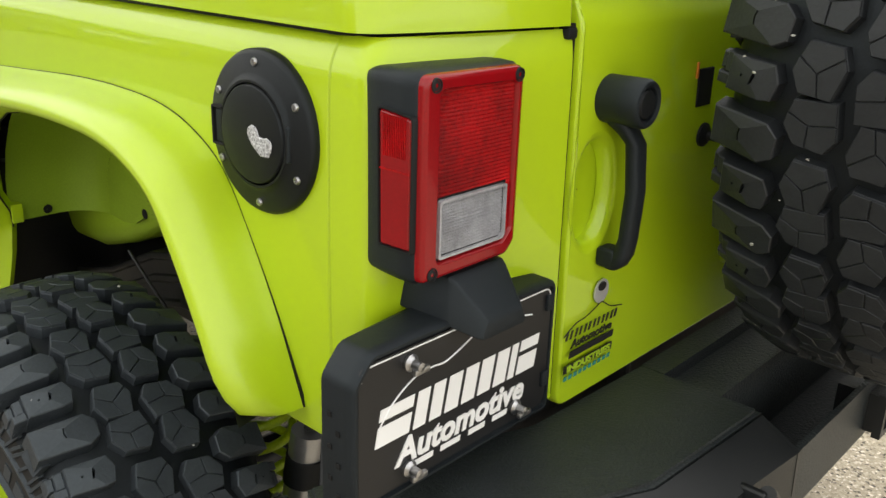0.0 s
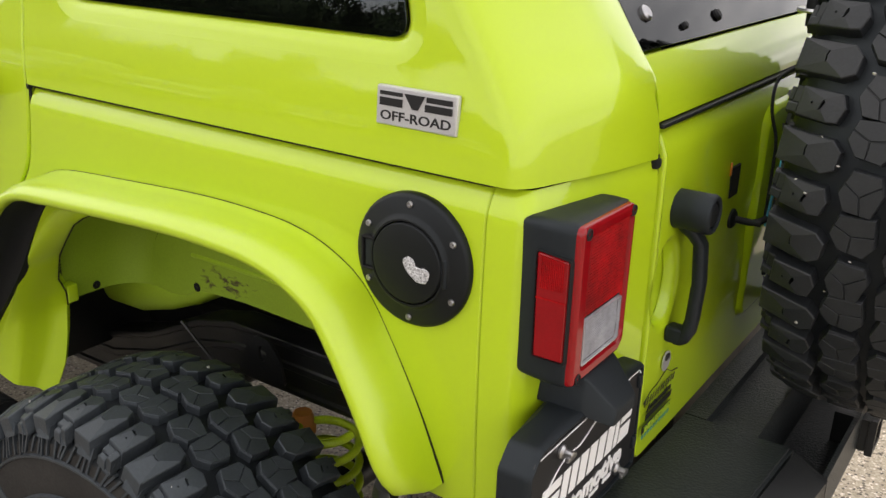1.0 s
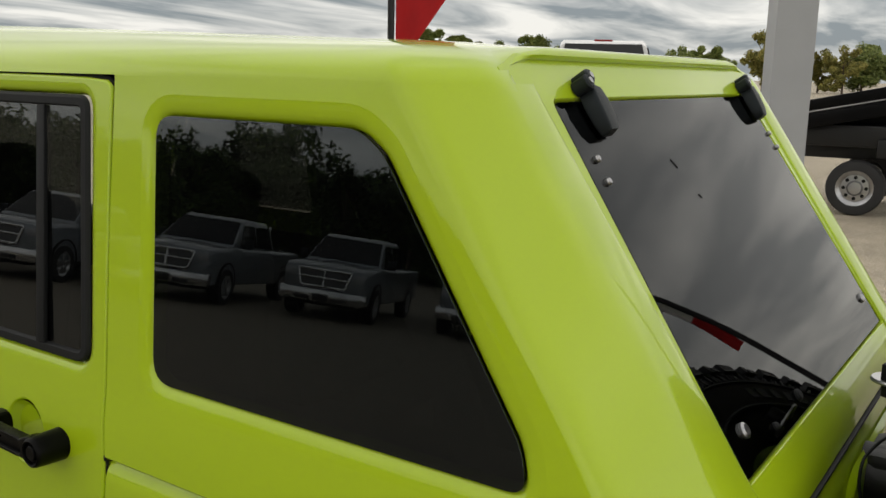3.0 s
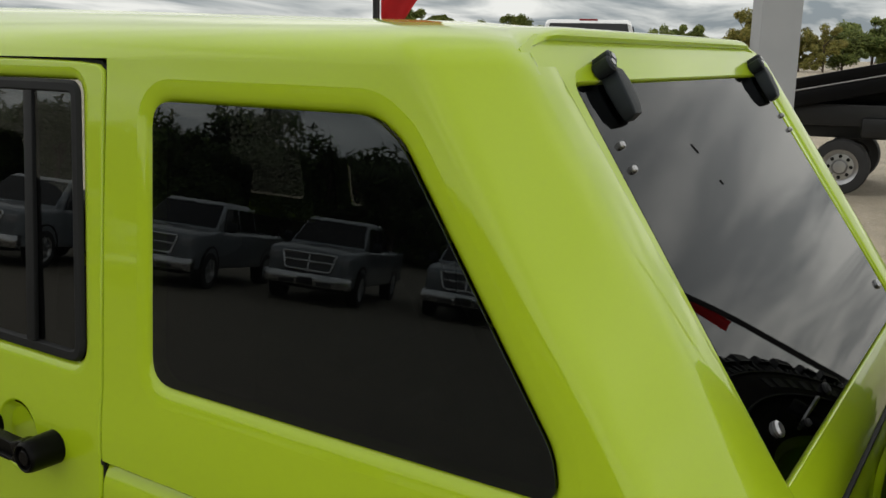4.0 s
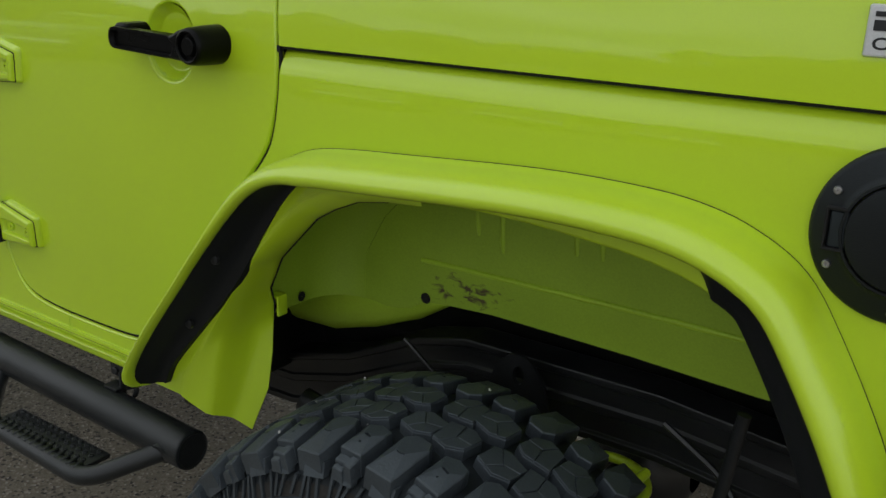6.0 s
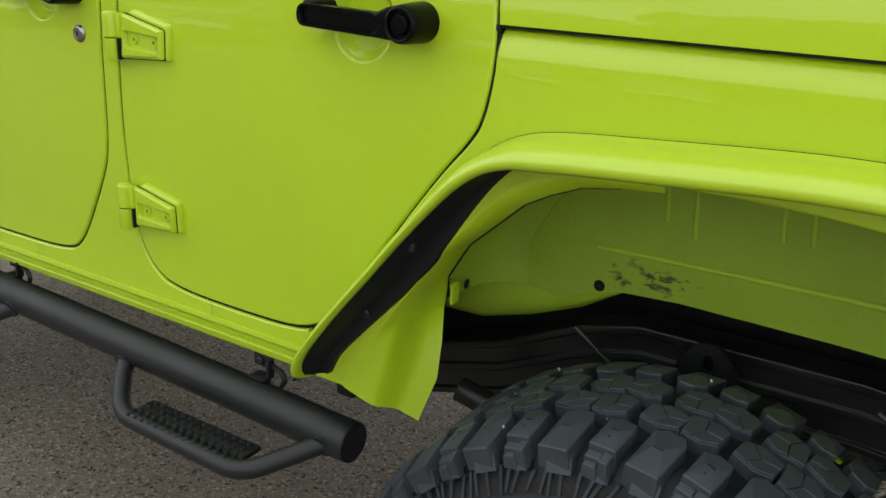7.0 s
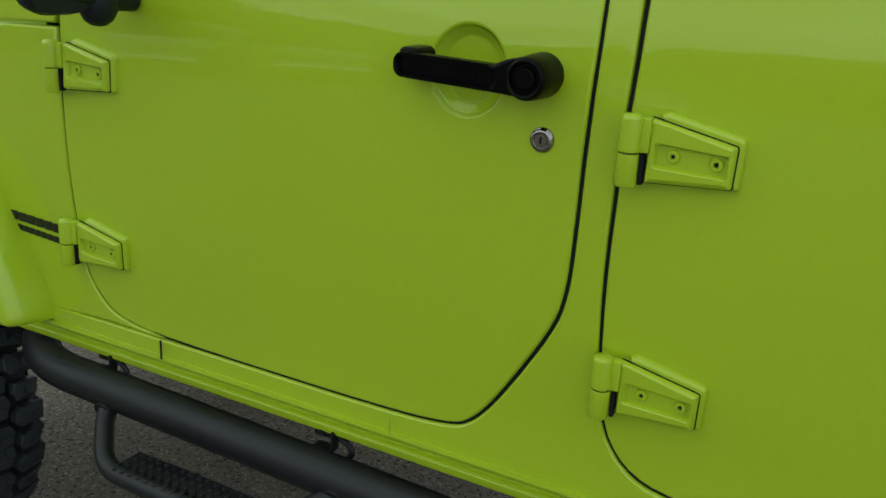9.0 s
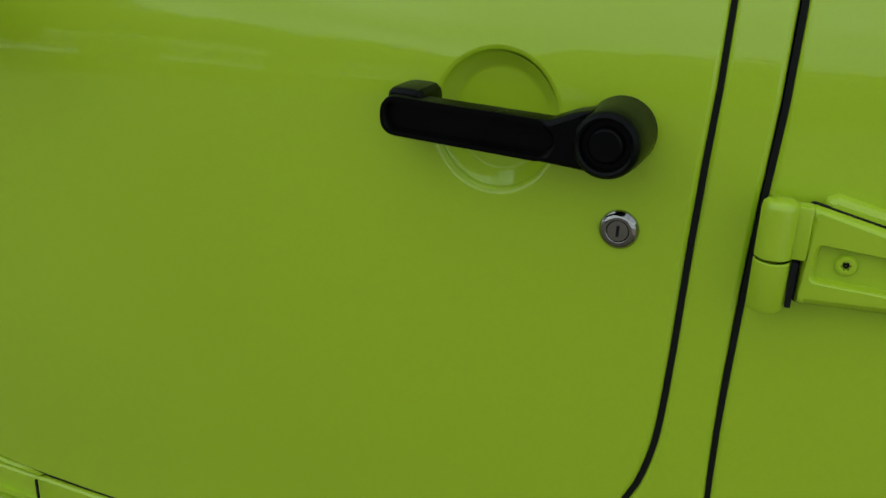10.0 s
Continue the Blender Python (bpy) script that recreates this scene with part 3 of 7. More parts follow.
# roof skin with its rounded edges and the lip over the rear glass
bm = bmesh.new()
rings = []
ROOF_Y = ysurf(2.05)
SEC = [(-0.0003, 2.040), (0.0, 2.050), (0.003, 2.062), (0.011, 2.074), (0.026, 2.085), (0.05, 2.094), (0.085, 2.100), (0.14, 2.105), (0.23, 2.109), (0.40, 2.112), (YC - ROOF_Y, 2.113)]
ROOF_A, ROOF_B = Vector((xa(2.05), ROOF_Y)), Vector((xr(2.05), 0.185))
VISOR = [(-0.06, -0.030), (-0.05, -0.028), (-0.020, -0.024), (0.014, -0.018), (0.019, -0.012), (0.017, -0.006), (0.010, -0.001), (-0.02, 0.0), (-0.10, 0.001), (-0.25, 0.002)]


def roof_contour(k):
    """Half of the roof's outline at one height: along the side, round the corner, across the rear under the visor."""
    o, z = SEC[k]
    t = (ROOF_B - ROOF_A).normalized()
    n = Vector((-t.y, t.x))
    p = ROOF_A + n * o
    yo, xo = ROOF_Y + o, ROOF_B.x - 0.6 * o
    c1 = p + t * ((yo - p.y) / t.y)
    c2 = p + t * ((xo - p.x) / t.x)
    pts = [(x, yo) for x in (-2.75, -2.4, -2.0, -1.6, -1.3, -1.1, -0.95, -0.8)]
    pts += bend(c1, c2, (xo, c2.y + 0.10 + o * 0.2), min(0.028 + 0.3 * o, c1.x + 0.79))
    y1 = max(pts[-1][1] + 0.002, 0.226)
    lips = [0.0] * len(pts)
    for f, e in ((0.0, 0.0), (0.015, 0.03), (0.03, 0.12), (0.05, 0.30), (0.07, 0.50), (0.09, 0.70), (0.115, 0.88), (0.14, 0.97), (0.17, 1.0), (0.3, 1.0), (0.6, 1.0), (1.0, 1.0)):
        pts.append((xo, y1 + (YC - y1) * f))
        lips.append(e)
    out = []
    for (x, y), e in zip(pts, lips):
        shift = min(1.0, max(0.0, (x + 0.80) / 0.3))
        xx = x - 0.66 * shift * (z - 2.05)
        rise = 0.045 * min(1.0, max(0.0, (-xx - 0.45) / 1.5)) * min(1.0, (y - ROOF_Y) / 0.2)
        w = min(1.0, max(0.0, (xx + 0.60) / 0.18))
        zz = z - 0.006 * w * w * min(1.0, o / 0.05) + rise
        if k == 0 and x < -1.05:
            zz += 0.0095
        v = VISOR[k]
        out.append(Vector((xx, y, zz)).lerp(Vector((-0.437 + v[0], y, 2.105 + v[1] + (rise if k > 6 else 0.0))), e))
    return out


for k in range(10):
    half = roof_contour(k)
    rings.append(half + [Vector((p.x, 2 * YC - p.y, p.z)) for p in half[-2::-1]])
rings.append([Vector((min(p.x, -0.82), YC, 2.1105 + 0.045 * min(1.0, max(0.0, (-min(p.x, -0.82) - 0.45) / 1.5)))) for p in rings[-1]])
loft(bm, rings, False)
bmesh.ops.remove_doubles(bm, verts=bm.verts[:], dist=0.0002)
roof = part("roof", done(bm, 50), LIME, jeep)

# rear frame round the sloped glass
SL = math.hypot(1, 0.68)


def rear_plane(u, v, d):
    z = 1.43 + v / SL
    return Vector((xr(z) - d / SL, u, z - d * 0.68 / SL))


def vz(z):
    return (z - 1.43) * SL


back_glass_open = fillet([(0.292, vz(1.531), 0.004), (0.322, vz(2.03), 0.02), (2 * YC - 0.322, vz(2.03), 0.02), (2 * YC - 0.292, vz(1.531), 0.004)], 4)
frame_out = [(0.264, vz(1.448)), (2 * YC - 0.264, vz(1.448)), (2 * YC - 0.284, vz(1.50)), (2 * YC - 0.284, vz(2.0)), (2 * YC - 0.216, vz(2.03)), (2 * YC - 0.216, vz(2.076)), (2 * YC - 0.282, vz(2.096)), (0.282, vz(2.096)), (0.216, vz(2.076)), (0.216, vz(2.03)), (0.284, vz(2.0)), (0.284, vz(1.50))]
rear_frame = part("rear_glass_frame", panel(frame_out, [back_glass_open], lambda u, v, d: rear_plane(u, v, d + 0.0042), SQUARE, ((0, 0.02), (0.0, 0.004), (0.003, 0.0)), [vz(z) for z in ZS[2:12]]), LIME, jeep)

# dark inner shell that closes the gaps behind doors and panels
lean = Matrix.Rotation(-math.atan(0.12), 4, "X")
inner_shell = []
for name, c, s, turn in (("inner_panel", (-2.18, 0.034, 1.13), (1.62, 0.012, 0.66), None), ("inner_panel", (-1.16, 0.034, 1.33), (0.40, 0.012, 0.22), None),
                         ("inner_panel", (-0.60, 0.036, 1.395), (1.0, 0.012, 0.07), None), ("inner_pillar", (-1.09, 0.075, 1.70), (0.10, 0.012, 0.66), lean),
                         ("inner_pillar", (-1.905, 0.075, 1.70), (0.10, 0.012, 0.66), lean), ("inner_pillar", (-2.9, 0.075, 1.70), (0.10, 0.012, 0.66), lean),
                         ("roof_rail", (-1.7, 0.118, 2.028), (1.9, 0.02, 0.03), None), ("gate_seal", (-0.010, 0.2765, 1.165), (0.010, 0.020, 0.47), None)):
    bm = bmesh.new()
    box(bm, c, s, 0, 2, turn) if turn else box(bm, c, s, 0)
    inner_shell.append(part(name, bm, BLACK_GAP, jeep))
bm = bmesh.new()
box(bm, (-2.29, YC, 0.80), (1.72, 1.50, 0.05), 0)
part("cabin_floor", bm, BLACK_GAP, jeep)
# added unseen panel, blocks the light that leaks through the far wheel arch
bm = bmesh.new()
box(bm, (-0.66, 1.322, 1.115), (1.22, 0.014, 0.36), 0)
part("cargo_trim", bm, BLACK_GAP, jeep)

# wheel house: lime arch over the tyre that rounds into the inner wall
HOUSE = [(-0.16, 0.93), (-0.185, 1.02), (-0.22, 1.09), (-0.28, 1.17), (-0.33, 1.20), (-0.40, 1.225), (-0.5, 1.237), (-0.6, 1.24), (-0.75, 1.24), (-0.85, 1.238), (-0.94, 1.228), (-1.02, 1.205), (-1.09, 1.165), (-1.14, 1.112), (-1.175, 1.05), (-1.192, 0.99), (-1.196, 0.94), (-1.196, 0.903)]
bm = bmesh.new()
rings = []
inner_arc = []
for x, z in HOUSE:
    n = (Vector((-0.72, 0.80)) - Vector((x, z))).normalized()
    if x < -0.9:
        x, z = x - n.x * 0.016, z - n.y * 0.016
    ring = [Vector((x, y, z)) for y in ((0.03, 0.10, 0.16, 0.205) if x > -1.0 else (0.112, 0.14, 0.17, 0.205))]
    for j in range(1, 9):
        w = j / 8 * math.pi / 2
        r = 0.080
        ring.append(Vector((x + n.x * r * (1 - math.cos(w)), 0.205 + r * math.sin(w), z + n.y * r * (1 - math.cos(w)) * (1.0 if z > 1.0 else 0.1))))
    rings.append(ring)
    inner_arc.append((ring[-1].x, ring[-1].z))
loft(bm, rings, False)
house_arch = done(bm, 60)
low_edge = [(-1.132, 0.9055), (-1.105, 0.9040), (-1.085, 0.9015), (-1.055, 0.9045), (-1.03, 0.911), (-1.005, 0.925), (-0.985, 0.932), (-0.941, 0.937), (-0.85, 0.942), (-0.60, 0.938), (-0.40, 0.930)]
house = panel(inner_arc + low_edge, (), lambda u, v, d: Vector((u, 0.285 + d, v)), ((0, 0.004), (0.0005, 0.0)))
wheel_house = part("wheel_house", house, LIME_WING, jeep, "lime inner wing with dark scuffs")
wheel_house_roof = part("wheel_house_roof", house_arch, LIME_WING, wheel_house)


# flares
def sweep_flare(path, prof, name, mat, parent, label=""):
    bm = bmesh.new()
    rings = []
    k = len(path)
    for i, (x, z) in enumerate(path):
        p0, p1 = Vector(path[max(i - 1, 0)]), Vector(path[min(i + 1, k - 1)])
        t = (p1 - p0).normalized()
        n = Vector((-t.y, t.x))
        s = i / (k - 1)
        ends = min(1.0, min(s, 1 - s) / 0.05)
        ends = math.sin(ends * math.pi / 2) ** 0.5 if ends < 1 else 1.0
        lean = min(1.0, max(0.0, (x + 1.20) / 0.25)) if x > -2 else 1.0
        if len(prof[0]) > 2 and lean < 1:
            ends = min(1.0, s / 0.16)
            n = n * (0.55 + 0.45 * ends)
            ends = 1.0
        rings.append([Vector((x + n.x * (q[2] if len(q) > 2 else q[0] * 0.5) * (1 - lean) + n.x * q[0] * lean, q[1] * (0.35 + 0.65 * ends), z + n.y * (q[2] if len(q) > 2 else q[0] * 0.5) * (1 - lean) + n.y * q[0] * lean)) for q in prof])
    loft(bm, rings, False)
    return part(name, done(bm, 60), mat, parent, label)


def flare_strip(path):
    """Black strip that closes the flare towards the body along its rear leg."""
    bm = bmesh.new()
    rings = []
    for i, (x, z) in enumerate(path):
        p0, p1 = Vector(path[max(i - 1, 0)]), Vector(path[min(i + 1, len(path) - 1)])
        t = (p1 - p0).normalized()
        n = Vector((-t.y, t.x))
        w = min(1.0, i / 6)
        rings.append([Vector((x + n.x * q, y, z + n.y * q)) for q, y in ((-0.036, -0.068), (-0.040 - 0.014 * w, -0.03), (-0.045 - 0.036 * w, -0.012), (-0.048 - 0.050 * w, 0.0), (-0.050 - 0.062 * w, 0.03))])
    loft(bm, rings, False)
    return done(bm, 60)


def spline(pts, per=6):
    out = []
    k = len(pts)
    for i in range(k - 1):
        p0, p1, p2, p3 = (Vector(pts[max(0, min(k - 1, j))]) for j in (i - 1, i, i + 1, i + 2))
        for j in range(per):
            s = j / per
            q = 0.5 * ((2 * p1) + (p2 - p0) * s + (2 * p0 - 5 * p1 + 4 * p2 - p3) * s * s + (3 * p1 - p0 - 3 * p2 + p3) * s ** 3)
            out.append(tuple(q))
    return out + [tuple(pts[-1])]


FL = spline([(-1.405, 0.775), (-1.385, 0.835), (-1.32, 0.925), (-1.226, 1.038), (-1.13, 1.158), (-1.075, 1.215), (-1.02, 1.248), (-0.95, 1.264), (-0.80, 1.275), (-0.62, 1.286),
             (-0.50, 1.286), (-0.42, 1.279), (-0.355, 1.260), (-0.297, 1.224), (-0.252, 1.160), (-0.20, 1.064), (-0.157, 0.962)], 5)
FPROF = [(0.0, 0.012), (0.0, -0.002), (-0.0015, -0.006), (-0.003, -0.024), (-0.0045, -0.045), (-0.008, -0.064), (-0.0145, -0.078), (-0.0225, -0.0855), (-0.030, -0.0875), (-0.0365, -0.0845), (-0.0405, -0.078), (-0.0405, -0.069), (-0.035, -0.062)]
flare = sweep_flare(FL, FPROF, "wheel_flare", LIME_FLARE, jeep)
LPROF = [(-0.036, -0.070, -0.0195), (-0.034, -0.055, -0.026), (-0.032, -0.030, -0.034), (-0.031, -0.012, -0.042), (-0.030, -0.0035, -0.054), (-0.030, -0.003, -0.062), (-0.030, 0.012, -0.0625)]
GPROF = [(0.0006, 0.006, 0.0006), (0.0006, -0.0005, 0.0006), (0.0, -0.0007, 0.0), (-0.008, -0.0010, -0.008)]
flare_seam = sweep_flare(FL, GPROF, "flare_gasket", BLACK_TRIM, flare)
flare_liner = sweep_flare(FL, LPROF, "flare_liner", BLACK_TRIM, flare, "black rubber flare liner with bolts")

rear_leg = [p for p in FL if p[0] > -0.44]
part("leg_liner", flare_strip(rear_leg), BLACK_TRIM, flare)

# tailgate
def gate_face(u, v, d):
    c = max(0.0, (v - 1.385) / 0.045)
    b = 0.010 * (1 - min(1.0, abs(u - YC) / 0.56) ** 4)
    return Vector((0.003 + b - d - 0.016 * c * c, u, v))


gate_out = fillet([(gate_seam(0.912) + 0.0032, 0.912, 0.02), (2 * YC - gate_seam(0.912) - 0.0032, 0.912, 0.02), (2 * YC - gate_seam(1.432) - 0.0032, 1.432, 0.012), (gate_seam(1.432) + 0.0032, 1.432, 0.012)], 4)
dish_g = [(0.325 + 0.032 * math.cos(a), 1.195 + 0.062 * math.sin(a)) for a in [2 * math.pi * k / 28 for k in range(28)]]
tailgate = part("tailgate", panel(gate_out, [dish_g], gate_face, EDGE, ((0.0, 0.02), (0.002, 0.012), (0.006, 0.005), (0.012, 0.001), (0.016, 0.0)), [0.98 + 0.06 * k for k in range(7)] + [1.39, 1.40, 1.41, 1.42]), LIME, jeep)
bm = bmesh.new()
loft(bm, [[Vector((-0.012 - 0.006 * (1 - k), 0.325 + 0.036 * k * math.cos(a), 1.195 + 0.066 * k * math.sin(a))) for a in [2 * math.pi * j / 28 for j in range(28)]] for k in (0.02, 0.4, 0.7, 0.9, 1.0)], True)
part("handle_dish", done(bm, 60), LIME, tailgate)
bm = bmesh.new()
box(bm, (-0.008, YC, 1.439), (0.014, 1.08, 0.006), 0.002)
part("gasket", bm, BLACK_TRIM, tailgate, "black rubber weather strip")
bm = bmesh.new()
box(bm, (-0.045, YC, 1.16), (0.02, 1.16, 0.50), 0)
part("tailgate_inner", bm, BLACK_GAP, tailgate)

# glass
def pane(name, outline, mp, depth, mat, parent, thick=0.005):
    bm = panel(outline, (), lambda u, v, d: mp(u, v, depth + d), ((0, thick), (0, 0.0)), None, ())
    bmesh.ops.triangle_fill(bm, edges=[e for e in bm.edges if e.is_boundary], use_beauty=True)
    for e in bm.edges:
        e.smooth = False
    bmesh.ops.recalc_face_normals(bm, faces=bm.faces)
    return part(name, bm, mat, parent)


def flat_side(u, v, d):
    return Vector((u, 0.0185 + (v - 1.55) * 0.119 + d, v))


quarter_window = pane("quarter_window", offset(quarter_glass_open, -0.004 if area2(quarter_glass_open) > 0 else 0.004), flat_side, 0.012, TINT, jeep)
rear_door_window = pane("door_window", offset(rear_glass_open, 0.006), flat_side, 0.014, TINT, rear_door)
front_door_window = pane("door_window", offset(front_glass_open, 0.006), flat_side, 0.014, LIGHT_TINT, front_door)


def flat_rear(u, v, d):
    z = 1.43 + v / SL
    return Vector((-0.0455 - 0.68 * (z - 1.53) - d / SL, u, z - d * 0.68 / SL))


back_window = pane("rear_window", offset(back_glass_open, -0.004), flat_rear, 0.006, TINT_REAR, jeep)

# ground
def ground_sheet():
    bm = bmesh.new()
    s = [-600, -200, -80, -40, -20] + [-14 + 1.0 * k for k in range(29)] + [20, 40, 80, 200, 600]
    vs = [[bm.verts.new((x - 1, y, 0)) for y in s] for x in s]
    for i in range(len(s) - 1):
        for j in range(len(s) - 1):
            bm.faces.new((vs[i][j], vs[i + 1][j], vs[i + 1][j + 1], vs[i][j + 1]))
    return bm


ASPHALT = bpy.data.materials.new("worn_asphalt")
ASPHALT.use_nodes = True
gn, gl = ASPHALT.node_tree.nodes, ASPHALT.node_tree.links
gb = gn["Principled BSDF"]
gb.inputs["Roughness"].default_value = 0.85
g_tc = gn.new("ShaderNodeTexCoord")
g_vor = gn.new("ShaderNodeTexVoronoi")
g_vor.inputs["Scale"].default_value = 130
g_r1 = gn.new("ShaderNodeValToRGB")
for pos, col in ((0.0, (0.035, 0.030, 0.024)), (0.07, (0.050, 0.043, 0.034)), (0.12, (0.150, 0.126, 0.092)), (0.55, (0.192, 0.164, 0.122)), (0.88, (0.230, 0.199, 0.152)), (0.97, (0.36, 0.32, 0.27))):
    el = g_r1.color_ramp.elements[0] if pos == 0.0 else g_r1.color_ramp.elements.new(pos)
    el.position, el.color = pos, (*col, 1)
g_r1.color_ramp.elements[-1].color = (0.33, 0.30, 0.26, 1)
g_sep = gn.new("ShaderNodeSeparateColor")
g_big = gn.new("ShaderNodeTexNoise")
g_big.inputs["Scale"].default_value = 1.7
g_big.inputs["Detail"].default_value = 6
g_f = gn.new("ShaderNodeMapRange")
g_f.inputs["To Min"].default_value, g_f.inputs["To Max"].default_value = 0.65, 1.35
g_sc = gn.new("ShaderNodeVectorMath")
g_sc.operation = "SCALE"
g_bump = gn.new("ShaderNodeBump")
g_bump.inputs["Strength"].default_value = 0.6
g_bump.inputs["Distance"].default_value = 0.004
gl.new(g_tc.outputs["Object"], g_vor.inputs["Vector"])
gl.new(g_tc.outputs["Object"], g_big.inputs["Vector"])
gl.new(g_vor.outputs["Color"], g_sep.inputs["Color"])
gl.new(g_sep.outputs["Red"], g_r1.inputs["Fac"])
gl.new(g_big.outputs["Fac"], g_f.inputs["Value"])
gl.new(g_r1.outputs["Color"], g_sc.inputs[0])
# the lot beyond and behind the vehicle is paler
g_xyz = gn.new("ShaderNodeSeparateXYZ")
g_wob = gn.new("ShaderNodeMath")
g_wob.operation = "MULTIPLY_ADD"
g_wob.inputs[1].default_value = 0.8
g_pale = gn.new("ShaderNodeMapRange")
g_pale.inputs["From Min"].default_value, g_pale.inputs["From Max"].default_value = 1.75, 2.35
g_pale.inputs["To Min"].default_value, g_pale.inputs["To Max"].default_value = 0.95, 2.3
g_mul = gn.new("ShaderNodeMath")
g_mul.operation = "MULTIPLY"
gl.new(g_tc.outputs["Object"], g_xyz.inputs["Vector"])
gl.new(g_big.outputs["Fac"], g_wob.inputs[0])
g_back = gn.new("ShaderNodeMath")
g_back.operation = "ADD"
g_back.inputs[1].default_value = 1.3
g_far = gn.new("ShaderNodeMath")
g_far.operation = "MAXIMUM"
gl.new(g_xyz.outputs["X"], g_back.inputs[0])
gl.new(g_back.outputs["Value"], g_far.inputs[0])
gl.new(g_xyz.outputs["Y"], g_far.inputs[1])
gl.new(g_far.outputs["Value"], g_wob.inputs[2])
gl.new(g_wob.outputs["Value"], g_pale.inputs["Value"])
gl.new(g_pale.outputs["Result"], g_mul.inputs[0])
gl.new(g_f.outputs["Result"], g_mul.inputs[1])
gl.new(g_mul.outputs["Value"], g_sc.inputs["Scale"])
gl.new(g_sc.outputs["Vector"], gb.inputs["Base Color"])
gl.new(g_vor.outputs["Distance"], g_bump.inputs["Height"])
gl.new(g_bump.outputs["Normal"], gb.inputs["Normal"])
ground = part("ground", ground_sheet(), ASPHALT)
tagged(ground, "speckled grey-brown asphalt lot", "ground", kind="structure")


# ---- wheels ----
def tyre_mesh():
    """Mud tyre of 0.465 m radius round the y axis: two rows of siped centre blocks, long shoulder lugs, side-wall fins."""
    rnd = random.Random(4)
    bm = bmesh.new()
    prof = [(0.225, -0.115), (0.235, -0.128), (0.27, -0.146), (0.32, -0.157), (0.37, -0.157), (0.400, -0.150), (0.423, -0.138), (0.436, -0.118), (0.443, -0.08), (0.447, -0.03),
            (0.447, 0.03), (0.443, 0.08), (0.436, 0.118), (0.423, 0.138), (0.400, 0.150), (0.37, 0.157), (0.32, 0.157), (0.27, 0.146), (0.235, 0.128), (0.225, 0.115)]
    lathe(bm, prof, (0, 0, 0), "y", 96)
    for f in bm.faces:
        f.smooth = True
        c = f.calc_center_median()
        # carcass between the lugs gets the rubber darkened for groove shade
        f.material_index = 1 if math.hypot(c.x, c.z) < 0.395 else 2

    def unit(poly, h, holes=(), roll=None):
        """Flat block of (along, across, depth) with sloping sides and a worn top edge."""
        poly = poly if area2(poly) > 0 else poly[::-1]
        b = panel(poly, holes, lambda u, v, d: Vector((u * 1.09, v, d - h)), roll or ((-0.0022, h + 0.012), (0.0, 0.0016), (0.0014, 0.0)), ((0.0, 0.006), (0.0004, 0.0)) if holes else None, ())
        bmesh.ops.triangulate(b, faces=[f for f in b.faces if len(f.verts) > 4])
        b.verts.index_update()
        out = ([v.co.copy() for v in b.verts], [[v.index for v in f.verts] for f in b.faces])
        b.free()
        return out

    def siped(poly, c, cuts):
        """Block split by a three-armed sipe from the point c to the middles of three edges."""
        mid = [tuple((poly[i][q] * (1 - k) + poly[(i + 1) % len(poly)][q] * k) for q in (0, 1)) for i, k in cuts]
        out = [unit(poly, 0.0146)]
        for q in range(3):
            i0, i1 = cuts[q][0], cuts[(q + 1) % 3][0]
            n = (i1 - i0) % len(poly)
            piece = [c, mid[q]] + [poly[(i0 + 1 + e) % len(poly)] for e in range(n)] + [mid[(q + 1) % 3]]
            piece = piece if area2(piece) > 0 else piece[::-1]
            out.append(unit(offset(piece, 0.00065), 0.0172, (), ((0.0, 0.004), (0.0, 0.0009), (0.0006, 0.0))))
        return out

    slot = [(-0.0065, 0.104), (-0.003, 0.1015), (0.0055, 0.1045), (0.006, 0.107), (-0.002, 0.1055)]
    pin = [(0.0012 * math.cos(a), 0.1185 + 0.0012 * math.sin(a)) for a in [k * math.pi / 3 for k in range(6)]]
    wave = [(-0.007, 0.112), (-0.001, 0.1135), (0.006, 0.1120), (0.006, 0.1132), (-0.001, 0.1148), (-0.007, 0.1132)]
    kinds = [
        siped([(-0.0265, 0.010), (0.010, 0.0045), (0.0255, 0.016), (0.021, 0.050), (0.002, 0.064), (-0.0235, 0.056)], (0.000, 0.036), ((0, 0.6), (2, 0.6), (4, 0.5))),
        siped([(-0.0255, 0.016), (-0.006, 0.005), (0.0260, 0.0115), (0.0265, 0.048), (0.006, 0.061), (-0.0245, 0.052)], (0.004, 0.034), ((0, 0.5), (2, 0.4), (4, 0.45))),
        [unit([(-0.0205, 0.083), (-0.009, 0.069), (0.014, 0.070), (0.0225, 0.085), (0.0215, 0.151), (-0.0205, 0.153)], 0.0175, [wave])],
        [unit([(-0.0185, 0.082), (-0.002, 0.0735), (0.017, 0.079), (0.0195, 0.092), (0.0185, 0.136), (-0.0180, 0.136)], 0.0172, [slot, pin]),
         unit([(-0.018, 0.1365), (0.004, 0.1365), (0.004, 0.1475), (-0.018, 0.1475)], 0.0085), unit([(0.0045, 0.1365), (0.0165, 0.1365), (0.0165, 0.153), (0.0045, 0.153)], 0.0125),
         unit([(-0.016, 0.148), (0.002, 0.148), (0.002, 0.156), (-0.016, 0.156)], 0.004)],
    ]

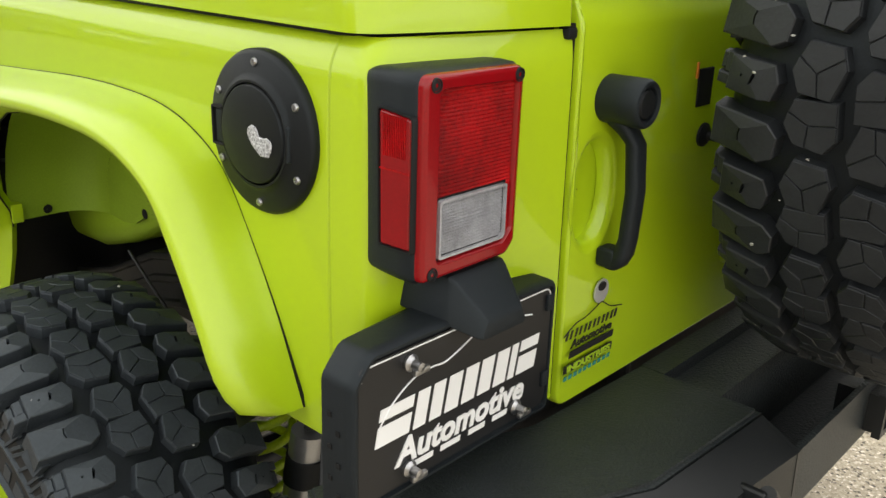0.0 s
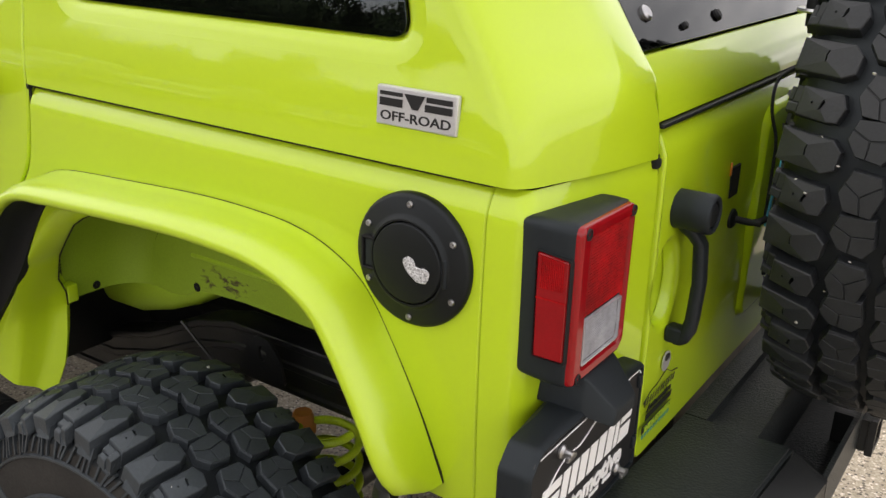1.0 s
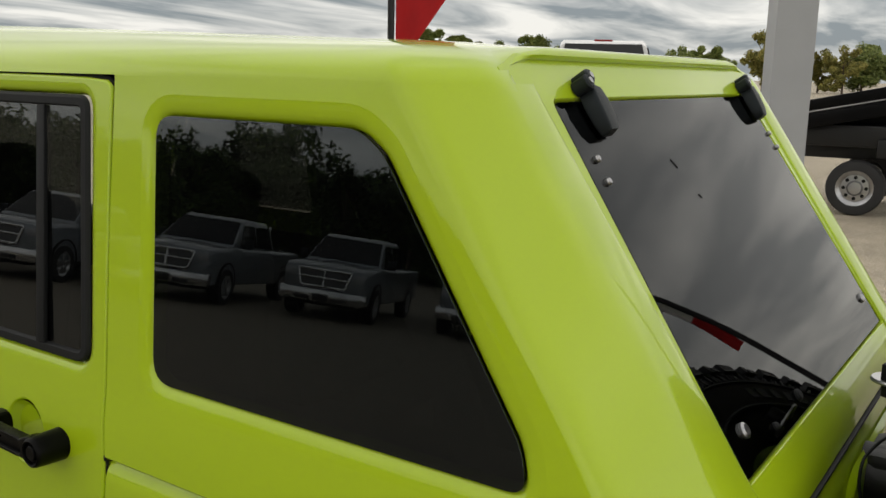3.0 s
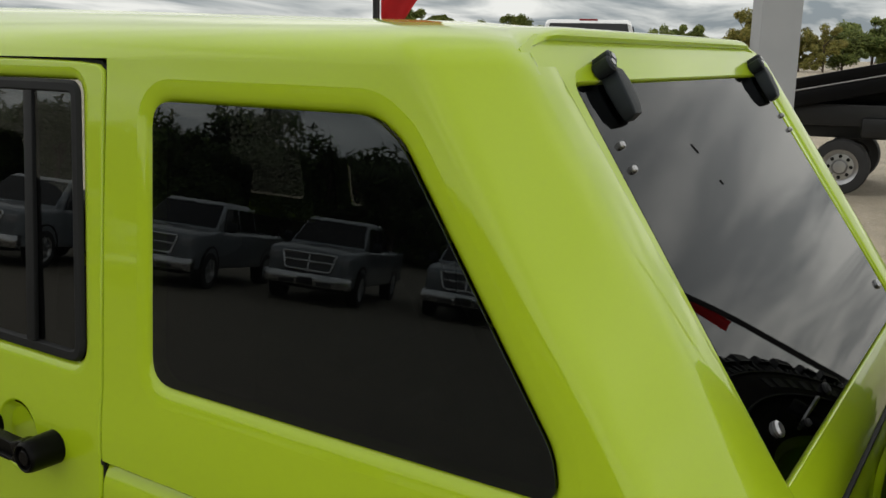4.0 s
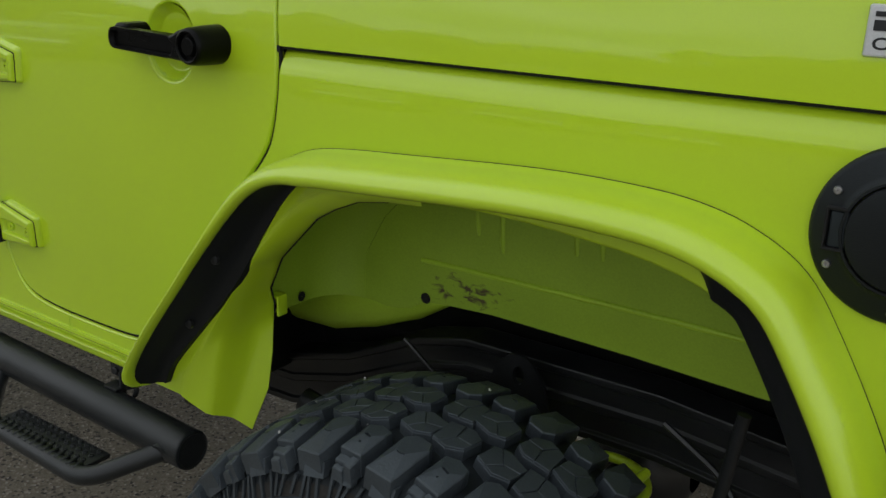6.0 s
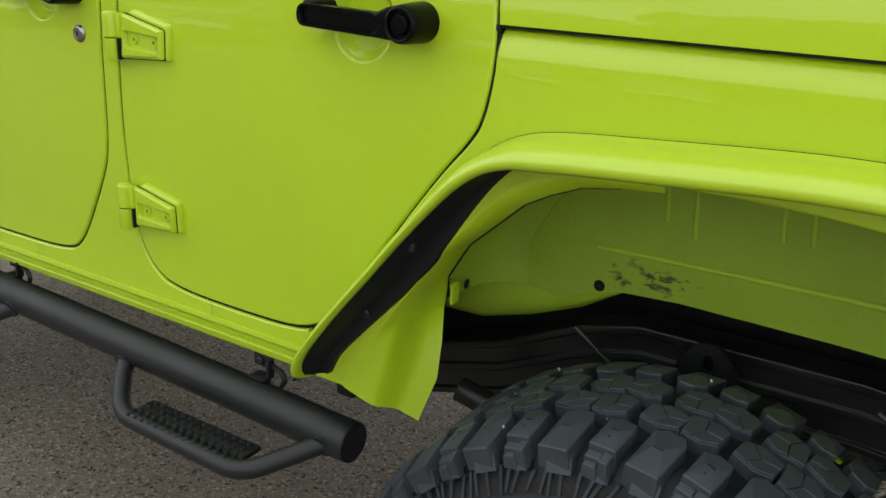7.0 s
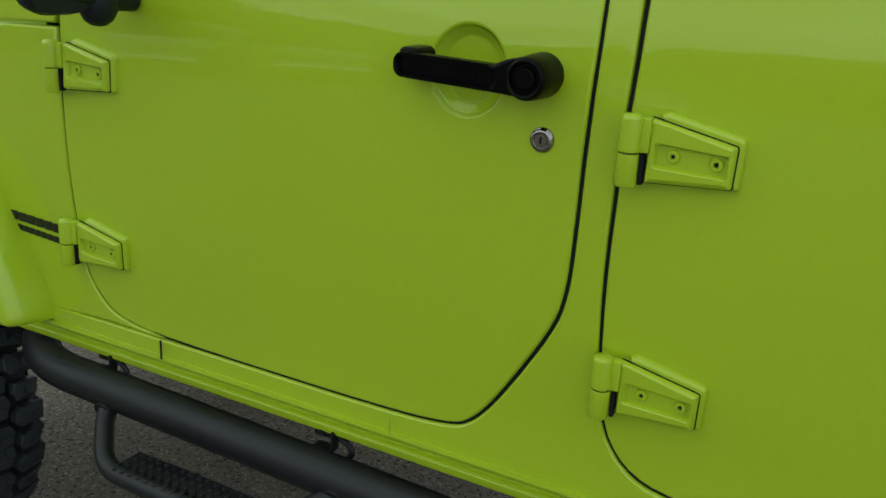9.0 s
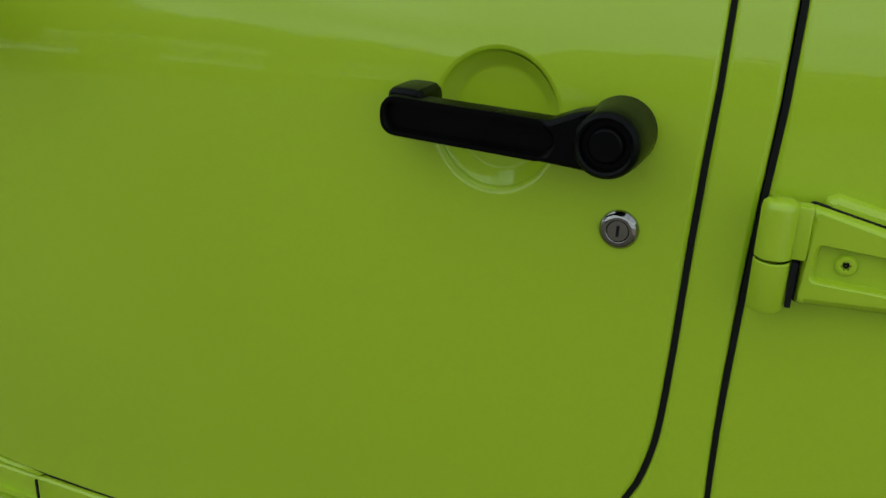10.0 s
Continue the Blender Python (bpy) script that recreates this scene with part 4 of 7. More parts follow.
    def put(units, a, s, turn):
        ca, sa = math.cos(turn), math.sin(turn)
        for vs, fs in units:
            made = []
            for u, v, d in vs:
                u, v = u * ca - (v - 0.09) * sa, (v - 0.09) * ca + u * sa + 0.09
                rr = 0.4475 - d - 0.50 * max(0.0, v - 0.105) ** 1.15 - 0.12 * v * v
                aa = a + s * u / 0.46
                made.append(bm.verts.new((rr * math.cos(aa), s * v, rr * math.sin(aa))))
            for f in fs:
                bm.faces.new([made[i] for i in f])

    N = 46
    p = 2 * math.pi / N
    for k in range(N):
        for s in (-1, 1):
            a = p * (k + (0.0 if s < 0 else 0.45))
            j = rnd.uniform(-0.03, 0.03) * p
            put(kinds[k % 2], a + j, s, 0.16 if k % 2 else 0.05)
            put(kinds[2 + k % 2], a + p * 0.46 + j, s, 0.14)
    # fins and ridges moulded on the side wall
    for s in (-1, 1):
        for k in range(150):
            m = Matrix.Rotation(2 * math.pi * (k + 0.3 * math.sin(k * 1.7)) / 150, 4, "Y")
            l = 0.030 + 0.012 * ((k * 7) % 5) / 5
            tilt = Matrix.Rotation(0.35 + 0.2 * math.sin(k * 0.9), 4, "Y")
            vs = box(bm, (0, 0, 0), (l, 0.007, 0.0045))
            for v in vs:
                w = tilt @ v.co
                v.co = m @ (w + Vector((0.398, s * (0.1512 - 0.22 * w.x), 0)))
        for k in range(N):
            m = Matrix.Rotation(-p * (k + (0.0 if s < 0 else 0.45) + 0.46), 4, "Y")
            vs = box(bm, (0, 0, 0), (0.020, 0.012, 0.036 if k % 2 == 0 else 0.020), 0)
            for v in vs:
                v.co = m @ (v.co + Vector((0.424, s * (0.1475 - 0.45 * v.co.x), 0)))
        for rr in (0.376, 0.30):
            rings = []
            for r, h in ((rr - 0.004, 0.1545), (rr - 0.002, 0.1600), (rr + 0.002, 0.1600), (rr + 0.004, 0.1535)):
                rings.append([(r * math.cos(2 * math.pi * j / 72), s * h, r * math.sin(2 * math.pi * j / 72)) for j in range(72)])
            loft(bm, rings, True)
        # raised lettering band as plain bars
        for k in range(60):
            if (k // 12) % 2:
                continue
            m = Matrix.Rotation(2 * math.pi * k / 60, 4, "Y")
            vs = box(bm, (0, 0, 0), (0.030, 0.003, 0.018 + 0.008 * (k % 3 == 1)))
            for v in vs:
                v.co = m @ (v.co + Vector((0.338, s * 0.1575, 0)))
    bmesh.ops.recalc_face_normals(bm, faces=bm.faces)
    me = bpy.data.meshes.new("tyre")
    bm.to_mesh(me)
    bm.free()
    me.materials.append(RUBBER)
    me.materials.append(DUSTY_RUBBER)
    me.materials.append(GROOVE_SHADE)
    return me


def grit_mesh(seed, count, a0, a1):
    """Small pale stones and bits caught in the tread grooves."""
    rnd = random.Random(seed)
    bm = bmesh.new()
    for k in range(count):
        a, y = rnd.uniform(a0, a1), rnd.choice((-1, 1)) * rnd.uniform(0.0, 0.13)
        r = 0.4645 - 0.12 * y * y - 0.5 * max(0.0, abs(y) - 0.105) ** 1.15 - rnd.uniform(0.0, 0.004)
        l = rnd.uniform(0.0012, 0.0030)
        m = Matrix.Translation((r * math.cos(a), y, r * math.sin(a))) @ Matrix.Rotation(rnd.uniform(0, 3), 4, (rnd.random(), rnd.random(), 1))
        bmesh.ops.create_icosphere(bm, subdivisions=1, radius=l, matrix=m @ Matrix.Diagonal((1, rnd.uniform(0.4, 1.6), 0.6, 1)))
    me = bpy.data.meshes.new("tread_grit")
    bm.to_mesh(me)
    bm.free()
    me.materials.append(GRIT)
    return me


def rim_mesh():
    bm = bmesh.new()
    lathe(bm, [(0.06, -0.075), (0.062, -0.095), (0.05, -0.10), (0.01, -0.10)], (0, 0, 0), "y", 32)
    lathe(bm, [(0.238, -0.125), (0.245, -0.128), (0.243, -0.118), (0.222, -0.108), (0.212, -0.09), (0.205, 0.0), (0.212, 0.10), (0.24, 0.125)], (0, 0, 0), "y", 56)
    for k in range(8):
        a = 2 * math.pi * k / 8
        m = Matrix.Rotation(a, 4, "Y")
        rings = []
        for r, w, y, h in ((0.05, 0.030, -0.085, 0.03), (0.12, 0.034, -0.082, 0.028), (0.18, 0.045, -0.092, 0.026), (0.215, 0.06, -0.10, 0.024)):
            rings.append([m @ Vector((r, y - h / 2, -w / 2)), m @ Vector((r, y - h / 2, w / 2)), m @ Vector((r, y + h / 2, w / 2 + 0.006)), m @ Vector((r, y + h / 2, -w / 2 - 0.006))])
        loft(bm, rings, True, True)
    lathe(bm, [(0.19, -0.02), (0.02, -0.03)], (0, 0, 0), "y", 40)
    done(bm, 35)
    me = bpy.data.meshes.new("wheel")
    bm.to_mesh(me)
    bm.free()
    me.materials.append(LIME)
    return me


TYRE, RIM = tyre_mesh(), rim_mesh()
# same tyre, its lugs in the rubber darkened for backlight
SPARE_TYRE = TYRE.copy()
SPARE_TYRE.name = "unworn_tyre"
SPARE_TYRE.materials[0] = SPARE_RUBBER


def wheel(m, label, tyre=TYRE):
    w = hang("wheel", RIM, jeep, label, m)
    hang("tyre", tyre, w, "black mud-terrain tyre with worn lugs")
    return w


rear_wheel = wheel(pose(-0.745, -0.028, 0.463, 0, 11, 0), "lime-green rear wheel with black mud tyre")
wheel(pose(-3.69, -0.028, 0.463, 0, 4, 0), "lime-green front wheel with black mud tyre")
wheel(pose(-0.745, 1.648, 0.463, 0, 20, 180), "lime-green rear wheel with black mud tyre")
wheel(pose(-3.69, 1.648, 0.463, 0, 30, 180), "lime-green front wheel with black mud tyre")
spare = wheel(pose(0.272, 0.826, 1.350, 0, 7, 90), "spare wheel with black mud tyre on the tailgate", SPARE_TYRE)
for w, seed in ((rear_wheel, 5), (spare, 8)):
    tagged(hang("tread_grit", grit_mesh(seed, 55, 0, 2 * math.pi), w, "pale stones in the tread"), kind="stuff")


# ---- fittings of the side ----
WORN = material("worn_silver_print", (0.42, 0.42, 0.43), rough=0.5, vary=0.35, scale=120, grain=0.65, grain_scale=420, bump=0.5, bump_scale=420)
def handle(cx, parent):
    """Door handle: a dished ring in the skin, a bar with a raised front foot and a round button housing."""
    z0 = 1.387
    # moulded bar with a finger channel along its front
    outline = fillet([(-0.0955, 1.3745, 0.016), (-0.05, 1.3725, 0.03), (0.050, 1.3685, 0.02), (0.090, 1.3665, 0.002), (0.090, 1.4165, 0.002), (0.074, 1.4125, 0.012), (0.054, 1.4035, 0.014), (-0.05, 1.4065, 0.03), (-0.0955, 1.4095, 0.016)], 6)
    channel = fillet([(-0.0890, 1.3800, 0.010), (0.050, 1.3745, 0.010), (0.060, 1.3880, 0.012), (0.046, 1.3985, 0.006), (-0.0890, 1.4030, 0.010)], 6)

    def front(u, v, d):
        return Vector((cx + u, -0.0465 - 0.05 * max(0.0, u - 0.05) + d, v))

    bm = panel(outline, [channel], front, ((0.0, 0.024), (0.0, 0.0045), (0.0008, 0.0020), (0.0024, 0.0006), (0.0048, 0.0)), ((0.0, 0.0075), (0.0010, 0.0050), (0.0026, 0.0020), (0.0044, 0.0004), (0.0054, 0.0)))
    bm.faces.new([bm.verts.new(front(u, v, 0.024)) for u, v in outline])
    h = part("handle", bm, HANDLE_BLACK, parent, "black plastic pull handle with round button")
    bm = bmesh.new()
    bm.faces.new([bm.verts.new(front(u, v, 0.0074)) for u, v in (channel if area2(channel) < 0 else channel[::-1])])
    bm.faces.new([bm.verts.new(front(u, v, 0.0100)) for u, v in (channel if area2(channel) > 0 else channel[::-1])])
    part("finger_channel", bm, HANDLE_BLACK, h)
    bm = bmesh.new()
    box(bm, (cx - 0.077, -0.010, 1.3935), (0.034, 0.054, 0.041), 0.010, 3)
    part("handle_foot", done(bm), HANDLE_BLACK, h)
    bm = bmesh.new()
    lathe(bm, [(0.0005, -0.052), (0.0140, -0.052), (0.0150, -0.0505), (0.0155, -0.049), (0.0195, -0.049), (0.0208, -0.0545), (0.0230, -0.0560), (0.0260, -0.0540), (0.0275, -0.049), (0.0288, -0.034), (0.0295, -0.016), (0.030, 0.006)],
          (cx + 0.104, 0.0, 1.391), "y", 36)
    part("button_housing", done(bm, 40), HANDLE_BLACK, h)
    bm = bmesh.new()
    lathe(bm, [(0.0005, -0.0550), (0.0122, -0.0550), (0.0136, -0.0538), (0.0140, -0.050)], (cx + 0.104, 0, 1.391), "y", 28)
    part("button", done(bm, 40), HANDLE_BLACK, h)
    # bowl behind the bar: a shallow raised ring and hollow
    bm = bmesh.new()
    c = Vector((cx - 0.007, ysurf(z0), z0 - 0.001))
    loft(bm, [[c + Vector((0.057 * r * math.cos(a), 0.0036 + 0.0125 * min(1.0, (1 - r) / 0.24) ** 0.8 + 0.003 * (1 - r), 0.061 * r * math.sin(a))) for a in [2 * math.pi * j / 44 for j in range(44)]] for r in (1.0, 0.97, 0.93, 0.88, 0.83, 0.79, 0.76, 0.72, 0.6, 0.45, 0.3, 0.15, 0.01)], True)
    part("handle_bowl", done(bm, 60), LIME, parent)
    return h


handle(-1.295, rear_door)
handle(-2.104, front_door)


def torx(bm, x, y, z, r):
    """Round-headed screw with a star socket."""
    lathe(bm, [(r, y + 0.003), (r, y - 0.0006), (r * 0.86, y - 0.0022), (r * 0.56, y - 0.0026)], (x, 0, z), "y", 20)
    n = 24
    for lo, hi in ((y - 0.0026, y + 0.0005),):
        ring0 = [bm.verts.new((x + r * 0.56 * math.cos(2 * math.pi * k / 20), lo, z + r * 0.56 * math.sin(2 * math.pi * k / 20))) for k in range(20)]
        star = [(0.46 if k % 4 < 2 else 0.33) * r for k in range(n)]
        ring1 = [bm.verts.new((x + star[k] * math.cos(2 * math.pi * k / n), lo + 0.0002, z + star[k] * math.sin(2 * math.pi * k / n))) for k in range(n)]
        ring2 = [bm.verts.new((x + star[k] * 0.9 * math.cos(2 * math.pi * k / n), hi, z + star[k] * 0.9 * math.sin(2 * math.pi * k / n))) for k in range(n)]
        for k in range(n):
            bm.faces.new((ring1[k], ring1[(k + 1) % n], ring2[(k + 1) % n], ring2[k]))
        bm.faces.new(ring2)
        bmesh.ops.bridge_loops(bm, edges=[bm.edges.new((ring0[k], ring0[(k + 1) % 20])) for k in range(20)] + [bm.edges.get((ring1[k], ring1[(k + 1) % n])) for k in range(n)])


def hinge(x0, zc, parent):
    """Outside door hinge: a barrel in two knuckles, a tapered leaf with two grooves, two star screws."""
    def mp(u, v, d):
        return Vector((x0 + u, ysurf(zc + v) - 0.022 + d, zc + v))
    # base pad on the door
    pad = fillet([(0.030, -0.042, 0.006), (0.136, -0.037, 0.008), (0.138, 0.030, 0.010), (0.040, 0.0505, 0.006), (0.030, 0.046, 0.006)], 4)
    bm = panel(pad, (), lambda u, v, d: mp(u, v, d + 0.012), ((0, 0.016), (0.002, 0.003), (0.004, 0.001), (0.007, 0.0)), None, ())
    leaf = part("hinge", bm, LIME, parent)
    top = fillet([(0.0205, -0.040, 0.003), (0.128, -0.0335, 0.004), (0.1295, 0.0195, 0.005), (0.0205, 0.043, 0.004)], 4)
    channel = fillet([(0.032, -0.016, 0.003), (0.1205, -0.0185, 0.002), (0.1215, 0.0055, 0.002), (0.033, 0.0105, 0.003)], 3)
    bm = panel(top, [offset(channel, 0.001)], mp, ((0, 0.018), (0.0012, 0.0055), (0.0030, 0.0022), (0.0056, 0.0006), (0.0075, 0.0)), ((0, 0.0095), (0.0008, 0.0080), (0.0026, 0.0014), (0.0042, 0.0)), ())
    part("hinge_leaf", bm, LIME, leaf)
    # thin black panel stands for the contact shade round the hinge leaf
    bm = panel(offset(top, -0.0011), (), lambda u, v, d: mp(u, v, d + 0.0108), ((0, 0.002), (0.0006, 0.0)), None, ())
    part("hinge_gasket", bm, BLACK_GAP, leaf)
    bm = panel(offset(channel, -0.003), (), lambda u, v, d: mp(u, v, d + 0.0085), ((0, 0.001), (0.001, 0.0)), None, ())
    part("hinge_channel", bm, LIME, leaf)
    bm = bmesh.new()
    lathe(bm, [(0.0005, 0.0465), (0.010, 0.0460), (0.0135, 0.043), (0.0142, 0.039), (0.0142, -0.0005), (0.013, -0.0015)], mp(0, 0, -0.002), "z", 22)
    box(bm, mp(0.012, 0.0205, 0.004), (0.026, 0.016, 0.044), 0.003)
    part("hinge_knuckle", done(bm, 40), LIME, leaf)
    bm = bmesh.new()
    lathe(bm, [(0.013, -0.0035), (0.0142, -0.0045), (0.0142, -0.042), (0.0125, -0.0455), (0.0005, -0.0455)], mp(0, 0, -0.002), "z", 22)
    box(bm, mp(-0.004, -0.024, 0.012), (0.02, 0.02, 0.038), 0.003)
    part("hinge_knuckle", done(bm, 40), LIME, leaf)
    bm = bmesh.new()
    box(bm, mp(0.0174, -0.0225, 0.0035), (0.0048, 0.012, 0.038), 0)
    part("hinge_gap", bm, BLACK_GAP, leaf)
    for u, v in ((0.054, -0.002), (0.107, -0.0045)):
        bm = bmesh.new()
        c = mp(u, v, 0.0072)
        torx(bm, c.x, c.y - 0.0005, c.z, 0.0086)
        bmesh.ops.recalc_face_normals(bm, faces=bm.faces)
        smooth(bm, 40)
        screw = part("screw", bm, LIME, leaf)
        # black disc stands in for the shade inside the star socket
        bm = bmesh.new()
        lathe(bm, [(0.0026, c.y + 0.0004), (0.0023, c.y - 0.0012), (0.0004, c.y - 0.0014)], (c.x, 0, c.z), "y", 12)
        part("screw_socket", bm, BLACK_GAP, screw)
    return leaf


for x0, d in ((-1.866, rear_door), (-2.921, front_door)):
    hinge(x0, 1.315, d)
    hinge(x0 - 0.003, 0.9875, d)

# key lock under the front handle
bm = bmesh.new()
lathe(bm, [(0.0172, 0.006), (0.0175, -0.0012), (0.0170, -0.0026), (0.0155, -0.0045), (0.0130, -0.0062), (0.0105, -0.0070), (0.0098, -0.0066), (0.0095, -0.0052)], (-1.992, ysurf(1.307), 1.307), "y", 32)
lock = part("key_lock", done(bm, 50), LOCK_CHROME, front_door, "round steel key lock")
bm = bmesh.new()
lathe(bm, [(0.0096, -0.0050), (0.009, -0.0062), (0.0005, -0.0062)], (-1.992, ysurf(1.307), 1.307), "y", 24)
part("key_barrel", done(bm, 40), LOCK_CHROME, lock)
bm = bmesh.new()
box(bm, (-1.992, ysurf(1.307) - 0.006, 1.307), (0.0026, 0.0022, 0.010), 0.0006)
part("key_slot", bm, BLACK_GAP, lock)

# seam across the sill under the front door
bm = bmesh.new()
box(bm, (-2.7185, 0.0008, 0.811), (0.0025, 0.003, 0.038), 0)
part("sill_seam", bm, BLACK_GAP, sill)
for x in (-2.216, -1.664):
    bm = bmesh.new()
    box(bm, (x, -0.0001, 0.811), (0.0022, 0.0016, 0.034), 0.0004, 1)
    part("sill_joint", bm, LIME_FLAT, sill)

# fuel filler
FC = Vector((-0.212, ysurf(1.28), 1.28))
bm = bmesh.new()
lathe(bm, [(0.0905, 0.004), (0.0905, -0.005), (0.0885, -0.0085), (0.085, -0.0105), (0.066, -0.013), (0.0605, -0.0155), (0.0585, -0.0185), (0.0560, -0.0185), (0.0550, -0.015), (0.0550, -0.008)], FC, "y", 72)
filler = part("fuel_filler", done(bm, 40), FILLER_BLACK, jeep, "round black fuel filler cover with six bolts")
bm = bmesh.new()
lathe(bm, [(0.0540, -0.008), (0.0540, -0.0185), (0.0525, -0.0205), (0.049, -0.0212), (0.030, -0.0225), (0.0005, -0.023)], FC, "y", 64)
lid = part("filler_lid", done(bm, 40), FILLER_BLACK, filler)
bm = bmesh.new()
box(bm, FC + Vector((-0.060, -0.0135, 0.0)), (0.018, 0.008, 0.038), 0.003, 3)
part("lid_hinge", done(bm), BLACK_PLASTIC, filler)
bm = bmesh.new()
box(bm, FC + Vector((0.056, -0.0135, -0.002)), (0.010, 0.009, 0.040), 0.004, 3)
part("lid_catch", done(bm), BLACK_PLASTIC, filler)
bm = bmesh.new()
for zz in (0.021, -0.021):
    box(bm, FC + Vector((-0.063, -0.0155, zz)), (0.02, 0.008, 0.003), 0.001)
box(bm, FC + Vector((-0.0725, -0.0155, 0)), (0.003, 0.008, 0.044), 0.001)
part("hinge_groove", bm, BLACK_GAP, filler)
bm = bmesh.new()
rnd = random.Random(3)
patch = []
for u, v in ((-17, 14), (-11, 17), (-5, 16), (-1, 11), (1, 6), (7, 5), (13, 6.5), (20, 5), (22, 0), (21, -8), (16, -14), (9, -16), (2, -15), (-5, -12), (-12, -8), (-17, -2), (-20, 5), (-20, 10)):
    patch.append(((u + rnd.uniform(-1, 1)) * 0.00098, (v + rnd.uniform(-1, 1)) * 0.00098))
bm = panel(patch, (), lambda u, v, d: FC + Vector((0.018 + u, -0.0242 + d, -0.004 + v)), ((0, 0.0012), (0.0012, 0.0), ), None, ())
part("lid_emblem", bm, WORN, lid, "worn silver emblem")
for k in range(6):
    a = radians(90 + 60 * k)
    bm = bmesh.new()
    c = FC + Vector((0.077 * math.cos(a), -0.0120, 0.077 * math.sin(a)))
    lathe(bm, [(0.0046, 0.002), (0.0046, -0.0008), (0.0036, -0.0022), (0.0016, -0.0024), (0.0014, -0.0012), (0.0004, -0.0012)], c, "y", 14)
    part("bolt", done(bm, 40), STEEL, filler)

# badge on the hardtop
BC = Vector((-0.2195, ysurf(1.472) - 0.001, 1.472))
BM = Matrix.Translation(BC) @ Matrix.Rotation(radians(90) - math.atan(0.06), 4, "X")


def badge_map(u, v, d):
    return BM @ Vector((u, v, 0.0045 - d))


bm = panel(fillet([(-0.062, -0.0250, 0.003), (0.062, -0.0250, 0.003), (0.062, 0.0250, 0.003), (-0.062, 0.0250, 0.003)], 3), (), badge_map, ((0, 0.006), (0.0005, 0.001), (0.0015, 0.0)), None, ())
badge = part("maker_badge", bm, SILVER, jeep, "rectangular silver badge with black print")
bm = panel(fillet([(-0.0595, -0.0226, 0.002), (0.0595, -0.0226, 0.002), (0.0595, 0.0226, 0.002), (-0.0595, 0.0226, 0.002)], 3), (), lambda u, v, d: badge_map(u, v, d - 0.0008), ((0, 0.001), (0.0004, 0.0)), None, ())
part("badge_face", bm, SILVER, badge)


def bars(name, mp, shapes, mat, parent):
    bm = bmesh.new()
    for sh in shapes:
        vs0 = [bm.verts.new(mp(u, v, -0.0016)) for u, v in sh]
        vs1 = [bm.verts.new(mp(u, v, 0.0004)) for u, v in sh]
        n = len(sh)
        bm.faces.new(vs0)
        for i in range(n):
            bm.faces.new((vs0[i], vs1[i], vs1[(i + 1) % n], vs0[(i + 1) % n]))
    bmesh.ops.recalc_face_normals(bm, faces=bm.faces)
    return part(name, bm, mat, parent)


def rect(u0, v0, u1, v1, sl=0.0):
    return [(u0, v0), (u1, v0), (u1 + sl, v1), (u0 + sl, v1)]


# bold emblem drawn as plain blocks
for sh in ([rect(-0.055, 0.0132, -0.020, 0.0180), rect(-0.055, 0.0000, -0.020, 0.0100)], [[(-0.017, 0.018), (0.014, 0.018), (0.004, 0.000), (-0.004, 0.000)]], [rect(0.017, 0.0115, 0.055, 0.0180), rect(0.015, 0.0000, 0.055, 0.0088)]):
    bars("emblem_block", lambda u, v, d: badge_map(u, v, d - 0.0008), sh, BLACK_INK, badge)
lettering("badge_lettering", "OFF-ROAD", 0.0165, BM @ Matrix.Translation((0, -0.0125, 0.0054)), BLACK_INK, badge, width=0.108, heavy=0.0003)

# rubber corner piece at the top of the gate seam
bm = bmesh.new()
box(bm, (-0.007, 0.264, 1.390), (0.016, 0.018, 0.014), 0.004)
part("seam_cap", done(bm), BLACK_TRIM, jeep)
bm = bmesh.new()
box(bm, (-1.0650, 0.0115, 1.394), (0.007, 0.010, 0.010), 0.002)
part("seam_cap", done(bm), BLACK_TRIM, jeep)
bm = bmesh.new()
tube(bm, [(-1.06, 0.012, 1.3965), (-0.6, 0.012, 1.3965), (-0.11, 0.014, 1.3965), (-0.078, 0.030, 1.3965), (-0.066, 0.058, 1.3965), (-0.040, 0.195, 1.3965), (-0.028, 0.25, 1.3965)], 0.0030, 8)
part("hardtop_gasket", done(bm), BLACK_TRIM, jeep)

# tail lamp
def lamp_map(u, v, d):
    return Vector((0.020 - d, u, v))


LO = fillet([(0.003, 1.162, 0.014), (0.142, 1.162, 0.016), (0.158, 1.178, 0.016), (0.159, 1.372, 0.016), (0.003, 1.374, 0.016)], 5)
bm = bmesh.new()
rings = []
for x, g in ((-0.060, 0.006), (-0.052, 0.003), (-0.038, 0.0015), (-0.010, 0.0), (0.008, 0.001), (0.012, 0.004)):
    rings.append([Vector((x, u, v)) for u, v in offset(LO, g)])
loft(bm, rings, True, True)
lamp = part("tail_lamp", done(bm, 40), BLACK_PLASTIC, jeep, "red tail lamp with clear reverse lens in black housing")
hole = fillet([(0.030, 1.183, 0.008), (0.132, 1.183, 0.010), (0.144, 1.195, 0.010), (0.144, 1.352, 0.008), (0.030, 1.354, 0.008)], 4)
bm = panel(offset(LO, 0.003), [hole], lamp_map, ((0, 0.012), (0.0008, 0.004), (0.003, 0.001), (0.006, 0.0)), ((0, 0.010), (0.001, 0.002), (0.003, 0.0)), ())
part("lens_bezel", bm, RED_LENS, lamp)
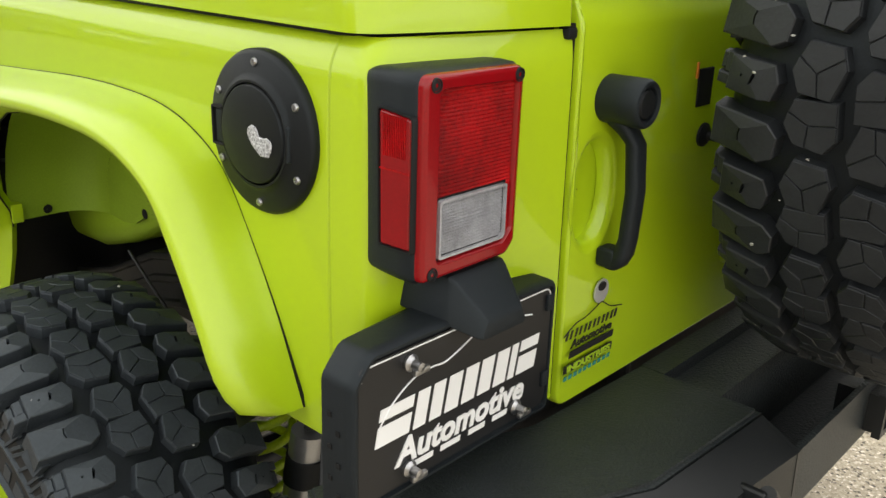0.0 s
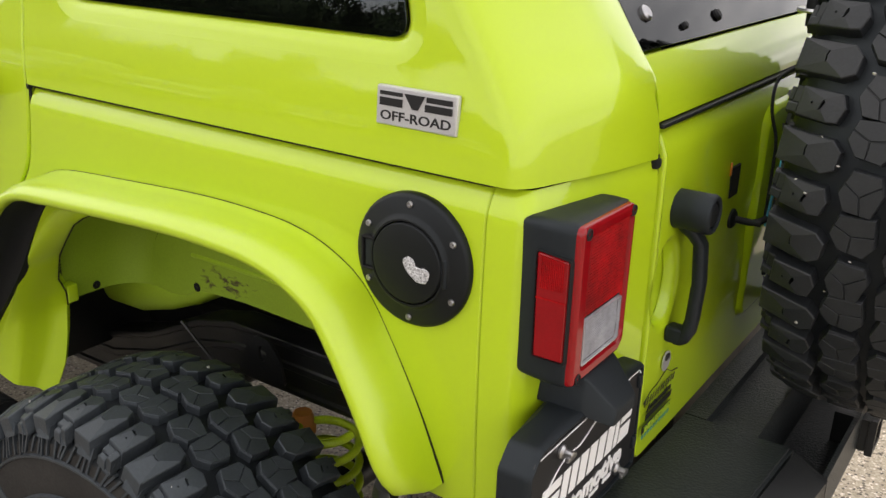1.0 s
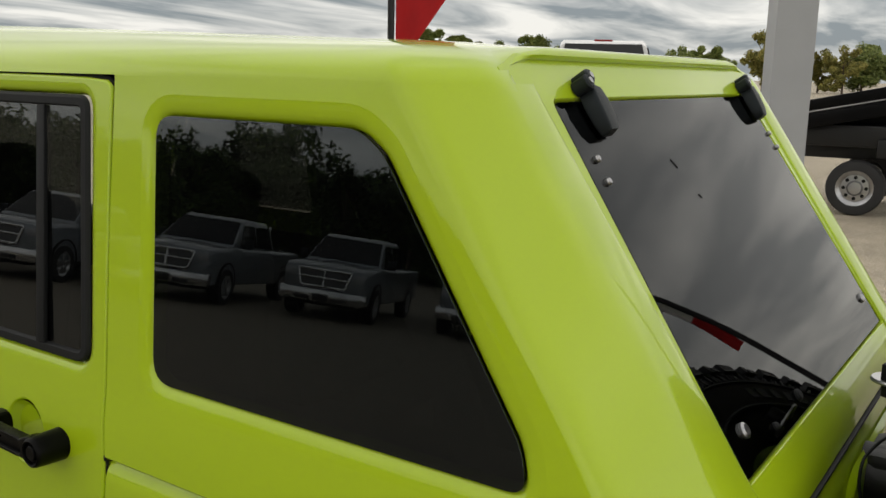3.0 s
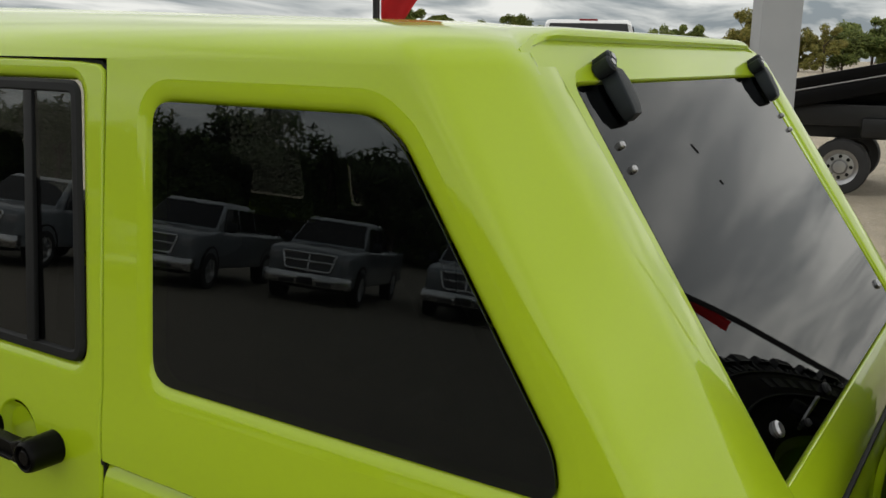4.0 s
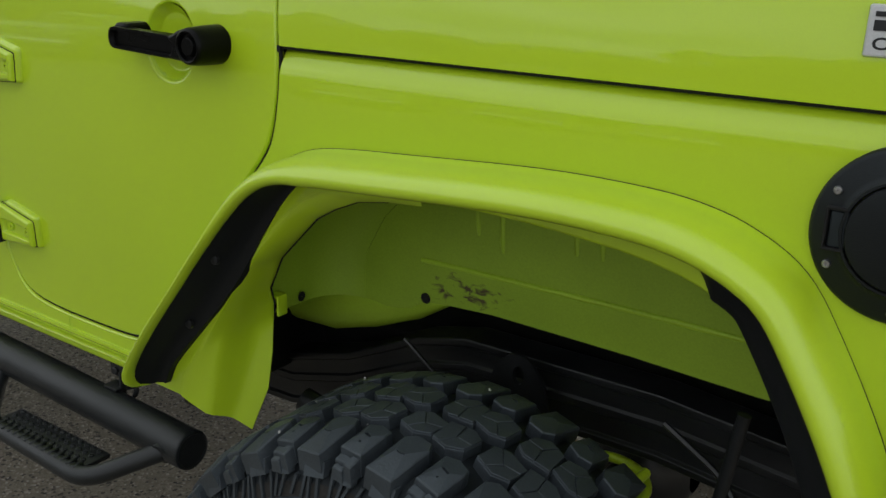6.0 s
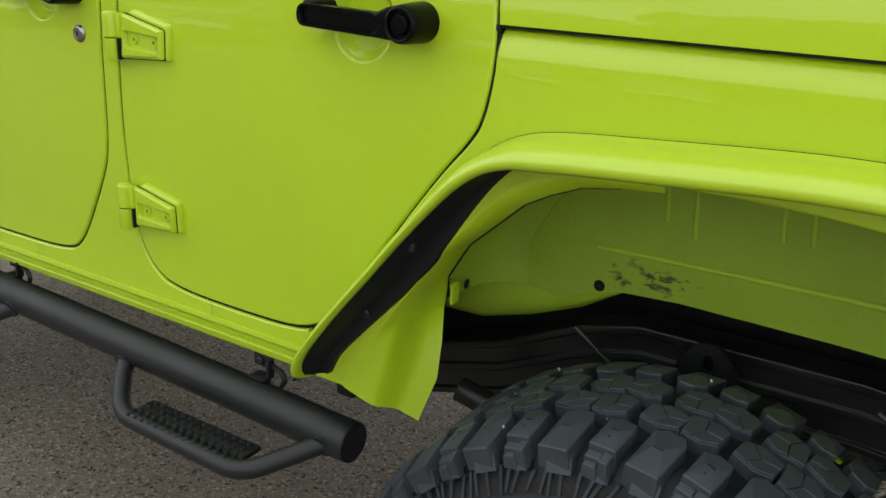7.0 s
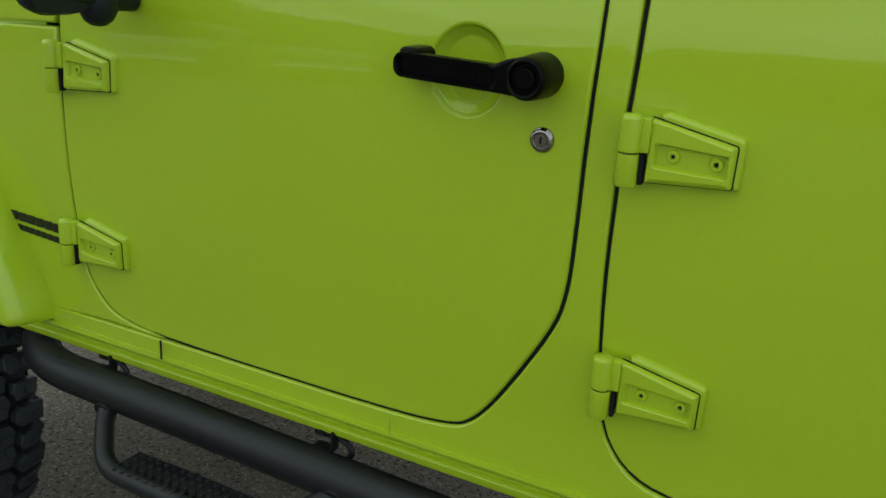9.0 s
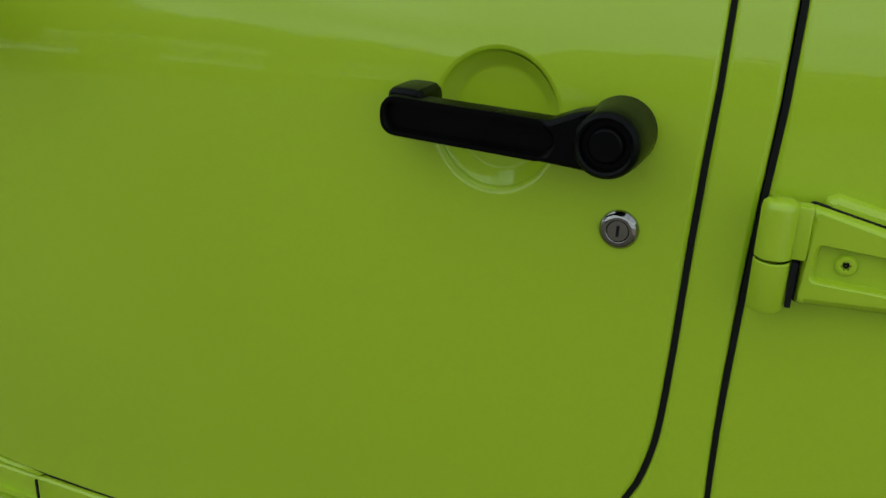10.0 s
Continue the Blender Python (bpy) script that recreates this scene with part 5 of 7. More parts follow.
# ribbed lens: a lattice of small prisms
bm = bmesh.new()
nu, nv = 40, 44
clear = (0.034, 1.183, 0.138, 1.247)
for i in range(nu):
    for j in range(nv):
        u0, v0 = 0.029 + 0.116 * i / nu, 1.182 + 0.173 * j / nv
        du, dv = 0.116 / nu, 0.173 / nv
        if u0 + du > clear[0] and u0 < clear[2] and v0 < clear[3] and v0 + dv > clear[1]:
            continue
        q = [bm.verts.new((0.0142, u0, v0)), bm.verts.new((0.0142, u0 + du, v0)), bm.verts.new((0.0142, u0 + du, v0 + dv)), bm.verts.new((0.0142, u0, v0 + dv))]
        t = bm.verts.new((0.0162, u0 + du / 2, v0 + dv / 2))
        for a in range(4):
            bm.faces.new((q[a], q[(a + 1) % 4], t))
tagged(part("ribbed_lens", bm, RED_LENS_DARK, lamp), kind="stuff")
bm = bmesh.new()
for i in range(26):
    for j in range(17):
        u0, v0 = 0.0365 + 0.098 * i / 26, 1.1885 + 0.055 * j / 17
        du, dv = 0.098 / 26, 0.055 / 17
        hgt = 0.0168 if 0.35 < j / 17 < 0.62 else 0.0156
        q = [bm.verts.new((0.0135, u0, v0)), bm.verts.new((0.0135, u0 + du, v0)), bm.verts.new((0.0135, u0 + du, v0 + dv)), bm.verts.new((0.0135, u0, v0 + dv))]
        t = [bm.verts.new((hgt, u0 + du * a, v0 + dv * b)) for a, b in ((0.2, 0.4), (0.8, 0.4), (0.8, 0.6), (0.2, 0.6))]
        for a in range(4):
            bm.faces.new((q[a], q[(a + 1) % 4], t[(a + 1) % 4], t[a]))
        bm.faces.new(t)
part("reverse_lens", done(bm, 5), CLEAR_LENS, lamp, "clear reverse lens")
bm = panel(fillet([(0.033, 1.185, 0.004), (0.138, 1.185, 0.008), (0.138, 1.247, 0.004), (0.033, 1.247, 0.004)], 3), [fillet([(0.0365, 1.1885, 0.004), (0.1345, 1.1885, 0.008), (0.1345, 1.2435, 0.004), (0.0365, 1.2435, 0.004)], 3)],
           lambda u, v, d: lamp_map(u, v, d + 0.0015), ((0, 0.004), (0.0005, 0.0)), ((0, 0.003), (0.0005, 0.0)), ())
part("lens_rim", bm, CLEAR_LENS, lamp)
bm = panel(fillet([(-0.033, 1.198, 0.004), (0.009, 1.199, 0.004), (0.009, 1.330, 0.004), (-0.035, 1.335, 0.004)], 3), (), lambda u, v, d: Vector((u, 0.0005 + d, v)), ((0, 0.006), (0.001, 0.001), (0.003, 0.0)), None, ())
side_marker = part("side_marker", bm, RED_LENS, lamp, "red side marker")
bm = bmesh.new()
for k in range(13):
    box(bm, (-0.0275 + 0.0024 * k, 0.0003, 1.310), (0.0011, 0.0010, 0.040), 0)
box(bm, (-0.0125, 0.0002, 1.277), (0.040, 0.0012, 0.002), 0)
tagged(part("lens_rib", bm, RED_LENS_DARK, side_marker), kind="stuff")
bm = panel(fillet([(-0.036, 1.195, 0.005), (0.012, 1.196, 0.005), (0.012, 1.333, 0.005), (-0.038, 1.338, 0.005)], 3), [fillet([(-0.0325, 1.1985, 0.004), (0.0085, 1.1995, 0.004), (0.0085, 1.3295, 0.004), (-0.0345, 1.3345, 0.004)], 3)],
           lambda u, v, d: Vector((u, 0.0001 + d, v)), ((0, 0.006), (0.001, 0.0)), ((0, 0.004), (0.001, 0.0)), ())
part("marker_rim", bm, BLACK_TRIM, lamp)
for u, v in ((0.0215, 1.3605), (0.1455, 1.359), (0.0225, 1.1735)):
    bm = bmesh.new()
    lathe(bm, [(0.0075, -0.002), (0.0072, 0.0012), (0.0062, 0.0016), (0.0055, -0.001)], (0.020, u, v), "x", 18)
    lathe(bm, [(0.0054, -0.003), (0.0052, 0.0002), (0.0022, 0.0006), (0.0018, -0.001), (0.0004, -0.001)], (0.020, u, v), "x", 14)
    part("lamp_screw", done(bm, 40), BLACK_TRIM, lamp)

# plate bracket under the lamp
PO = fillet([(-0.086, 0.938, 0.012), (0.240, 0.938, 0.012), (0.240, 1.112, 0.014), (0.0, 1.118, 0.02), (-0.062, 1.116, 0.02), (-0.086, 1.088, 0.02)], 5)
bm = bmesh.new()
rings = []
for x, g in ((-0.055, 0.0), (0.010, 0.0), (0.019, 0.001), (0.0225, 0.004), (0.0225, 0.007), (0.018, 0.008)):
    rings.append([Vector((x if x > 0 or u > 0.02 else -0.022, u, v)) for u, v in offset(PO, g)])
loft(bm, rings, True, True)
bracket = part("plate_bracket", done(bm, 40), BLACK_PLASTIC, jeep, "black plate bracket with dealer plate")
PL = fillet([(-0.077, 0.950, 0.016), (0.232, 0.950, 0.016), (0.232, 1.106, 0.016), (-0.077, 1.106, 0.016)], 5)
bm = panel(PL, (), lambda u, v, d: Vector((0.0205 - d, u, v)), ((0, 0.002), (0.0005, 0.0)), None, ())
plate = part("dealer_plate", bm, BLACK_INK, bracket, "black dealer plate with white print")
PM = Matrix.Translation((0.0205, 0.0765, 1.027)) @ Matrix.Rotation(radians(90), 4, "Z") @ Matrix.Rotation(radians(90), 4, "X")


def plate_map(u, v, d):
    return PM @ Vector((u, v, -d * 0.5))


# white edge line and mountain line
bm = bmesh.new()
edge = offset(PL, 0.003)
tube(bm, [Vector((0.0212, u, v)) for u, v in edge[0:0] + [p for p in edge if p[1] > 1.02]], 0.0009, 5)
hill = spline([(-0.128, 0.000), (-0.108, 0.024), (-0.078, 0.042), (-0.050, 0.045), (-0.030, 0.044), (0.000, 0.054), (0.040, 0.070), (0.062, 0.072), (0.085, 0.060), (0.118, 0.052)], 5)
tube(bm, [PM @ Vector((u, v, 0.0008)) for u, v in hill], 0.0010, 5)
part("plate_lines", done(bm), WHITE_INK, plate)
# heading drawn as plain slanted blocks in white
h0, h1 = -0.018, 0.023


def slant(pts):
    return [(a + 0.2 * b, b) for a, b in pts]


for k, (u0, u1, cut) in enumerate(((-0.128, -0.080, 1), (-0.074, -0.032, 0), (-0.026, 0.022, 0), (0.028, 0.076, 0), (0.081, 0.092, -1), (0.097, 0.131, 1))):
    m = (u0 + u1) / 2
    if cut < 0:
        shapes = [rect(u0, h0, u1, h1)]
    elif cut:
        shapes = [rect(u0, h0, u1, h0 + 0.022), rect(u0, h0 + 0.028, u1, h1)]
    else:
        shapes = [rect(u0, h0, m - 0.003, h1), rect(m + 0.003, h0, u1, h1)]
    bars("heading_block", plate_map, [slant(p) for p in shapes], WHITE_INK, plate)
lettering("plate_lettering", "Automotive", 0.041, PM @ Matrix.Translation((0.003, -0.039, 0.0009)), WHITE_INK, plate, width=0.214, shear=0.2, heavy=0.0012)
for u0, u1 in ((-0.092, -0.046), (-0.034, -0.002), (0.012, 0.040), (0.054, 0.080)):
    bars("small_bar", plate_map, [rect(u0, -0.063, u1, -0.0565, 0.001)], WHITE_INK, plate)
for u, v in ((-0.0075, 1.089), (-0.0065, 0.966), (0.171, 0.968)):
    bm = bmesh.new()
    lathe(bm, [(0.0095, 0.0), (0.0095, 0.003), (0.0065, 0.0055), (0.0050, 0.006), (0.0048, 0.0165), (0.0005, 0.0175)], (0.021, u, v), "x", 16)
    box(bm, (0.033, u + 0.004, v - 0.006), (0.006, 0.022, 0.007), 0.002)
    part("plate_screw", done(bm, 40), STEEL, bracket)
for v in (1.085, 0.985):
    bm = bmesh.new()
    box(bm, (0.022, 0.226, v), (0.006, 0.012, 0.020), 0.002)
    part("plate_clip", done(bm), BLACK_PLASTIC, bracket)
for k in range(6):
    bm = bmesh.new()
    box(bm, (-0.010 + 0.012 * (k % 2), -0.0865, 1.05 - 0.018 * k), (0.006, 0.002, 0.006), 0.0008)
    part("bracket_pip", bm, BLACK_GAP, bracket)
# hooded plate lamp
bm = bmesh.new()
rings = []
for x, y0, y1, z0, z1 in ((-0.05, 0.042, 0.154, 1.114, 1.164), (0.014, 0.044, 0.152, 1.110, 1.161), (0.020, 0.047, 0.150, 1.109, 1.157), (0.050, 0.058, 0.140, 1.101, 1.126), (0.055, 0.062, 0.137, 1.100, 1.120), (0.056, 0.066, 0.133, 1.102, 1.115)):
    rings.append([Vector((x, u, v)) for u, v in fillet([(y0, z0, 0.004), (y1, z0, 0.004), (y1 - 0.010, z1, 0.005), (y0 + 0.010, z1, 0.005)], 3)])
loft(bm, rings, True, True)
part("plate_lamp", done(bm, 28), BLACK_PLASTIC, bracket, "hooded black plate lamp")

# tailgate fittings
bm = bmesh.new()
lathe(bm, [(0.029, -0.01), (0.029, 0.017), (0.0292, 0.018), (0.0292, 0.046), (0.027, 0.050), (0.024, 0.051), (0.0205, 0.049), (0.020, 0.043), (0.017, 0.043)], (0.012, 0.338, 1.311), "x", 36)
g_handle = part("gate_handle", done(bm, 40), BLACK_PLASTIC, tailgate, "black pull handle with round button")
bm = bmesh.new()
lathe(bm, [(0.0172, 0.038), (0.0172, 0.047), (0.015, 0.049), (0.0005, 0.049)], (0.012, 0.338, 1.311), "x", 28)
part("button", done(bm, 40), BLACK_TRIM, g_handle)
bm = bmesh.new()
rings = []
for z, x, w, th, y in ((1.302, 0.024, 0.019, 0.016, 0.338), (1.285, 0.027, 0.018, 0.015, 0.340), (1.272, 0.036, 0.0155, 0.011, 0.346), (1.260, 0.043, 0.0145, 0.0095, 0.351), (1.20, 0.047, 0.014, 0.0095, 0.354), (1.14, 0.044, 0.014, 0.0095, 0.354), (1.118, 0.040, 0.0145, 0.011, 0.353), (1.103, 0.033, 0.014, 0.011, 0.352), (1.097, 0.028, 0.010, 0.008, 0.352)):
    rings.append([Vector((x + th * math.copysign(abs(math.sin(a)) ** 0.6, math.sin(a)), y + w * math.copysign(abs(math.cos(a)) ** 0.6, math.cos(a)), z)) for a in [2 * math.pi * j / 16 for j in range(16)]])
loft(bm, rings, True, True)
part("grip", done(bm, 50), BLACK_PLASTIC, g_handle)
bm = bmesh.new()
box(bm, (0.022, 0.352, 1.111), (0.028, 0.028, 0.026), 0.007, 3)
part("grip_foot", done(bm), BLACK_PLASTIC, g_handle)
bm = bmesh.new()
box(bm, (0.0125, 0.572, 1.30), (0.004, 0.040, 0.052), 0.001)
part("gate_slot", bm, BLACK_GAP, tailgate)
bm = bmesh.new()
lathe(bm, [(0.017, 0.0), (0.017, 0.004), (0.012, 0.008), (0.006, 0.009), (0.005, 0.05), (0.0005, 0.05)], (0.0115, 0.585, 1.232), "x", 20)
part("cable_grommet", done(bm), BLACK_TRIM, tailgate)
# stickers
bm = bmesh.new()
lathe(bm, [(0.0165, 0.0), (0.0165, 0.0016), (0.0005, 0.0018)], (0.0105, 0.357, 1.059), "x", 28)
st = part("round_sticker", done(bm, 40), SILVER, tailgate)
bm = panel([(0.011 * math.cos(a), 0.005 + 0.008 * math.sin(a)) for a in [2 * math.pi * j / 24 for j in range(24)]], (), lambda u, v, d: Vector((0.0132 - d, 0.357 + u * 0.8, 1.062 + v * 0.8)), ((0, 0.001), (0.0004, 0)), None, ())
part("sticker_field", bm, BLACK_INK, st)
SM = Matrix.Translation((0.0112, 0.338, 1.0)) @ Matrix.Rotation(radians(90), 4, "Z") @ Matrix.Rotation(radians(90), 4, "X")


def sm(u, v, d):
    return SM @ Vector((u, v, 0.0010 - d * 0.4))


bm = bmesh.new()
tube(bm, [SM @ Vector((u, v, 0.001)) for u, v in spline([(-0.060, 0.018), (-0.035, 0.030), (-0.015, 0.032), (0.005, 0.038), (0.022, 0.043), (0.044, 0.031), (0.074, 0.024)], 4)], 0.0009, 5)
decal = part("dealer_decal", done(bm), BLACK_INK, tailgate, "black dealer decal with hill outline")
for q in range(6):
    bars("heading_block", sm, [rect(-0.057 + 0.0205 * q + e, 0.0115, -0.057 + 0.0205 * q + e + 0.0042, 0.0225, 0.0035) for e in (0.0, 0.0095)], BLACK_INK, decal)
lettering("decal_lettering", "Automotive", 0.0165, SM @ Matrix.Translation((0.004, 0.002, 0.0012)), BLACK_INK, decal, width=0.095, shear=0.2, heavy=0.0003)
bars("place_bar", sm, [rect(-0.046, -0.0165, 0.056, -0.0070, 0.002)], BLACK_INK, decal)
bars("word_field", sm, [rect(-0.056, -0.036, 0.056, -0.0245, 0.001)], BLACK_INK, decal)
lettering("decal_lettering", "INDUSTRIES", 0.0125, SM @ Matrix.Translation((0.000, -0.0303, 0.0030)), LIME_FLAT, decal, width=0.100, heavy=0.0004)
bars("number_bar", sm, [rect(-0.054 + 0.0112 * q, -0.0465, -0.054 + 0.0112 * q + 0.0068, -0.0405, 0.001) for q in range(10)], TEAL_INK, decal)


# ---- steps, bumper, underbody, rear hardware ----
for k, v in enumerate([quarter_panel, arch_return, corner_panel, sill, pillar_strip, cowl, cowl_top, hardtop_side, hardtop_lining, hardtop_pillar, wheel_house, flare, flare_seam, flare_liner]):
    mirrored(v, jeep)
right_door = mirrored(rear_door, jeep)
right_front = mirrored(front_door, jeep)
for o in inner_shell:
    mirrored(o, jeep)
for src, dst in ((rear_door, right_door), (front_door, right_front)):
    for c in [o for o in src.children if o.name.split(".")[0] in ("handle", "handle_bowl")]:
        twin = mirrored(c, dst)
        for q in c.children:
            mirrored(q, twin)
for w, p in ((quarter_window, jeep), (rear_door_window, right_door), (front_door_window, right_front)):
    mirrored(w, p)


def step_bar(flip):
    def P(x, y, z):
        return Vector((x, (2 * YC - y) if flip else y, z))
    bm = bmesh.new()
    pts = curved([P(-1.318, 0.0, 0.646), P(-1.6, 0.0, 0.656), P(-2.2, 0.0, 0.674), P(-3.05, 0.0, 0.694), P(-3.20, 0.10, 0.690), P(-3.22, 0.22, 0.688)], 0.09, 7)
    tube(bm, pts, 0.0385, 28)
    bar = part("step_bar", done(bm, 50), POWDER, jeep, "black tubular side step with two drop steps")
    # end cap
    bm = bmesh.new()
    lathe(bm, [(0.0385, -0.004), (0.0375, 0.004), (0.033, 0.006), (0.0305, 0.0045), (0.0005, 0.005)], P(-1.318, 0.0, 0.646), "x", 32)
    part("end_cap", done(bm, 30), POWDER, bar)
    for x0, zb in ((-1.344, 0.0), (-2.285, 0.019)):
        bm = bmesh.new()
        pts = curved([P(x0 - 0.006, -0.010, 0.646 + zb), P(x0 - 0.130, -0.122, 0.584 + zb), P(x0 - 0.30, -0.118, 0.584 + zb), P(x0 - 0.478, -0.112, 0.584 + zb), P(x0 - 0.552, -0.040, 0.628 + zb), P(x0 - 0.566, -0.008, 0.660 + zb)], 0.045, 7)
        tube(bm, pts, 0.0185, 16)
        loop = part("drop_step", done(bm, 50), POWDER, bar)
        for xw in (x0 - 0.016, x0 - 0.562):
            bm = bmesh.new()
            tube(bm, [P(xw, -0.030, 0.640 + zb), P(xw, -0.036, 0.638 + zb)], 0.0215, 14)
            part("weld", done(bm), POWDER, loop)
        # tread plate with raised buttons
        bm = bmesh.new()
        yy = P(0, -0.078, 0).y
        box(bm, (x0 - 0.30, yy, 0.5935 + zb), (0.30, 0.056, 0.010), 0.003)
        pad = part("tread_plate", done(bm), POWDER, loop)
        bm = bmesh.new()
        for i in range(14):
            for j in range(3):
                lathe(bm, [(0.0058, 0.0), (0.0050, 0.0035), (0.0030, 0.0042), (0.0022, 0.002)], (x0 - 0.43 + 0.02 * i, yy - 0.018 + 0.018 * j, 0.5985 + zb), "z", 8)
        for i in range(15):
            yq = P(0, -0.114, 0).y
            box(bm, (x0 - 0.44 + 0.02 * i, yq, 0.6015 + zb), (0.008, 0.024, 0.006), 0.002, 1)
        part("tread_buttons", done(bm, 40), POWDER, loop)
    # small angle brackets bolted under the sill
    for x, z in ((-1.560, 0.727), (-2.362, 0.744), (-2.900, 0.745)):
        bm = bmesh.new()
        box(bm, P(x, 0.030, z), (0.046, 0.005, 0.030), 0.0015)
        box(bm, P(x + 0.022, 0.024, z - 0.012), (0.006, 0.018, 0.034), 0.0015)
        box(bm, P(x + 0.004, 0.018, z - 0.030), (0.040, 0.030, 0.006), 0.0015)
        box(bm, P(x + 0.006, 0.024, z - 0.046), (0.016, 0.022, 0.036), 0.003)
        tube(bm, curved([P(x + 0.026, 0.03, z - 0.008), P(x + 0.048, 0.026, z - 0.012), P(x + 0.060, 0.026, z - 0.026), P(x + 0.048, 0.028, z - 0.042)], 0.010, 4), 0.0055, 8)
        hook = part("sill_bracket", done(bm, 40), BLACK_FRAME, bar)
        bm = bmesh.new()
        lathe(bm, [(0.0085, 0.0), (0.0085, -0.005), (0.006, -0.007), (0.0005, -0.007)] if not flip else [(0.0085, 0.0), (0.0085, 0.005), (0.006, 0.007), (0.0005, 0.007)], P(x - 0.004, 0.0275, z - 0.002), "y", 8)
        part("bracket_bolt", done(bm), BLACK_FRAME, hook)
    return bar


step_bar(False)
step_bar(True)

# rear bumper
def prism(bm, top, z0, flare_out=0.0):
    """A solid from a plan outline of (x, y, z) down to z0."""
    a = [bm.verts.new(p) for p in top]
    b = [bm.verts.new((p[0] - flare_out, p[1], z0)) for p in top]
    n = len(top)
    bm.faces.new(a)
    bm.faces.new(b[::-1])
    for i in range(n):
        bm.faces.new((a[i], b[i], b[(i + 1) % n], a[(i + 1) % n]))


ZB = 0.905
bumper = None
for flip in (False, True):
    def Q(x, y, z):
        return (x, 2 * YC - y if flip else y, z)
    bm = bmesh.new()
    prism(bm, [Q(0.008, 0.49, ZB), Q(0.008, 0.24, ZB), Q(-0.05, 0.10, ZB), Q(-0.11, -0.035, ZB - 0.012), Q(-0.05, -0.065, ZB - 0.012), Q(0.03, -0.045, ZB - 0.01), Q(0.138, 0.15, ZB), Q(0.178, 0.235, ZB), Q(0.192, 0.49, ZB)], 0.845)
    es = [e for e in bm.edges if all(v.co.z > 0.88 for v in e.verts)]
    bmesh.ops.bevel(bm, geom=es, offset=0.005, segments=2, affect="EDGES")
    wing = part("bumper_wing", done(bm, 30), LINER, jeep if bumper is None else bumper, "black liner-coated bumper wing")
    bumper = bumper or wing
    bm = bmesh.new()
    # sloping outer face under the rim, closed at its inner end
    loft(bm, [[Vector(Q(0.140, 0.15, ZB - 0.006)), Vector(Q(0.181, 0.235, ZB - 0.006)), Vector(Q(0.196, 0.488, ZB - 0.006))], [Vector(Q(0.176, 0.155, 0.868)), Vector(Q(0.228, 0.245, 0.866)), Vector(Q(0.252, 0.488, 0.868))],
              [Vector(Q(0.172, 0.16, 0.79)), Vector(Q(0.228, 0.25, 0.785)), Vector(Q(0.254, 0.488, 0.805))], [Vector(Q(0.12, 0.16, 0.72)), Vector(Q(0.15, 0.26, 0.70)), Vector(Q(0.19, 0.488, 0.745))]], False)
    end = [(0.12, 0.8445), (0.188, 0.8445), (0.196, 0.899), (0.252, 0.868), (0.254, 0.805), (0.19, 0.745), (0.12, 0.74)]
    loft(bm, [[Vector(Q(x, 0.4805, z)) for x, z in end], [Vector(Q(x, 0.4885, z)) for x, z in end]], True, True)
    part("bumper_face", done(bm, 20), POWDER, bumper)
    bm = bmesh.new()
    yh = Q(0, 0.335, 0)[1]
    for s in (-1, 1):
        box(bm, (0.240, yh + s * 0.024, 0.848), (0.046, 0.013, 0.050), 0.006, 3)
    tube(bm, curved([(0.262, yh - 0.03, 0.868), (0.262, yh - 0.052, 0.85), (0.285, yh, 0.80), (0.262, yh + 0.052, 0.85), (0.262, yh + 0.03, 0.868)], 0.03, 5), 0.011, 12)
    part("shackle_mount", done(bm), POWDER, bumper)
bm = bmesh.new()
prism(bm, [(0.010, 0.49, ZB - 0.0015), (0.010, 1.13, ZB - 0.0015), (0.048, 1.13, ZB - 0.0015), (0.048, 0.49, ZB - 0.0015)], 0.845)
part("bumper_step", done(bm, 20), LINER, bumper)
bm = bmesh.new()
prism(bm, [(0.048, 0.49, ZB - 0.022), (0.048, 1.13, ZB - 0.022), (0.128, 1.13, ZB - 0.016), (0.128, 0.49, ZB - 0.016)], 0.845)
part("bumper_tread", done(bm, 20), LINER, bumper)
bm = bmesh.new()
prism(bm, [(0.128, 0.49, ZB - 0.004), (0.128, 1.13, ZB - 0.004), (0.134, 1.13, ZB - 0.004), (0.134, 0.49, ZB - 0.004)], 0.777)
part("bumper_lip", done(bm, 20), LINER, bumper)
bm = bmesh.new()
prism(bm, [(0.1285, 0.4895, 0.776), (0.1285, 1.1305, 0.776), (0.240, 1.1305, 0.776), (0.240, 0.4895, 0.776)], 0.745)
part("bumper_pocket", done(bm, 20), LINER, bumper)
bm = bmesh.new()
prism(bm, [(0.240, 0.4895, 0.864), (0.240, 1.1305, 0.864), (0.248, 1.1305, 0.862), (0.248, 0.4895, 0.862)], 0.772)
part("bumper_rim", done(bm, 20), LINER, bumper)
bm = bmesh.new()
prism(bm, [(0.02, 0.491, 0.8445), (0.02, 1.129, 0.8445), (0.1283, 1.129, 0.8445), (0.1283, 0.491, 0.8445)], 0.72)
part("bumper_beam", done(bm, 20), POWDER, bumper)
bm = bmesh.new()
outer = [(-0.032, -0.032), (0.032, -0.032), (0.032, 0.032), (-0.032, 0.032)]
inner = [(-0.0255, -0.0255), (0.0255, -0.0255), (0.0255, 0.0255), (-0.0255, 0.0255)]
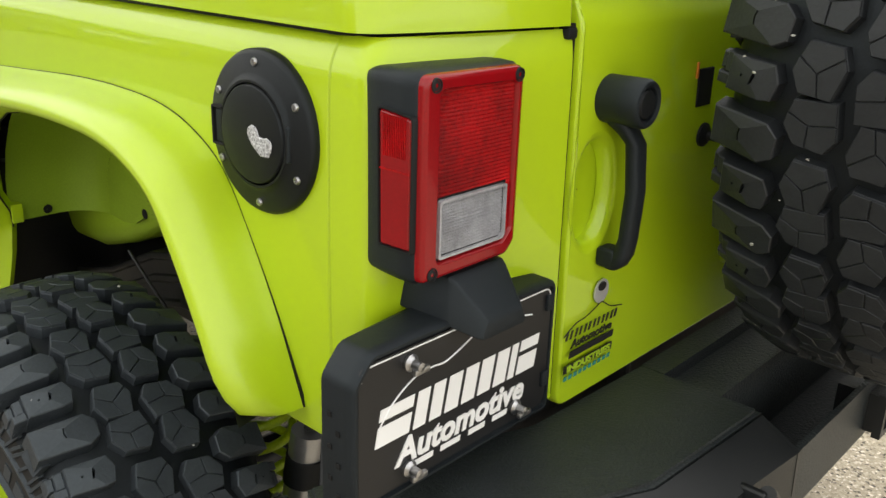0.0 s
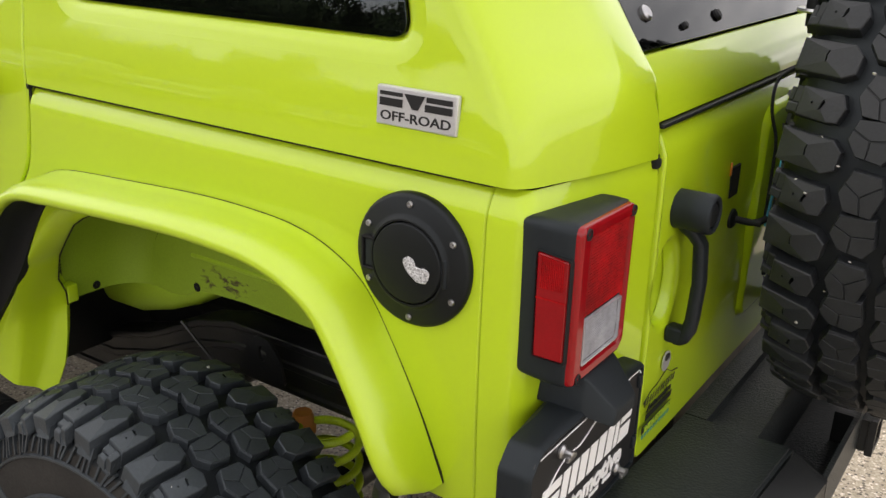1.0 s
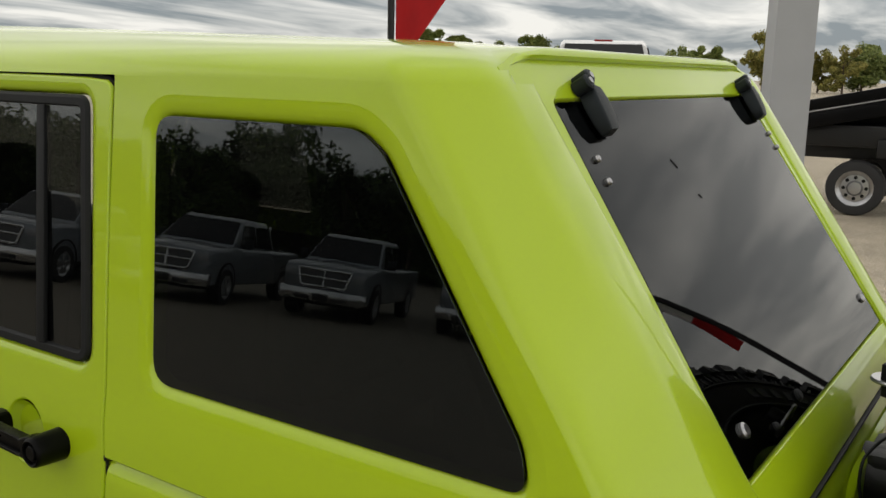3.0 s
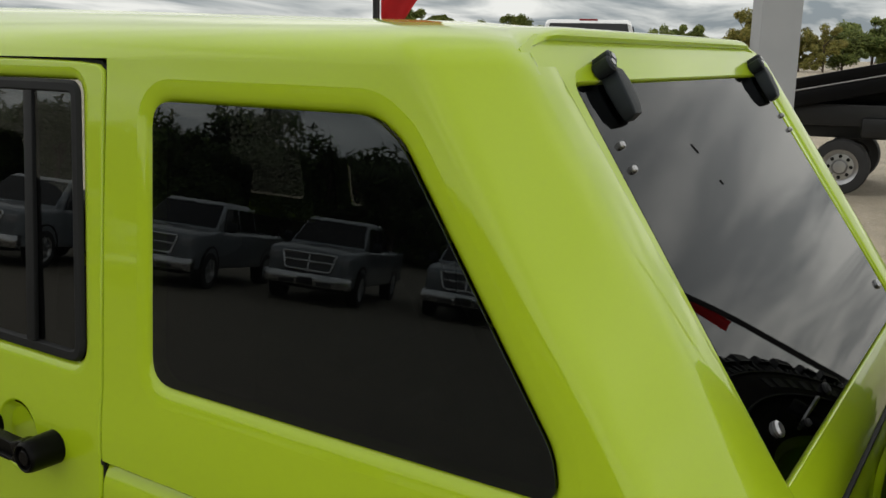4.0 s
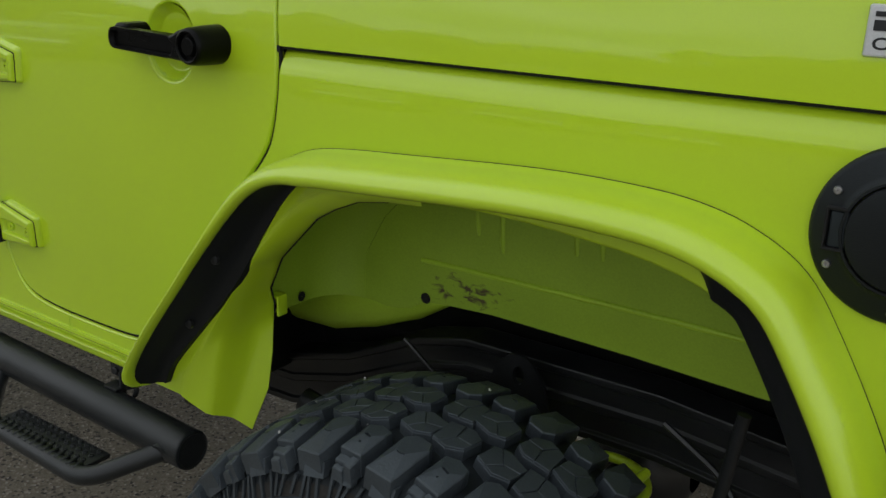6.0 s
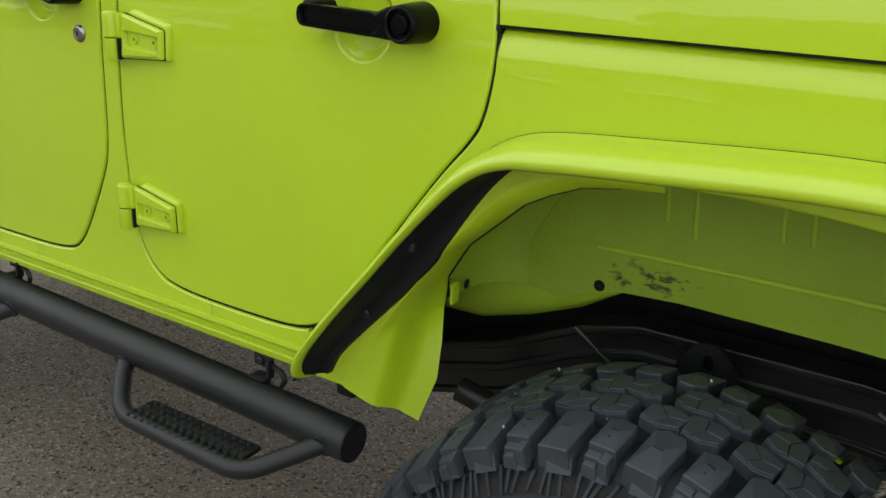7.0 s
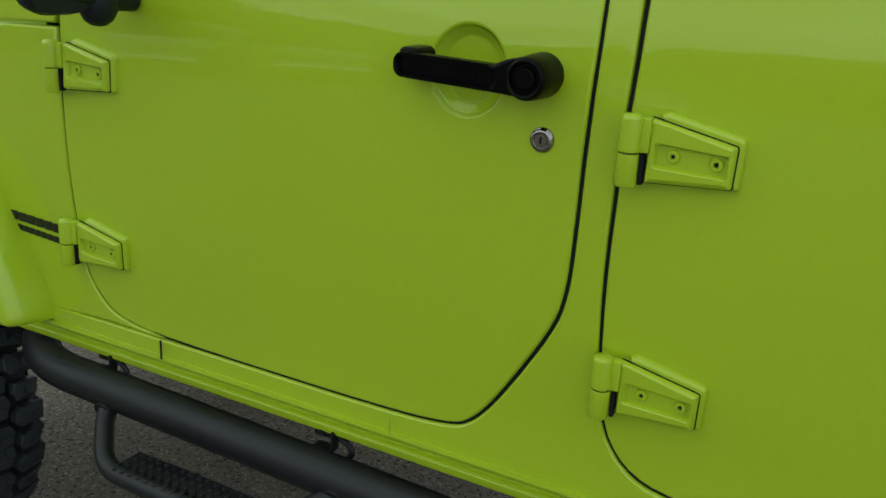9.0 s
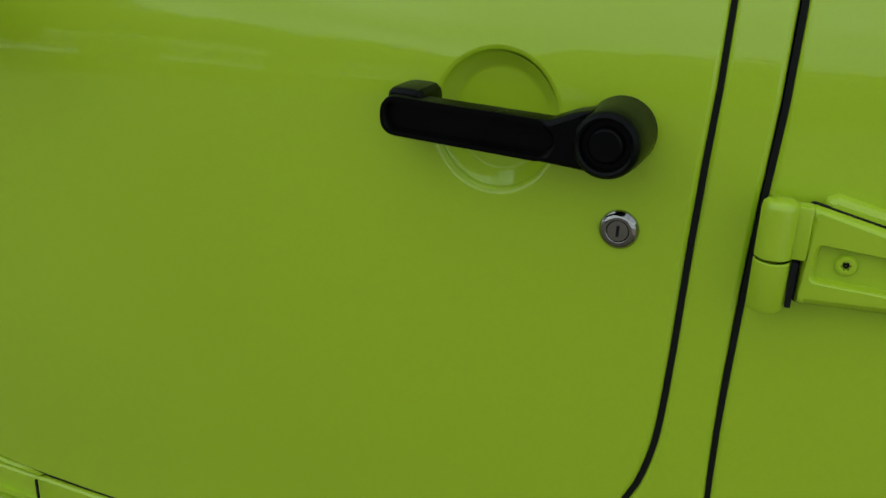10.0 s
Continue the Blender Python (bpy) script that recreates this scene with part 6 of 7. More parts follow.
rings = [[Vector((x, YC + u, 0.808 + v)) for u, v in ol] for x, ol in ((0.2, outer), (0.262, outer), (0.263, [(u * 1.15, v * 1.15) for u, v in outer]), (0.276, [(u * 1.15, v * 1.15) for u, v in outer]), (0.276, inner), (0.21, inner))]
loft(bm, rings, True, False)
part("tow_receiver", done(bm, 30), POWDER, bumper)

# frame rails, axle, springs, dampers
for flip in (False, True):
    def Q(x, y, z):
        return Vector((x, 2 * YC - y if flip else y, z))
    bm = bmesh.new()
    line = [(-3.9, 0.72), (-1.7, 0.66), (-1.36, 0.67), (-1.20, 0.715), (-1.03, 0.795), (-0.92, 0.822), (-0.55, 0.825), (-0.30, 0.80), (0.0, 0.78)]
    rings = []
    for x, z in line:
        rings.append([Q(x, 0.345, z - 0.005 + v) + Vector((0, (-u if flip else u), 0)) for u, v in fillet([(-0.036, -0.065, 0.004), (0.04, -0.065, 0.012), (0.04, 0.055, 0.012), (-0.036, 0.055, 0.004), (-0.036, 0.040, 0.003), (-0.029, 0.036, 0.002), (-0.029, 0.006, 0.002), (-0.033, 0.002, 0.002), (-0.033, -0.010, 0.002), (-0.029, -0.014, 0.002), (-0.029, -0.048, 0.002), (-0.036, -0.052, 0.003)], 3)])
    loft(bm, rings, True, True)
    rail = part("frame_rail", done(bm, 40), BLACK_FRAME, jeep)
    bm = bmesh.new()
    bo = fillet([(-0.855, 0.80, 0.01), (-0.72, 0.80, 0.01), (-0.735, 0.86, 0.02), (-0.765, 0.895, 0.028), (-0.80, 0.895, 0.028), (-0.83, 0.86, 0.02)], 4)
    slot = [(-0.782 + 0.010 * math.cos(a), 0.858 + 0.017 * math.sin(a)) for a in [2 * math.pi * j / 20 for j in range(20)]]
    bm = panel(bo, [slot], lambda u, v, d: Q(u, 0.262 + d, v), ((0, 0.006), (0.0005, 0.0)), ((0, 0.006), (0.0005, 0)), ())
    part("damper_bracket", bm, BLACK_FRAME, rail)
    bm = bmesh.new()
    pts = []
    for j in range(150):
        a = 2 * math.pi * 6.0 * j / 149
        pts.append(Q(-0.60 + 0.062 * math.cos(a), 0.25 + 0.062 * math.sin(a), 0.50 + 0.27 * j / 149))
    tube(bm, pts, 0.0085, 8)
    part("coil_spring", done(bm, 60), YELLOW, rail, "lime-green coil spring")
    bm = bmesh.new()
    lathe(bm, [(0.0005, 0.026), (0.019, 0.024), (0.022, 0.012), (0.022, 0.0), (0.026, -0.005), (0.026, -0.02), (0.010, -0.022)], Q(-0.668, 0.255, 0.745), "z", 18)
    part("bump_stop", done(bm, 40), ORANGE, rail)
    bm = bmesh.new()
    tube(bm, [Q(-0.46, 0.20, 0.40), Q(-0.44, 0.215, 0.60), Q(-0.425, 0.225, 0.72)], 0.029, 20)
    damper = part("damper", done(bm, 50), ALLOY, rail, "silver damper with black collar")
    bm = bmesh.new()
    tube(bm, [Q(-0.4365, 0.2172, 0.625), Q(-0.430, 0.2213, 0.675)], 0.0325, 20)
    tube(bm, [Q(-0.424, 0.2255, 0.725), Q(-0.40, 0.24, 0.92)], 0.010, 12)
    part("damper_collar", done(bm, 50), BLACK_TRIM, damper)
    bm = bmesh.new()
    tube(bm, curved([Q(-1.22, 0.20, 0.70), Q(-0.95, 0.24, 0.62), Q(-0.78, 0.25, 0.52), Q(-0.745, 0.26, 0.463)], 0.08), 0.024, 12)
    part("control_arm", done(bm, 50), BLACK_FRAME, rail)
    bm = bmesh.new()
    tube(bm, curved([Q(-1.02, 0.258, 0.862), Q(-0.93, 0.258, 0.80), Q(-0.84, 0.25, 0.76), Q(-0.80, 0.22, 0.60)], 0.04), 0.0035, 6)
    part("brake_line", done(bm, 60), BLACK_FRAME, rail)
    bm = bmesh.new()
    tube(bm, curved([Q(-0.52, 0.255, 0.86), Q(-0.40, 0.24, 0.80), Q(-0.33, 0.17, 0.66), Q(-0.345, 0.14, 0.48)], 0.05), 0.005, 6)
    part("brake_line", done(bm, 60), BLACK_FRAME, rail)
bm = bmesh.new()
tube(bm, [(-0.745, 0.06, 0.463), (-0.745, 0.5, 0.463), (-0.745, 1.12, 0.463), (-0.745, 1.56, 0.463)], 0.04, 20)
lathe(bm, [(0.05, -0.12), (0.12, -0.08), (0.145, 0.0), (0.12, 0.08), (0.05, 0.12)], (-0.745, 0.81, 0.463), "x", 24)
part("rear_axle", done(bm, 50), BLACK_FRAME, jeep)
bm = bmesh.new()
tube(bm, [(-3.69, 0.06, 0.463), (-3.69, 1.56, 0.463)], 0.04, 20)
part("front_axle", done(bm, 50), BLACK_FRAME, jeep)
# the two thin lengthwise panels are added to hide the bright ground beyond
for name, c, s in (("load_floor", (-0.62, YC, 0.955), (1.16, 0.96, 0.03)), ("bulkhead", (-1.385, YC, 0.84), (0.04, 1.50, 0.30)), ("rear_crossmember", (-0.05, YC, 0.86), (0.05, 1.42, 0.12)),
                   ("floor_beam", (-0.60, 0.47, 0.86), (1.20, 0.02, 0.20)), ("floor_beam", (-0.60, 2 * YC - 0.47, 0.86), (1.20, 0.02, 0.20))):
    bm = bmesh.new()
    box(bm, c, s, 0.005)
    part(name, bm, BLACK_FRAME, jeep)

# fuel tank and skid plate under the floor
bm = bmesh.new()
box(bm, (-1.52, YC, 0.705), (0.98, 0.76, 0.20), 0.05, 3)
part("fuel_tank", done(bm), BLACK_FRAME, jeep)
bm = bmesh.new()
box(bm, (-0.30, YC, 0.62), (0.34, 0.80, 0.20), 0.06, 3)
part("muffler", done(bm), BLACK_FRAME, jeep)

# lime floor pan seen behind the wing
for flip in (False, True):
    bm = bmesh.new()
    rings = []
    for x, k in ((-1.36, 1.95), (-1.25, 1.9), (-1.14, 1.5), (-1.04, 1.0), (-0.96, 0.4)):
        rings.append([Vector((x, (2 * YC - 0.40 - u if flip else 0.40 + u), 0.955 + v * k)) for u, v in fillet([(-0.10, -0.085, 0.05), (0.12, -0.085, 0.05), (0.12, 0.01, 0.01), (-0.10, 0.01, 0.01)], 5)])
    loft(bm, rings, True, True)
    part("floor_pan", done(bm, 50), LIME_FLAT, jeep)

# openings and scuffs of the inner wing
for x, z, r in ((-0.993, 0.9395, 0.0105),):
    bm = bmesh.new()
    lathe(bm, [(r, -0.001), (0.0004, -0.0012)], (x, 0.285, z), "y", 18)
    part("wing_hole", bm, BLACK_GAP, wheel_house)
for y, z, rx, r in ((0.188, 0.9205, 0.0, 0.0095), (0.128, 0.9215, 0.0, 0.0080)):
    bm = bmesh.new()
    lathe(bm, [(r, 0.0055), (0.0004, 0.0060)], (-1.2120, y, z), "x", 18)
    part("wing_hole", bm, BLACK_GAP, wheel_house)
bm = bmesh.new()
tube(bm, [(-1.003, 0.287, 1.010), (-0.97, 0.2858, 1.011), (-0.6, 0.2858, 1.014), (-0.3, 0.287, 1.012)], 0.0055, 8)
for x, z0, z1 in ((-0.887, 1.080, 1.15), (-0.838, 1.058, 1.16), (-0.703, 1.082, 1.16), (-0.658, 1.083, 1.16), (-0.50, 1.08, 1.15)):
    tube(bm, [(x + 0.002, 0.289, z0), (x, 0.286, z0 + 0.02), (x - 0.003, 0.287, z1)], 0.005, 8)
part("pressed_rib", done(bm, 60), LIME_FLAT, wheel_house)
# bolts of the flare liner
for x, y, z in ((-1.167, -0.046, 1.063), (-1.275, -0.018, 0.916)):
    bm = bmesh.new()
    lathe(bm, [(0.009, 0.004), (0.0085, -0.002), (0.005, -0.004), (0.0005, -0.004)], (x, y, z), "y", 14)
    part("liner_bolt", done(bm, 40), BLACK_FRAME, flare)

# rear glass hardware
GN = Vector((1, 0, 0.68)).normalized()


def on_glass(y, z, off=0.0):
    return Vector((-0.0455 - 0.68 * (z - 1.53), y, z)) + GN * off


GT = Matrix((Vector((0, 1, 0)), Vector((-0.68, 0, 1)).normalized(), GN)).transposed().to_4x4()
for y in (0.432, 2 * YC - 0.345):
    bm = bmesh.new()
    rings = []
    for v, w, t0, t1 in ((0.062, 0.020, -0.004, 0.030), (0.052, 0.032, -0.004, 0.036), (0.020, 0.043, -0.004, 0.036), (-0.030, 0.040, -0.004, 0.032), (-0.052, 0.030, -0.004, 0.026), (-0.057, 0.024, -0.003, 0.012)):
        rings.append([on_glass(y, 2.004) + GT @ Vector((u * 0.62, v * 0.68, t * 0.66)) for u, t in fillet([(-w, t0, 0.004), (w, t0, 0.004), (w * 0.72, t1, 0.008), (-w * 0.72, t1, 0.008)], 3)])
    loft(bm, rings, True, True)
    clamp = part("glass_hinge", done(bm, 40), BLACK_PLASTIC, back_window, "black hinge bracket on the glass")
    bm = bmesh.new()
    for du, dv in ((-0.026, 0.062), (-0.010, 0.075)):
        c = on_glass(y, 2.004) + GT @ Vector((du * 0.74, dv * 0.74, 0.018))
        tube(bm, [c - GN * 0.02, c + GN * 0.006, c + GN * 0.009], lambda i: (0.013, 0.013, 0.010)[i], 14)
    part("hinge_boss", done(bm, 40), BLACK_PLASTIC, clamp)
    bm = bmesh.new()
    for du, dv in ((-0.026, 0.062), (-0.010, 0.075)):
        c = on_glass(y, 2.004) + GT @ Vector((du * 0.74, dv * 0.74, 0.026))
        tube(bm, [c, c + GN * 0.003], 0.0055, 10)
    part("hinge_bolt", done(bm, 40), STEEL, clamp)
for y, z, r, m in ((0.362, 1.944, 0.0062, STEEL), (0.358, 1.912, 0.0062, STEEL), (1.300, 1.942, 0.0055, STEEL), (1.300, 1.912, 0.0055, STEEL), (0.359, 1.577, 0.012, STEEL), (1.275, 1.590, 0.011, STEEL), (0.47, 1.552, 0.006, BLACK_TRIM), (0.62, 1.557, 0.010, BLACK_TRIM)):
    bm = bmesh.new()
    c = on_glass(y, z, -0.006)
    tube(bm, [c, c + GN * 0.004, c + GN * 0.007], lambda i: (r, r, r * 0.7)[i], 18)
    part("glass_screw", done(bm, 30), m, back_window)
# small curved black marks on the glass
for y, z, l in ((0.647, 1.919, 0.015), (0.683, 1.862, 0.007)):
    bm = bmesh.new()
    tube(bm, [on_glass(y + l * (0.25 * k + 0.12 * math.sin(k * 1.6)), z - l * 0.5 * k, -0.0052) for k in (-1, -0.5, 0, 0.5, 1)], 0.0010, 6)
    part("glass_mark", done(bm), BLACK_TRIM, back_window)
# spare wheel carrier with its cables
bm = bmesh.new()
box(bm, (0.060, 0.88, 1.28), (0.09, 0.14, 0.26), 0.02, 2)
tube(bm, [(0.01, 0.86, 1.35), (0.22, 0.86, 1.36)], 0.06, 28)
carrier = part("spare_carrier", done(bm, 40), BLACK_FRAME, jeep)
bm = bmesh.new()
lathe(bm, [(0.0005, 0.0), (0.034, 0.0), (0.036, 0.003), (0.034, 0.007), (0.0005, 0.007)], (0.050, 0.785, 1.556), "z", 28)
part("lamp_plate", done(bm, 40), ALLOY, carrier, "round pale mounting plate")
bm = bmesh.new()
lathe(bm, [(0.011, -0.028), (0.011, 0.0), (0.0135, 0.001), (0.0135, 0.026), (0.011, 0.029), (0.0005, 0.029)], (0.046, 0.770, 1.562), "z", 16)
part("mount_bolt", done(bm, 40), BLACK_TRIM, carrier)
bm = bmesh.new()
box(bm, (0.075, 0.82, 1.475), (0.03, 0.03, 0.15), 0.006)
part("lamp_arm", done(bm), BLACK_FRAME, carrier)
for pts, r, m in (([(0.07, 0.80, 1.47), (0.05, 0.70, 1.475), (0.035, 0.645, 1.46), (0.035, 0.64, 1.41), (0.05, 0.65, 1.36), (0.05, 0.65, 1.22)], 0.0035, BLACK_TRIM),
                  ([(0.07, 0.60, 1.40), (0.085, 0.585, 1.33), (0.075, 0.60, 1.27), (0.065, 0.63, 1.20), (0.06, 0.66, 1.12)], 0.0045, BLACK_TRIM),
                  ([(0.07, 0.61, 1.385), (0.078, 0.59, 1.34), (0.07, 0.60, 1.29), (0.06, 0.62, 1.22)], 0.003, CABLE_BLUE),
                  ([(0.075, 0.61, 1.37), (0.09, 0.59, 1.325), (0.082, 0.60, 1.28), (0.07, 0.63, 1.21)], 0.003, CABLE_RED),
                  ([(0.085, 0.595, 1.31), (0.08, 0.60, 1.275)], 0.008, CABLE_RED),
                  ([(0.013, 0.585, 1.232), (0.05, 0.60, 1.225), (0.075, 0.63, 1.245)], 0.007, BLACK_TRIM)):
    bm = bmesh.new()
    tube(bm, curved(pts, 0.03, 5) if len(pts) > 2 else pts, r * 0.8, 10)
    part("cable", done(bm, 60), m, carrier)
bm = bmesh.new()
box(bm, (0.0128, 0.546, 1.325), (0.003, 0.004, 0.022), 0.001)
part("amber_mark", bm, AMBER, tailgate)

# division bar and rubber of the rear door window
bm = bmesh.new()
m = Matrix.Rotation(-math.atan(0.13), 4, "X") @ Matrix.Rotation(radians(-5.2), 4, "Y")
box(bm, (-1.286, flat_side(0, 1.778, 0.010).y, 1.778), (0.024, 0.010, 0.435), 0.003, 2, m)
part("division_bar", done(bm), BLACK_TRIM, rear_door)
for op, dd, pr in ((rear_glass_open, rear_door, 0.026), (front_glass_open, front_door, 0.026)):
    inner = offset(op if area2(op) > 0 else op[::-1], 0.020)
    bm = panel(offset(op if area2(op) > 0 else op[::-1], -0.001), [inner], lambda u, v, d: flat_side(u, v, 0.0065 + d), ((0, 0.008), (0.003, 0.001), (0.005, 0.0)), ((0, 0.008), (0.002, 0.001), (0.004, 0.0)), ())
    part("window_rubber", bm, BLACK_TRIM, dd)

# front end: bonnet, grille block, front flares, windscreen, mirrors
bm = bmesh.new()
rings = []
for x, hw, zt in ((-2.98, 0.70, 1.455), (-3.4, 0.66, 1.445), (-3.9, 0.60, 1.42), (-4.25, 0.56, 1.39), (-4.30, 0.55, 1.33)):
    rings.append([Vector((x, YC + u, v)) for u, v in fillet([(-hw, 0.95, 0.01), (-hw, zt, 0.08), (0, zt + 0.02, 0.3), (hw, zt, 0.08), (hw, 0.95, 0.01)], 5)])
loft(bm, rings, True, True)
bonnet = part("bonnet", done(bm, 40), LIME, jeep)
bm = bmesh.new()
for k in range(7):
    box(bm, (-4.305, YC - 0.24 + 0.08 * k, 1.18), (0.02, 0.045, 0.24), 0.008)
part("grille_slot", bm, BLACK_GAP, bonnet)
for s in (-1, 1):
    bm = bmesh.new()
    lathe(bm, [(0.09, 0.0), (0.09, -0.02), (0.08, -0.03), (0.0005, -0.035)], (-4.30, YC + s * 0.42, 1.20), "x", 28)
    part("headlamp", done(bm, 40), CLEAR_LENS, bonnet)
FF = spline([(-3.022, 0.800), (-3.035, 0.85), (-3.09, 0.975), (-3.20, 1.15), (-3.30, 1.235), (-3.42, 1.275), (-3.70, 1.285), (-4.0, 1.27), (-4.15, 1.21), (-4.25, 1.10)], 5)[::-1]
FFP = [(0.0, 0.16), (0.0, -0.003), (-0.003, -0.05), (-0.012, -0.075), (-0.026, -0.085), (-0.042, -0.082), (-0.052, -0.07), (-0.05, -0.06), (-0.045, 0.1)]
f_flare = sweep_flare([(x, z) for x, z in FF[::-1]], [(-a, b) for a, b in FFP], "front_flare", LIME, jeep)
mirrored(f_flare, jeep)
bm = bmesh.new()
box(bm, (-4.40, YC, 0.85), (0.16, 1.6, 0.18), 0.03)
part("front_bumper", done(bm), POWDER, jeep)
bm = bmesh.new()
rings = []
for y in (0.13, 2 * YC - 0.13):
    rings.append([Vector((-3.0, y, 1.455)), Vector((-2.72, y + (0.03 if y < 1 else -0.03), 2.07)), Vector((-2.70, y + (0.03 if y < 1 else -0.03), 2.07)), Vector((-2.98, y, 1.455))])
loft(bm, rings, True, True)
ws = part("windscreen", done(bm, 30), CLEAR_GLASS, jeep)
ws.visible_shadow = False
for flip in (False, True):
    bm = bmesh.new()
    ym = (2 * YC + 0.148) if flip else -0.148
    rings = []
    for x, h, w in ((-2.770, 0.070, 0.045), (-2.762, 0.084, 0.058), (-2.735, 0.088, 0.064), (-2.722, 0.085, 0.061)):
        rings.append([Vector((x, ym + u, 1.508 + v)) for u, v in fillet([(-w, -h, 0.045), (w, -h, 0.045), (w, h, 0.035), (-w, h, 0.035)], 6)])
    loft(bm, rings, True, True)
    mirror = part("door_mirror", done(bm, 40), BLACK_PLASTIC, right_front if flip else front_door, "black door mirror")
    bm = bmesh.new()
    ya = (2 * YC - 0.0) if flip else 0.0
    lathe(bm, [(0.0005, -0.024), (0.012, -0.022), (0.023, -0.014), (0.030, 0.0), (0.032, 0.015), (0.031, 0.03), (0.020, 0.045), (0.0005, 0.047)], (-2.739, ya + (0.07 if flip else -0.07), 1.423), "z", 24)
    tube(bm, [(-2.739, ya, 1.44), (-2.735, (ya + ym) / 2, 1.445), (-2.73, ym, 1.465)], 0.020, 12)
    part("mirror_arm", done(bm, 50), BLACK_PLASTIC, mirror)
bars("model_lettering", lambda u, v, d: Vector((u, ysurf(v) - 0.0008 + d, v)), [rect(-3.140 + 0.0250 * k, 0.996 - 0.0012 * k, -3.140 + 0.0250 * k + 0.0215, 1.014 - 0.0012 * k) for k in range(8)], BLACK_INK, cowl)
bars("model_lettering", lambda u, v, d: Vector((u, ysurf(v) - 0.0008 + d, v)), [rect(-3.118 + 0.0175 * k, 0.975 - 0.0010 * k, -3.118 + 0.0175 * k + 0.0145, 0.987 - 0.0010 * k) for k in range(9)], BLACK_INK, cowl)

# cabin interior
bm = bmesh.new()
box(bm, (-1.62, YC, 0.985), (2.56, 0.90, 0.03), 0)
box(bm, (-1.65, YC, 2.06), (2.0, 1.16, 0.02), 0)
box(bm, (-0.10, YC, 1.20), (0.03, 1.30, 0.48), 0)
cabin = part("cabin_lining", bm, SEAT, jeep)
for y in (0.44, 2 * YC - 0.44):
    for x in (-1.45, -2.25):
        bm = bmesh.new()
        box(bm, (x - 0.25, y, 1.18), (0.5, 0.50, 0.16), 0.05, 3)
        box(bm, (x + 0.06, y, 1.45 if x < -2 else 1.42), (0.14, 0.48, 0.52 if x < -2 else 0.46), 0.06, 3, Matrix.Rotation(radians(12), 4, "Y"))
        seat = part("seat", done(bm), SEAT, jeep)
        bm = bmesh.new()
        low = 0.10 if x < -2 else 0.16
        box(bm, (x + 0.14, y, 1.87 - low), (0.10, 0.24, 0.17), 0.05, 3)
        tube(bm, [(x + 0.12, y - 0.06, 1.75 - low), (x + 0.13, y - 0.06, 1.85 - low)], 0.006, 8)
        tube(bm, [(x + 0.12, y + 0.06, 1.75 - low), (x + 0.13, y + 0.06, 1.85 - low)], 0.006, 8)
        part("headrest", done(bm), SEAT, seat)
bm = bmesh.new()
for y in (0.22, 2 * YC - 0.22):
    tube(bm, curved([(-2.6, y, 1.95), (-1.9, y, 2.05), (-0.75, y, 2.04), (-0.45, y - 0.0, 1.55), (-0.40, y, 1.10)], 0.12), 0.032, 12)
part("roll_bar", done(bm, 50), SEAT, jeep)
bm = bmesh.new()
box(bm, (-2.85, YC, 1.42), (0.30, 1.34, 0.20), 0.06, 3)
tube(bm, [(-2.64 + 0.03 * math.cos(a), 0.44 + 0.18 * math.sin(a), 1.48 + 0.17 * math.cos(a)) for a in [2 * math.pi * j / 28 for j in range(29)]], 0.014, 8)
part("dashboard", done(bm), SEAT, jeep)

# raised stamping of the tailgate behind the spare wheel
bm = panel(fillet([(0.69, 1.00, 0.05), (1.20, 1.00, 0.05), (1.20, 1.405, 0.06), (0.69, 1.405, 0.06)], 6), (), lambda u, v, d: Vector((0.0215 + d, u, v)) - Vector((2 * d, 0, 0)), ((0, 0.012), (0.004, 0.008), (0.009, 0.002), (0.014, 0.0)), None, ())
part("gate_stamping", bm, LIME, tailgate)


# ---- the lot round the vehicle ----
SILVER_PAINT = material("silver_paint", (0.23, 0.25, 0.275), rough=0.35, metal=0.35, coat=0.8, vary=0.04, grain=0.03)
WHITE_PAINT = material("white_paint", (0.78, 0.78, 0.78), rough=0.35, coat=1.0, vary=0.03)
POST_PAINT = material("pale_post_paint", (0.36, 0.375, 0.395), rough=0.6, vary=0.06, scale=2, grain=0.04)
GLOSS_BLACK = material("gloss_black_paint", (0.012, 0.012, 0.014), rough=0.3, coat=1.0, vary=0.1)
DARK_GLASS = material("dark_car_glass", (0.008, 0.009, 0.011), rough=0.05, vary=0.0, spec=0.4)
PLAIN_TYRE = material("plain_tyre_rubber", (0.025, 0.025, 0.026), rough=0.75, vary=0.15)
RED_CLOTH = material("red_flag_cloth", (0.55, 0.03, 0.035), rough=0.85, vary=0.1, scale=4, grain=0.06)
WHITE_CLOTH = material("white_flag_cloth", (0.75, 0.75, 0.74), rough=0.85, vary=0.06, scale=4)
BARK = material("tree_bark", (0.10, 0.075, 0.055), rough=0.9, vary=0.25, scale=8, grain=0.2, bump=0.4, bump_scale=40)


def leaf_material(name, a, b):
    m = material(name, a, rough=0.7, vary=0.25, scale=0.9, grain=0.2, grain_scale=12)
    n, l = m.node_tree.nodes, m.node_tree.links
    g = n.new("ShaderNodeNewGeometry")
    mx = n.new("ShaderNodeMix")
    mx.data_type = "RGBA"
    mx.inputs["A"].default_value, mx.inputs["B"].default_value = (*a, 1), (*b, 1)
    l.new(g.outputs["Random Per Island"], mx.inputs["Factor"])
    l.new(mx.outputs["Result"], n["Principled BSDF"].inputs["Base Color"])
    return m


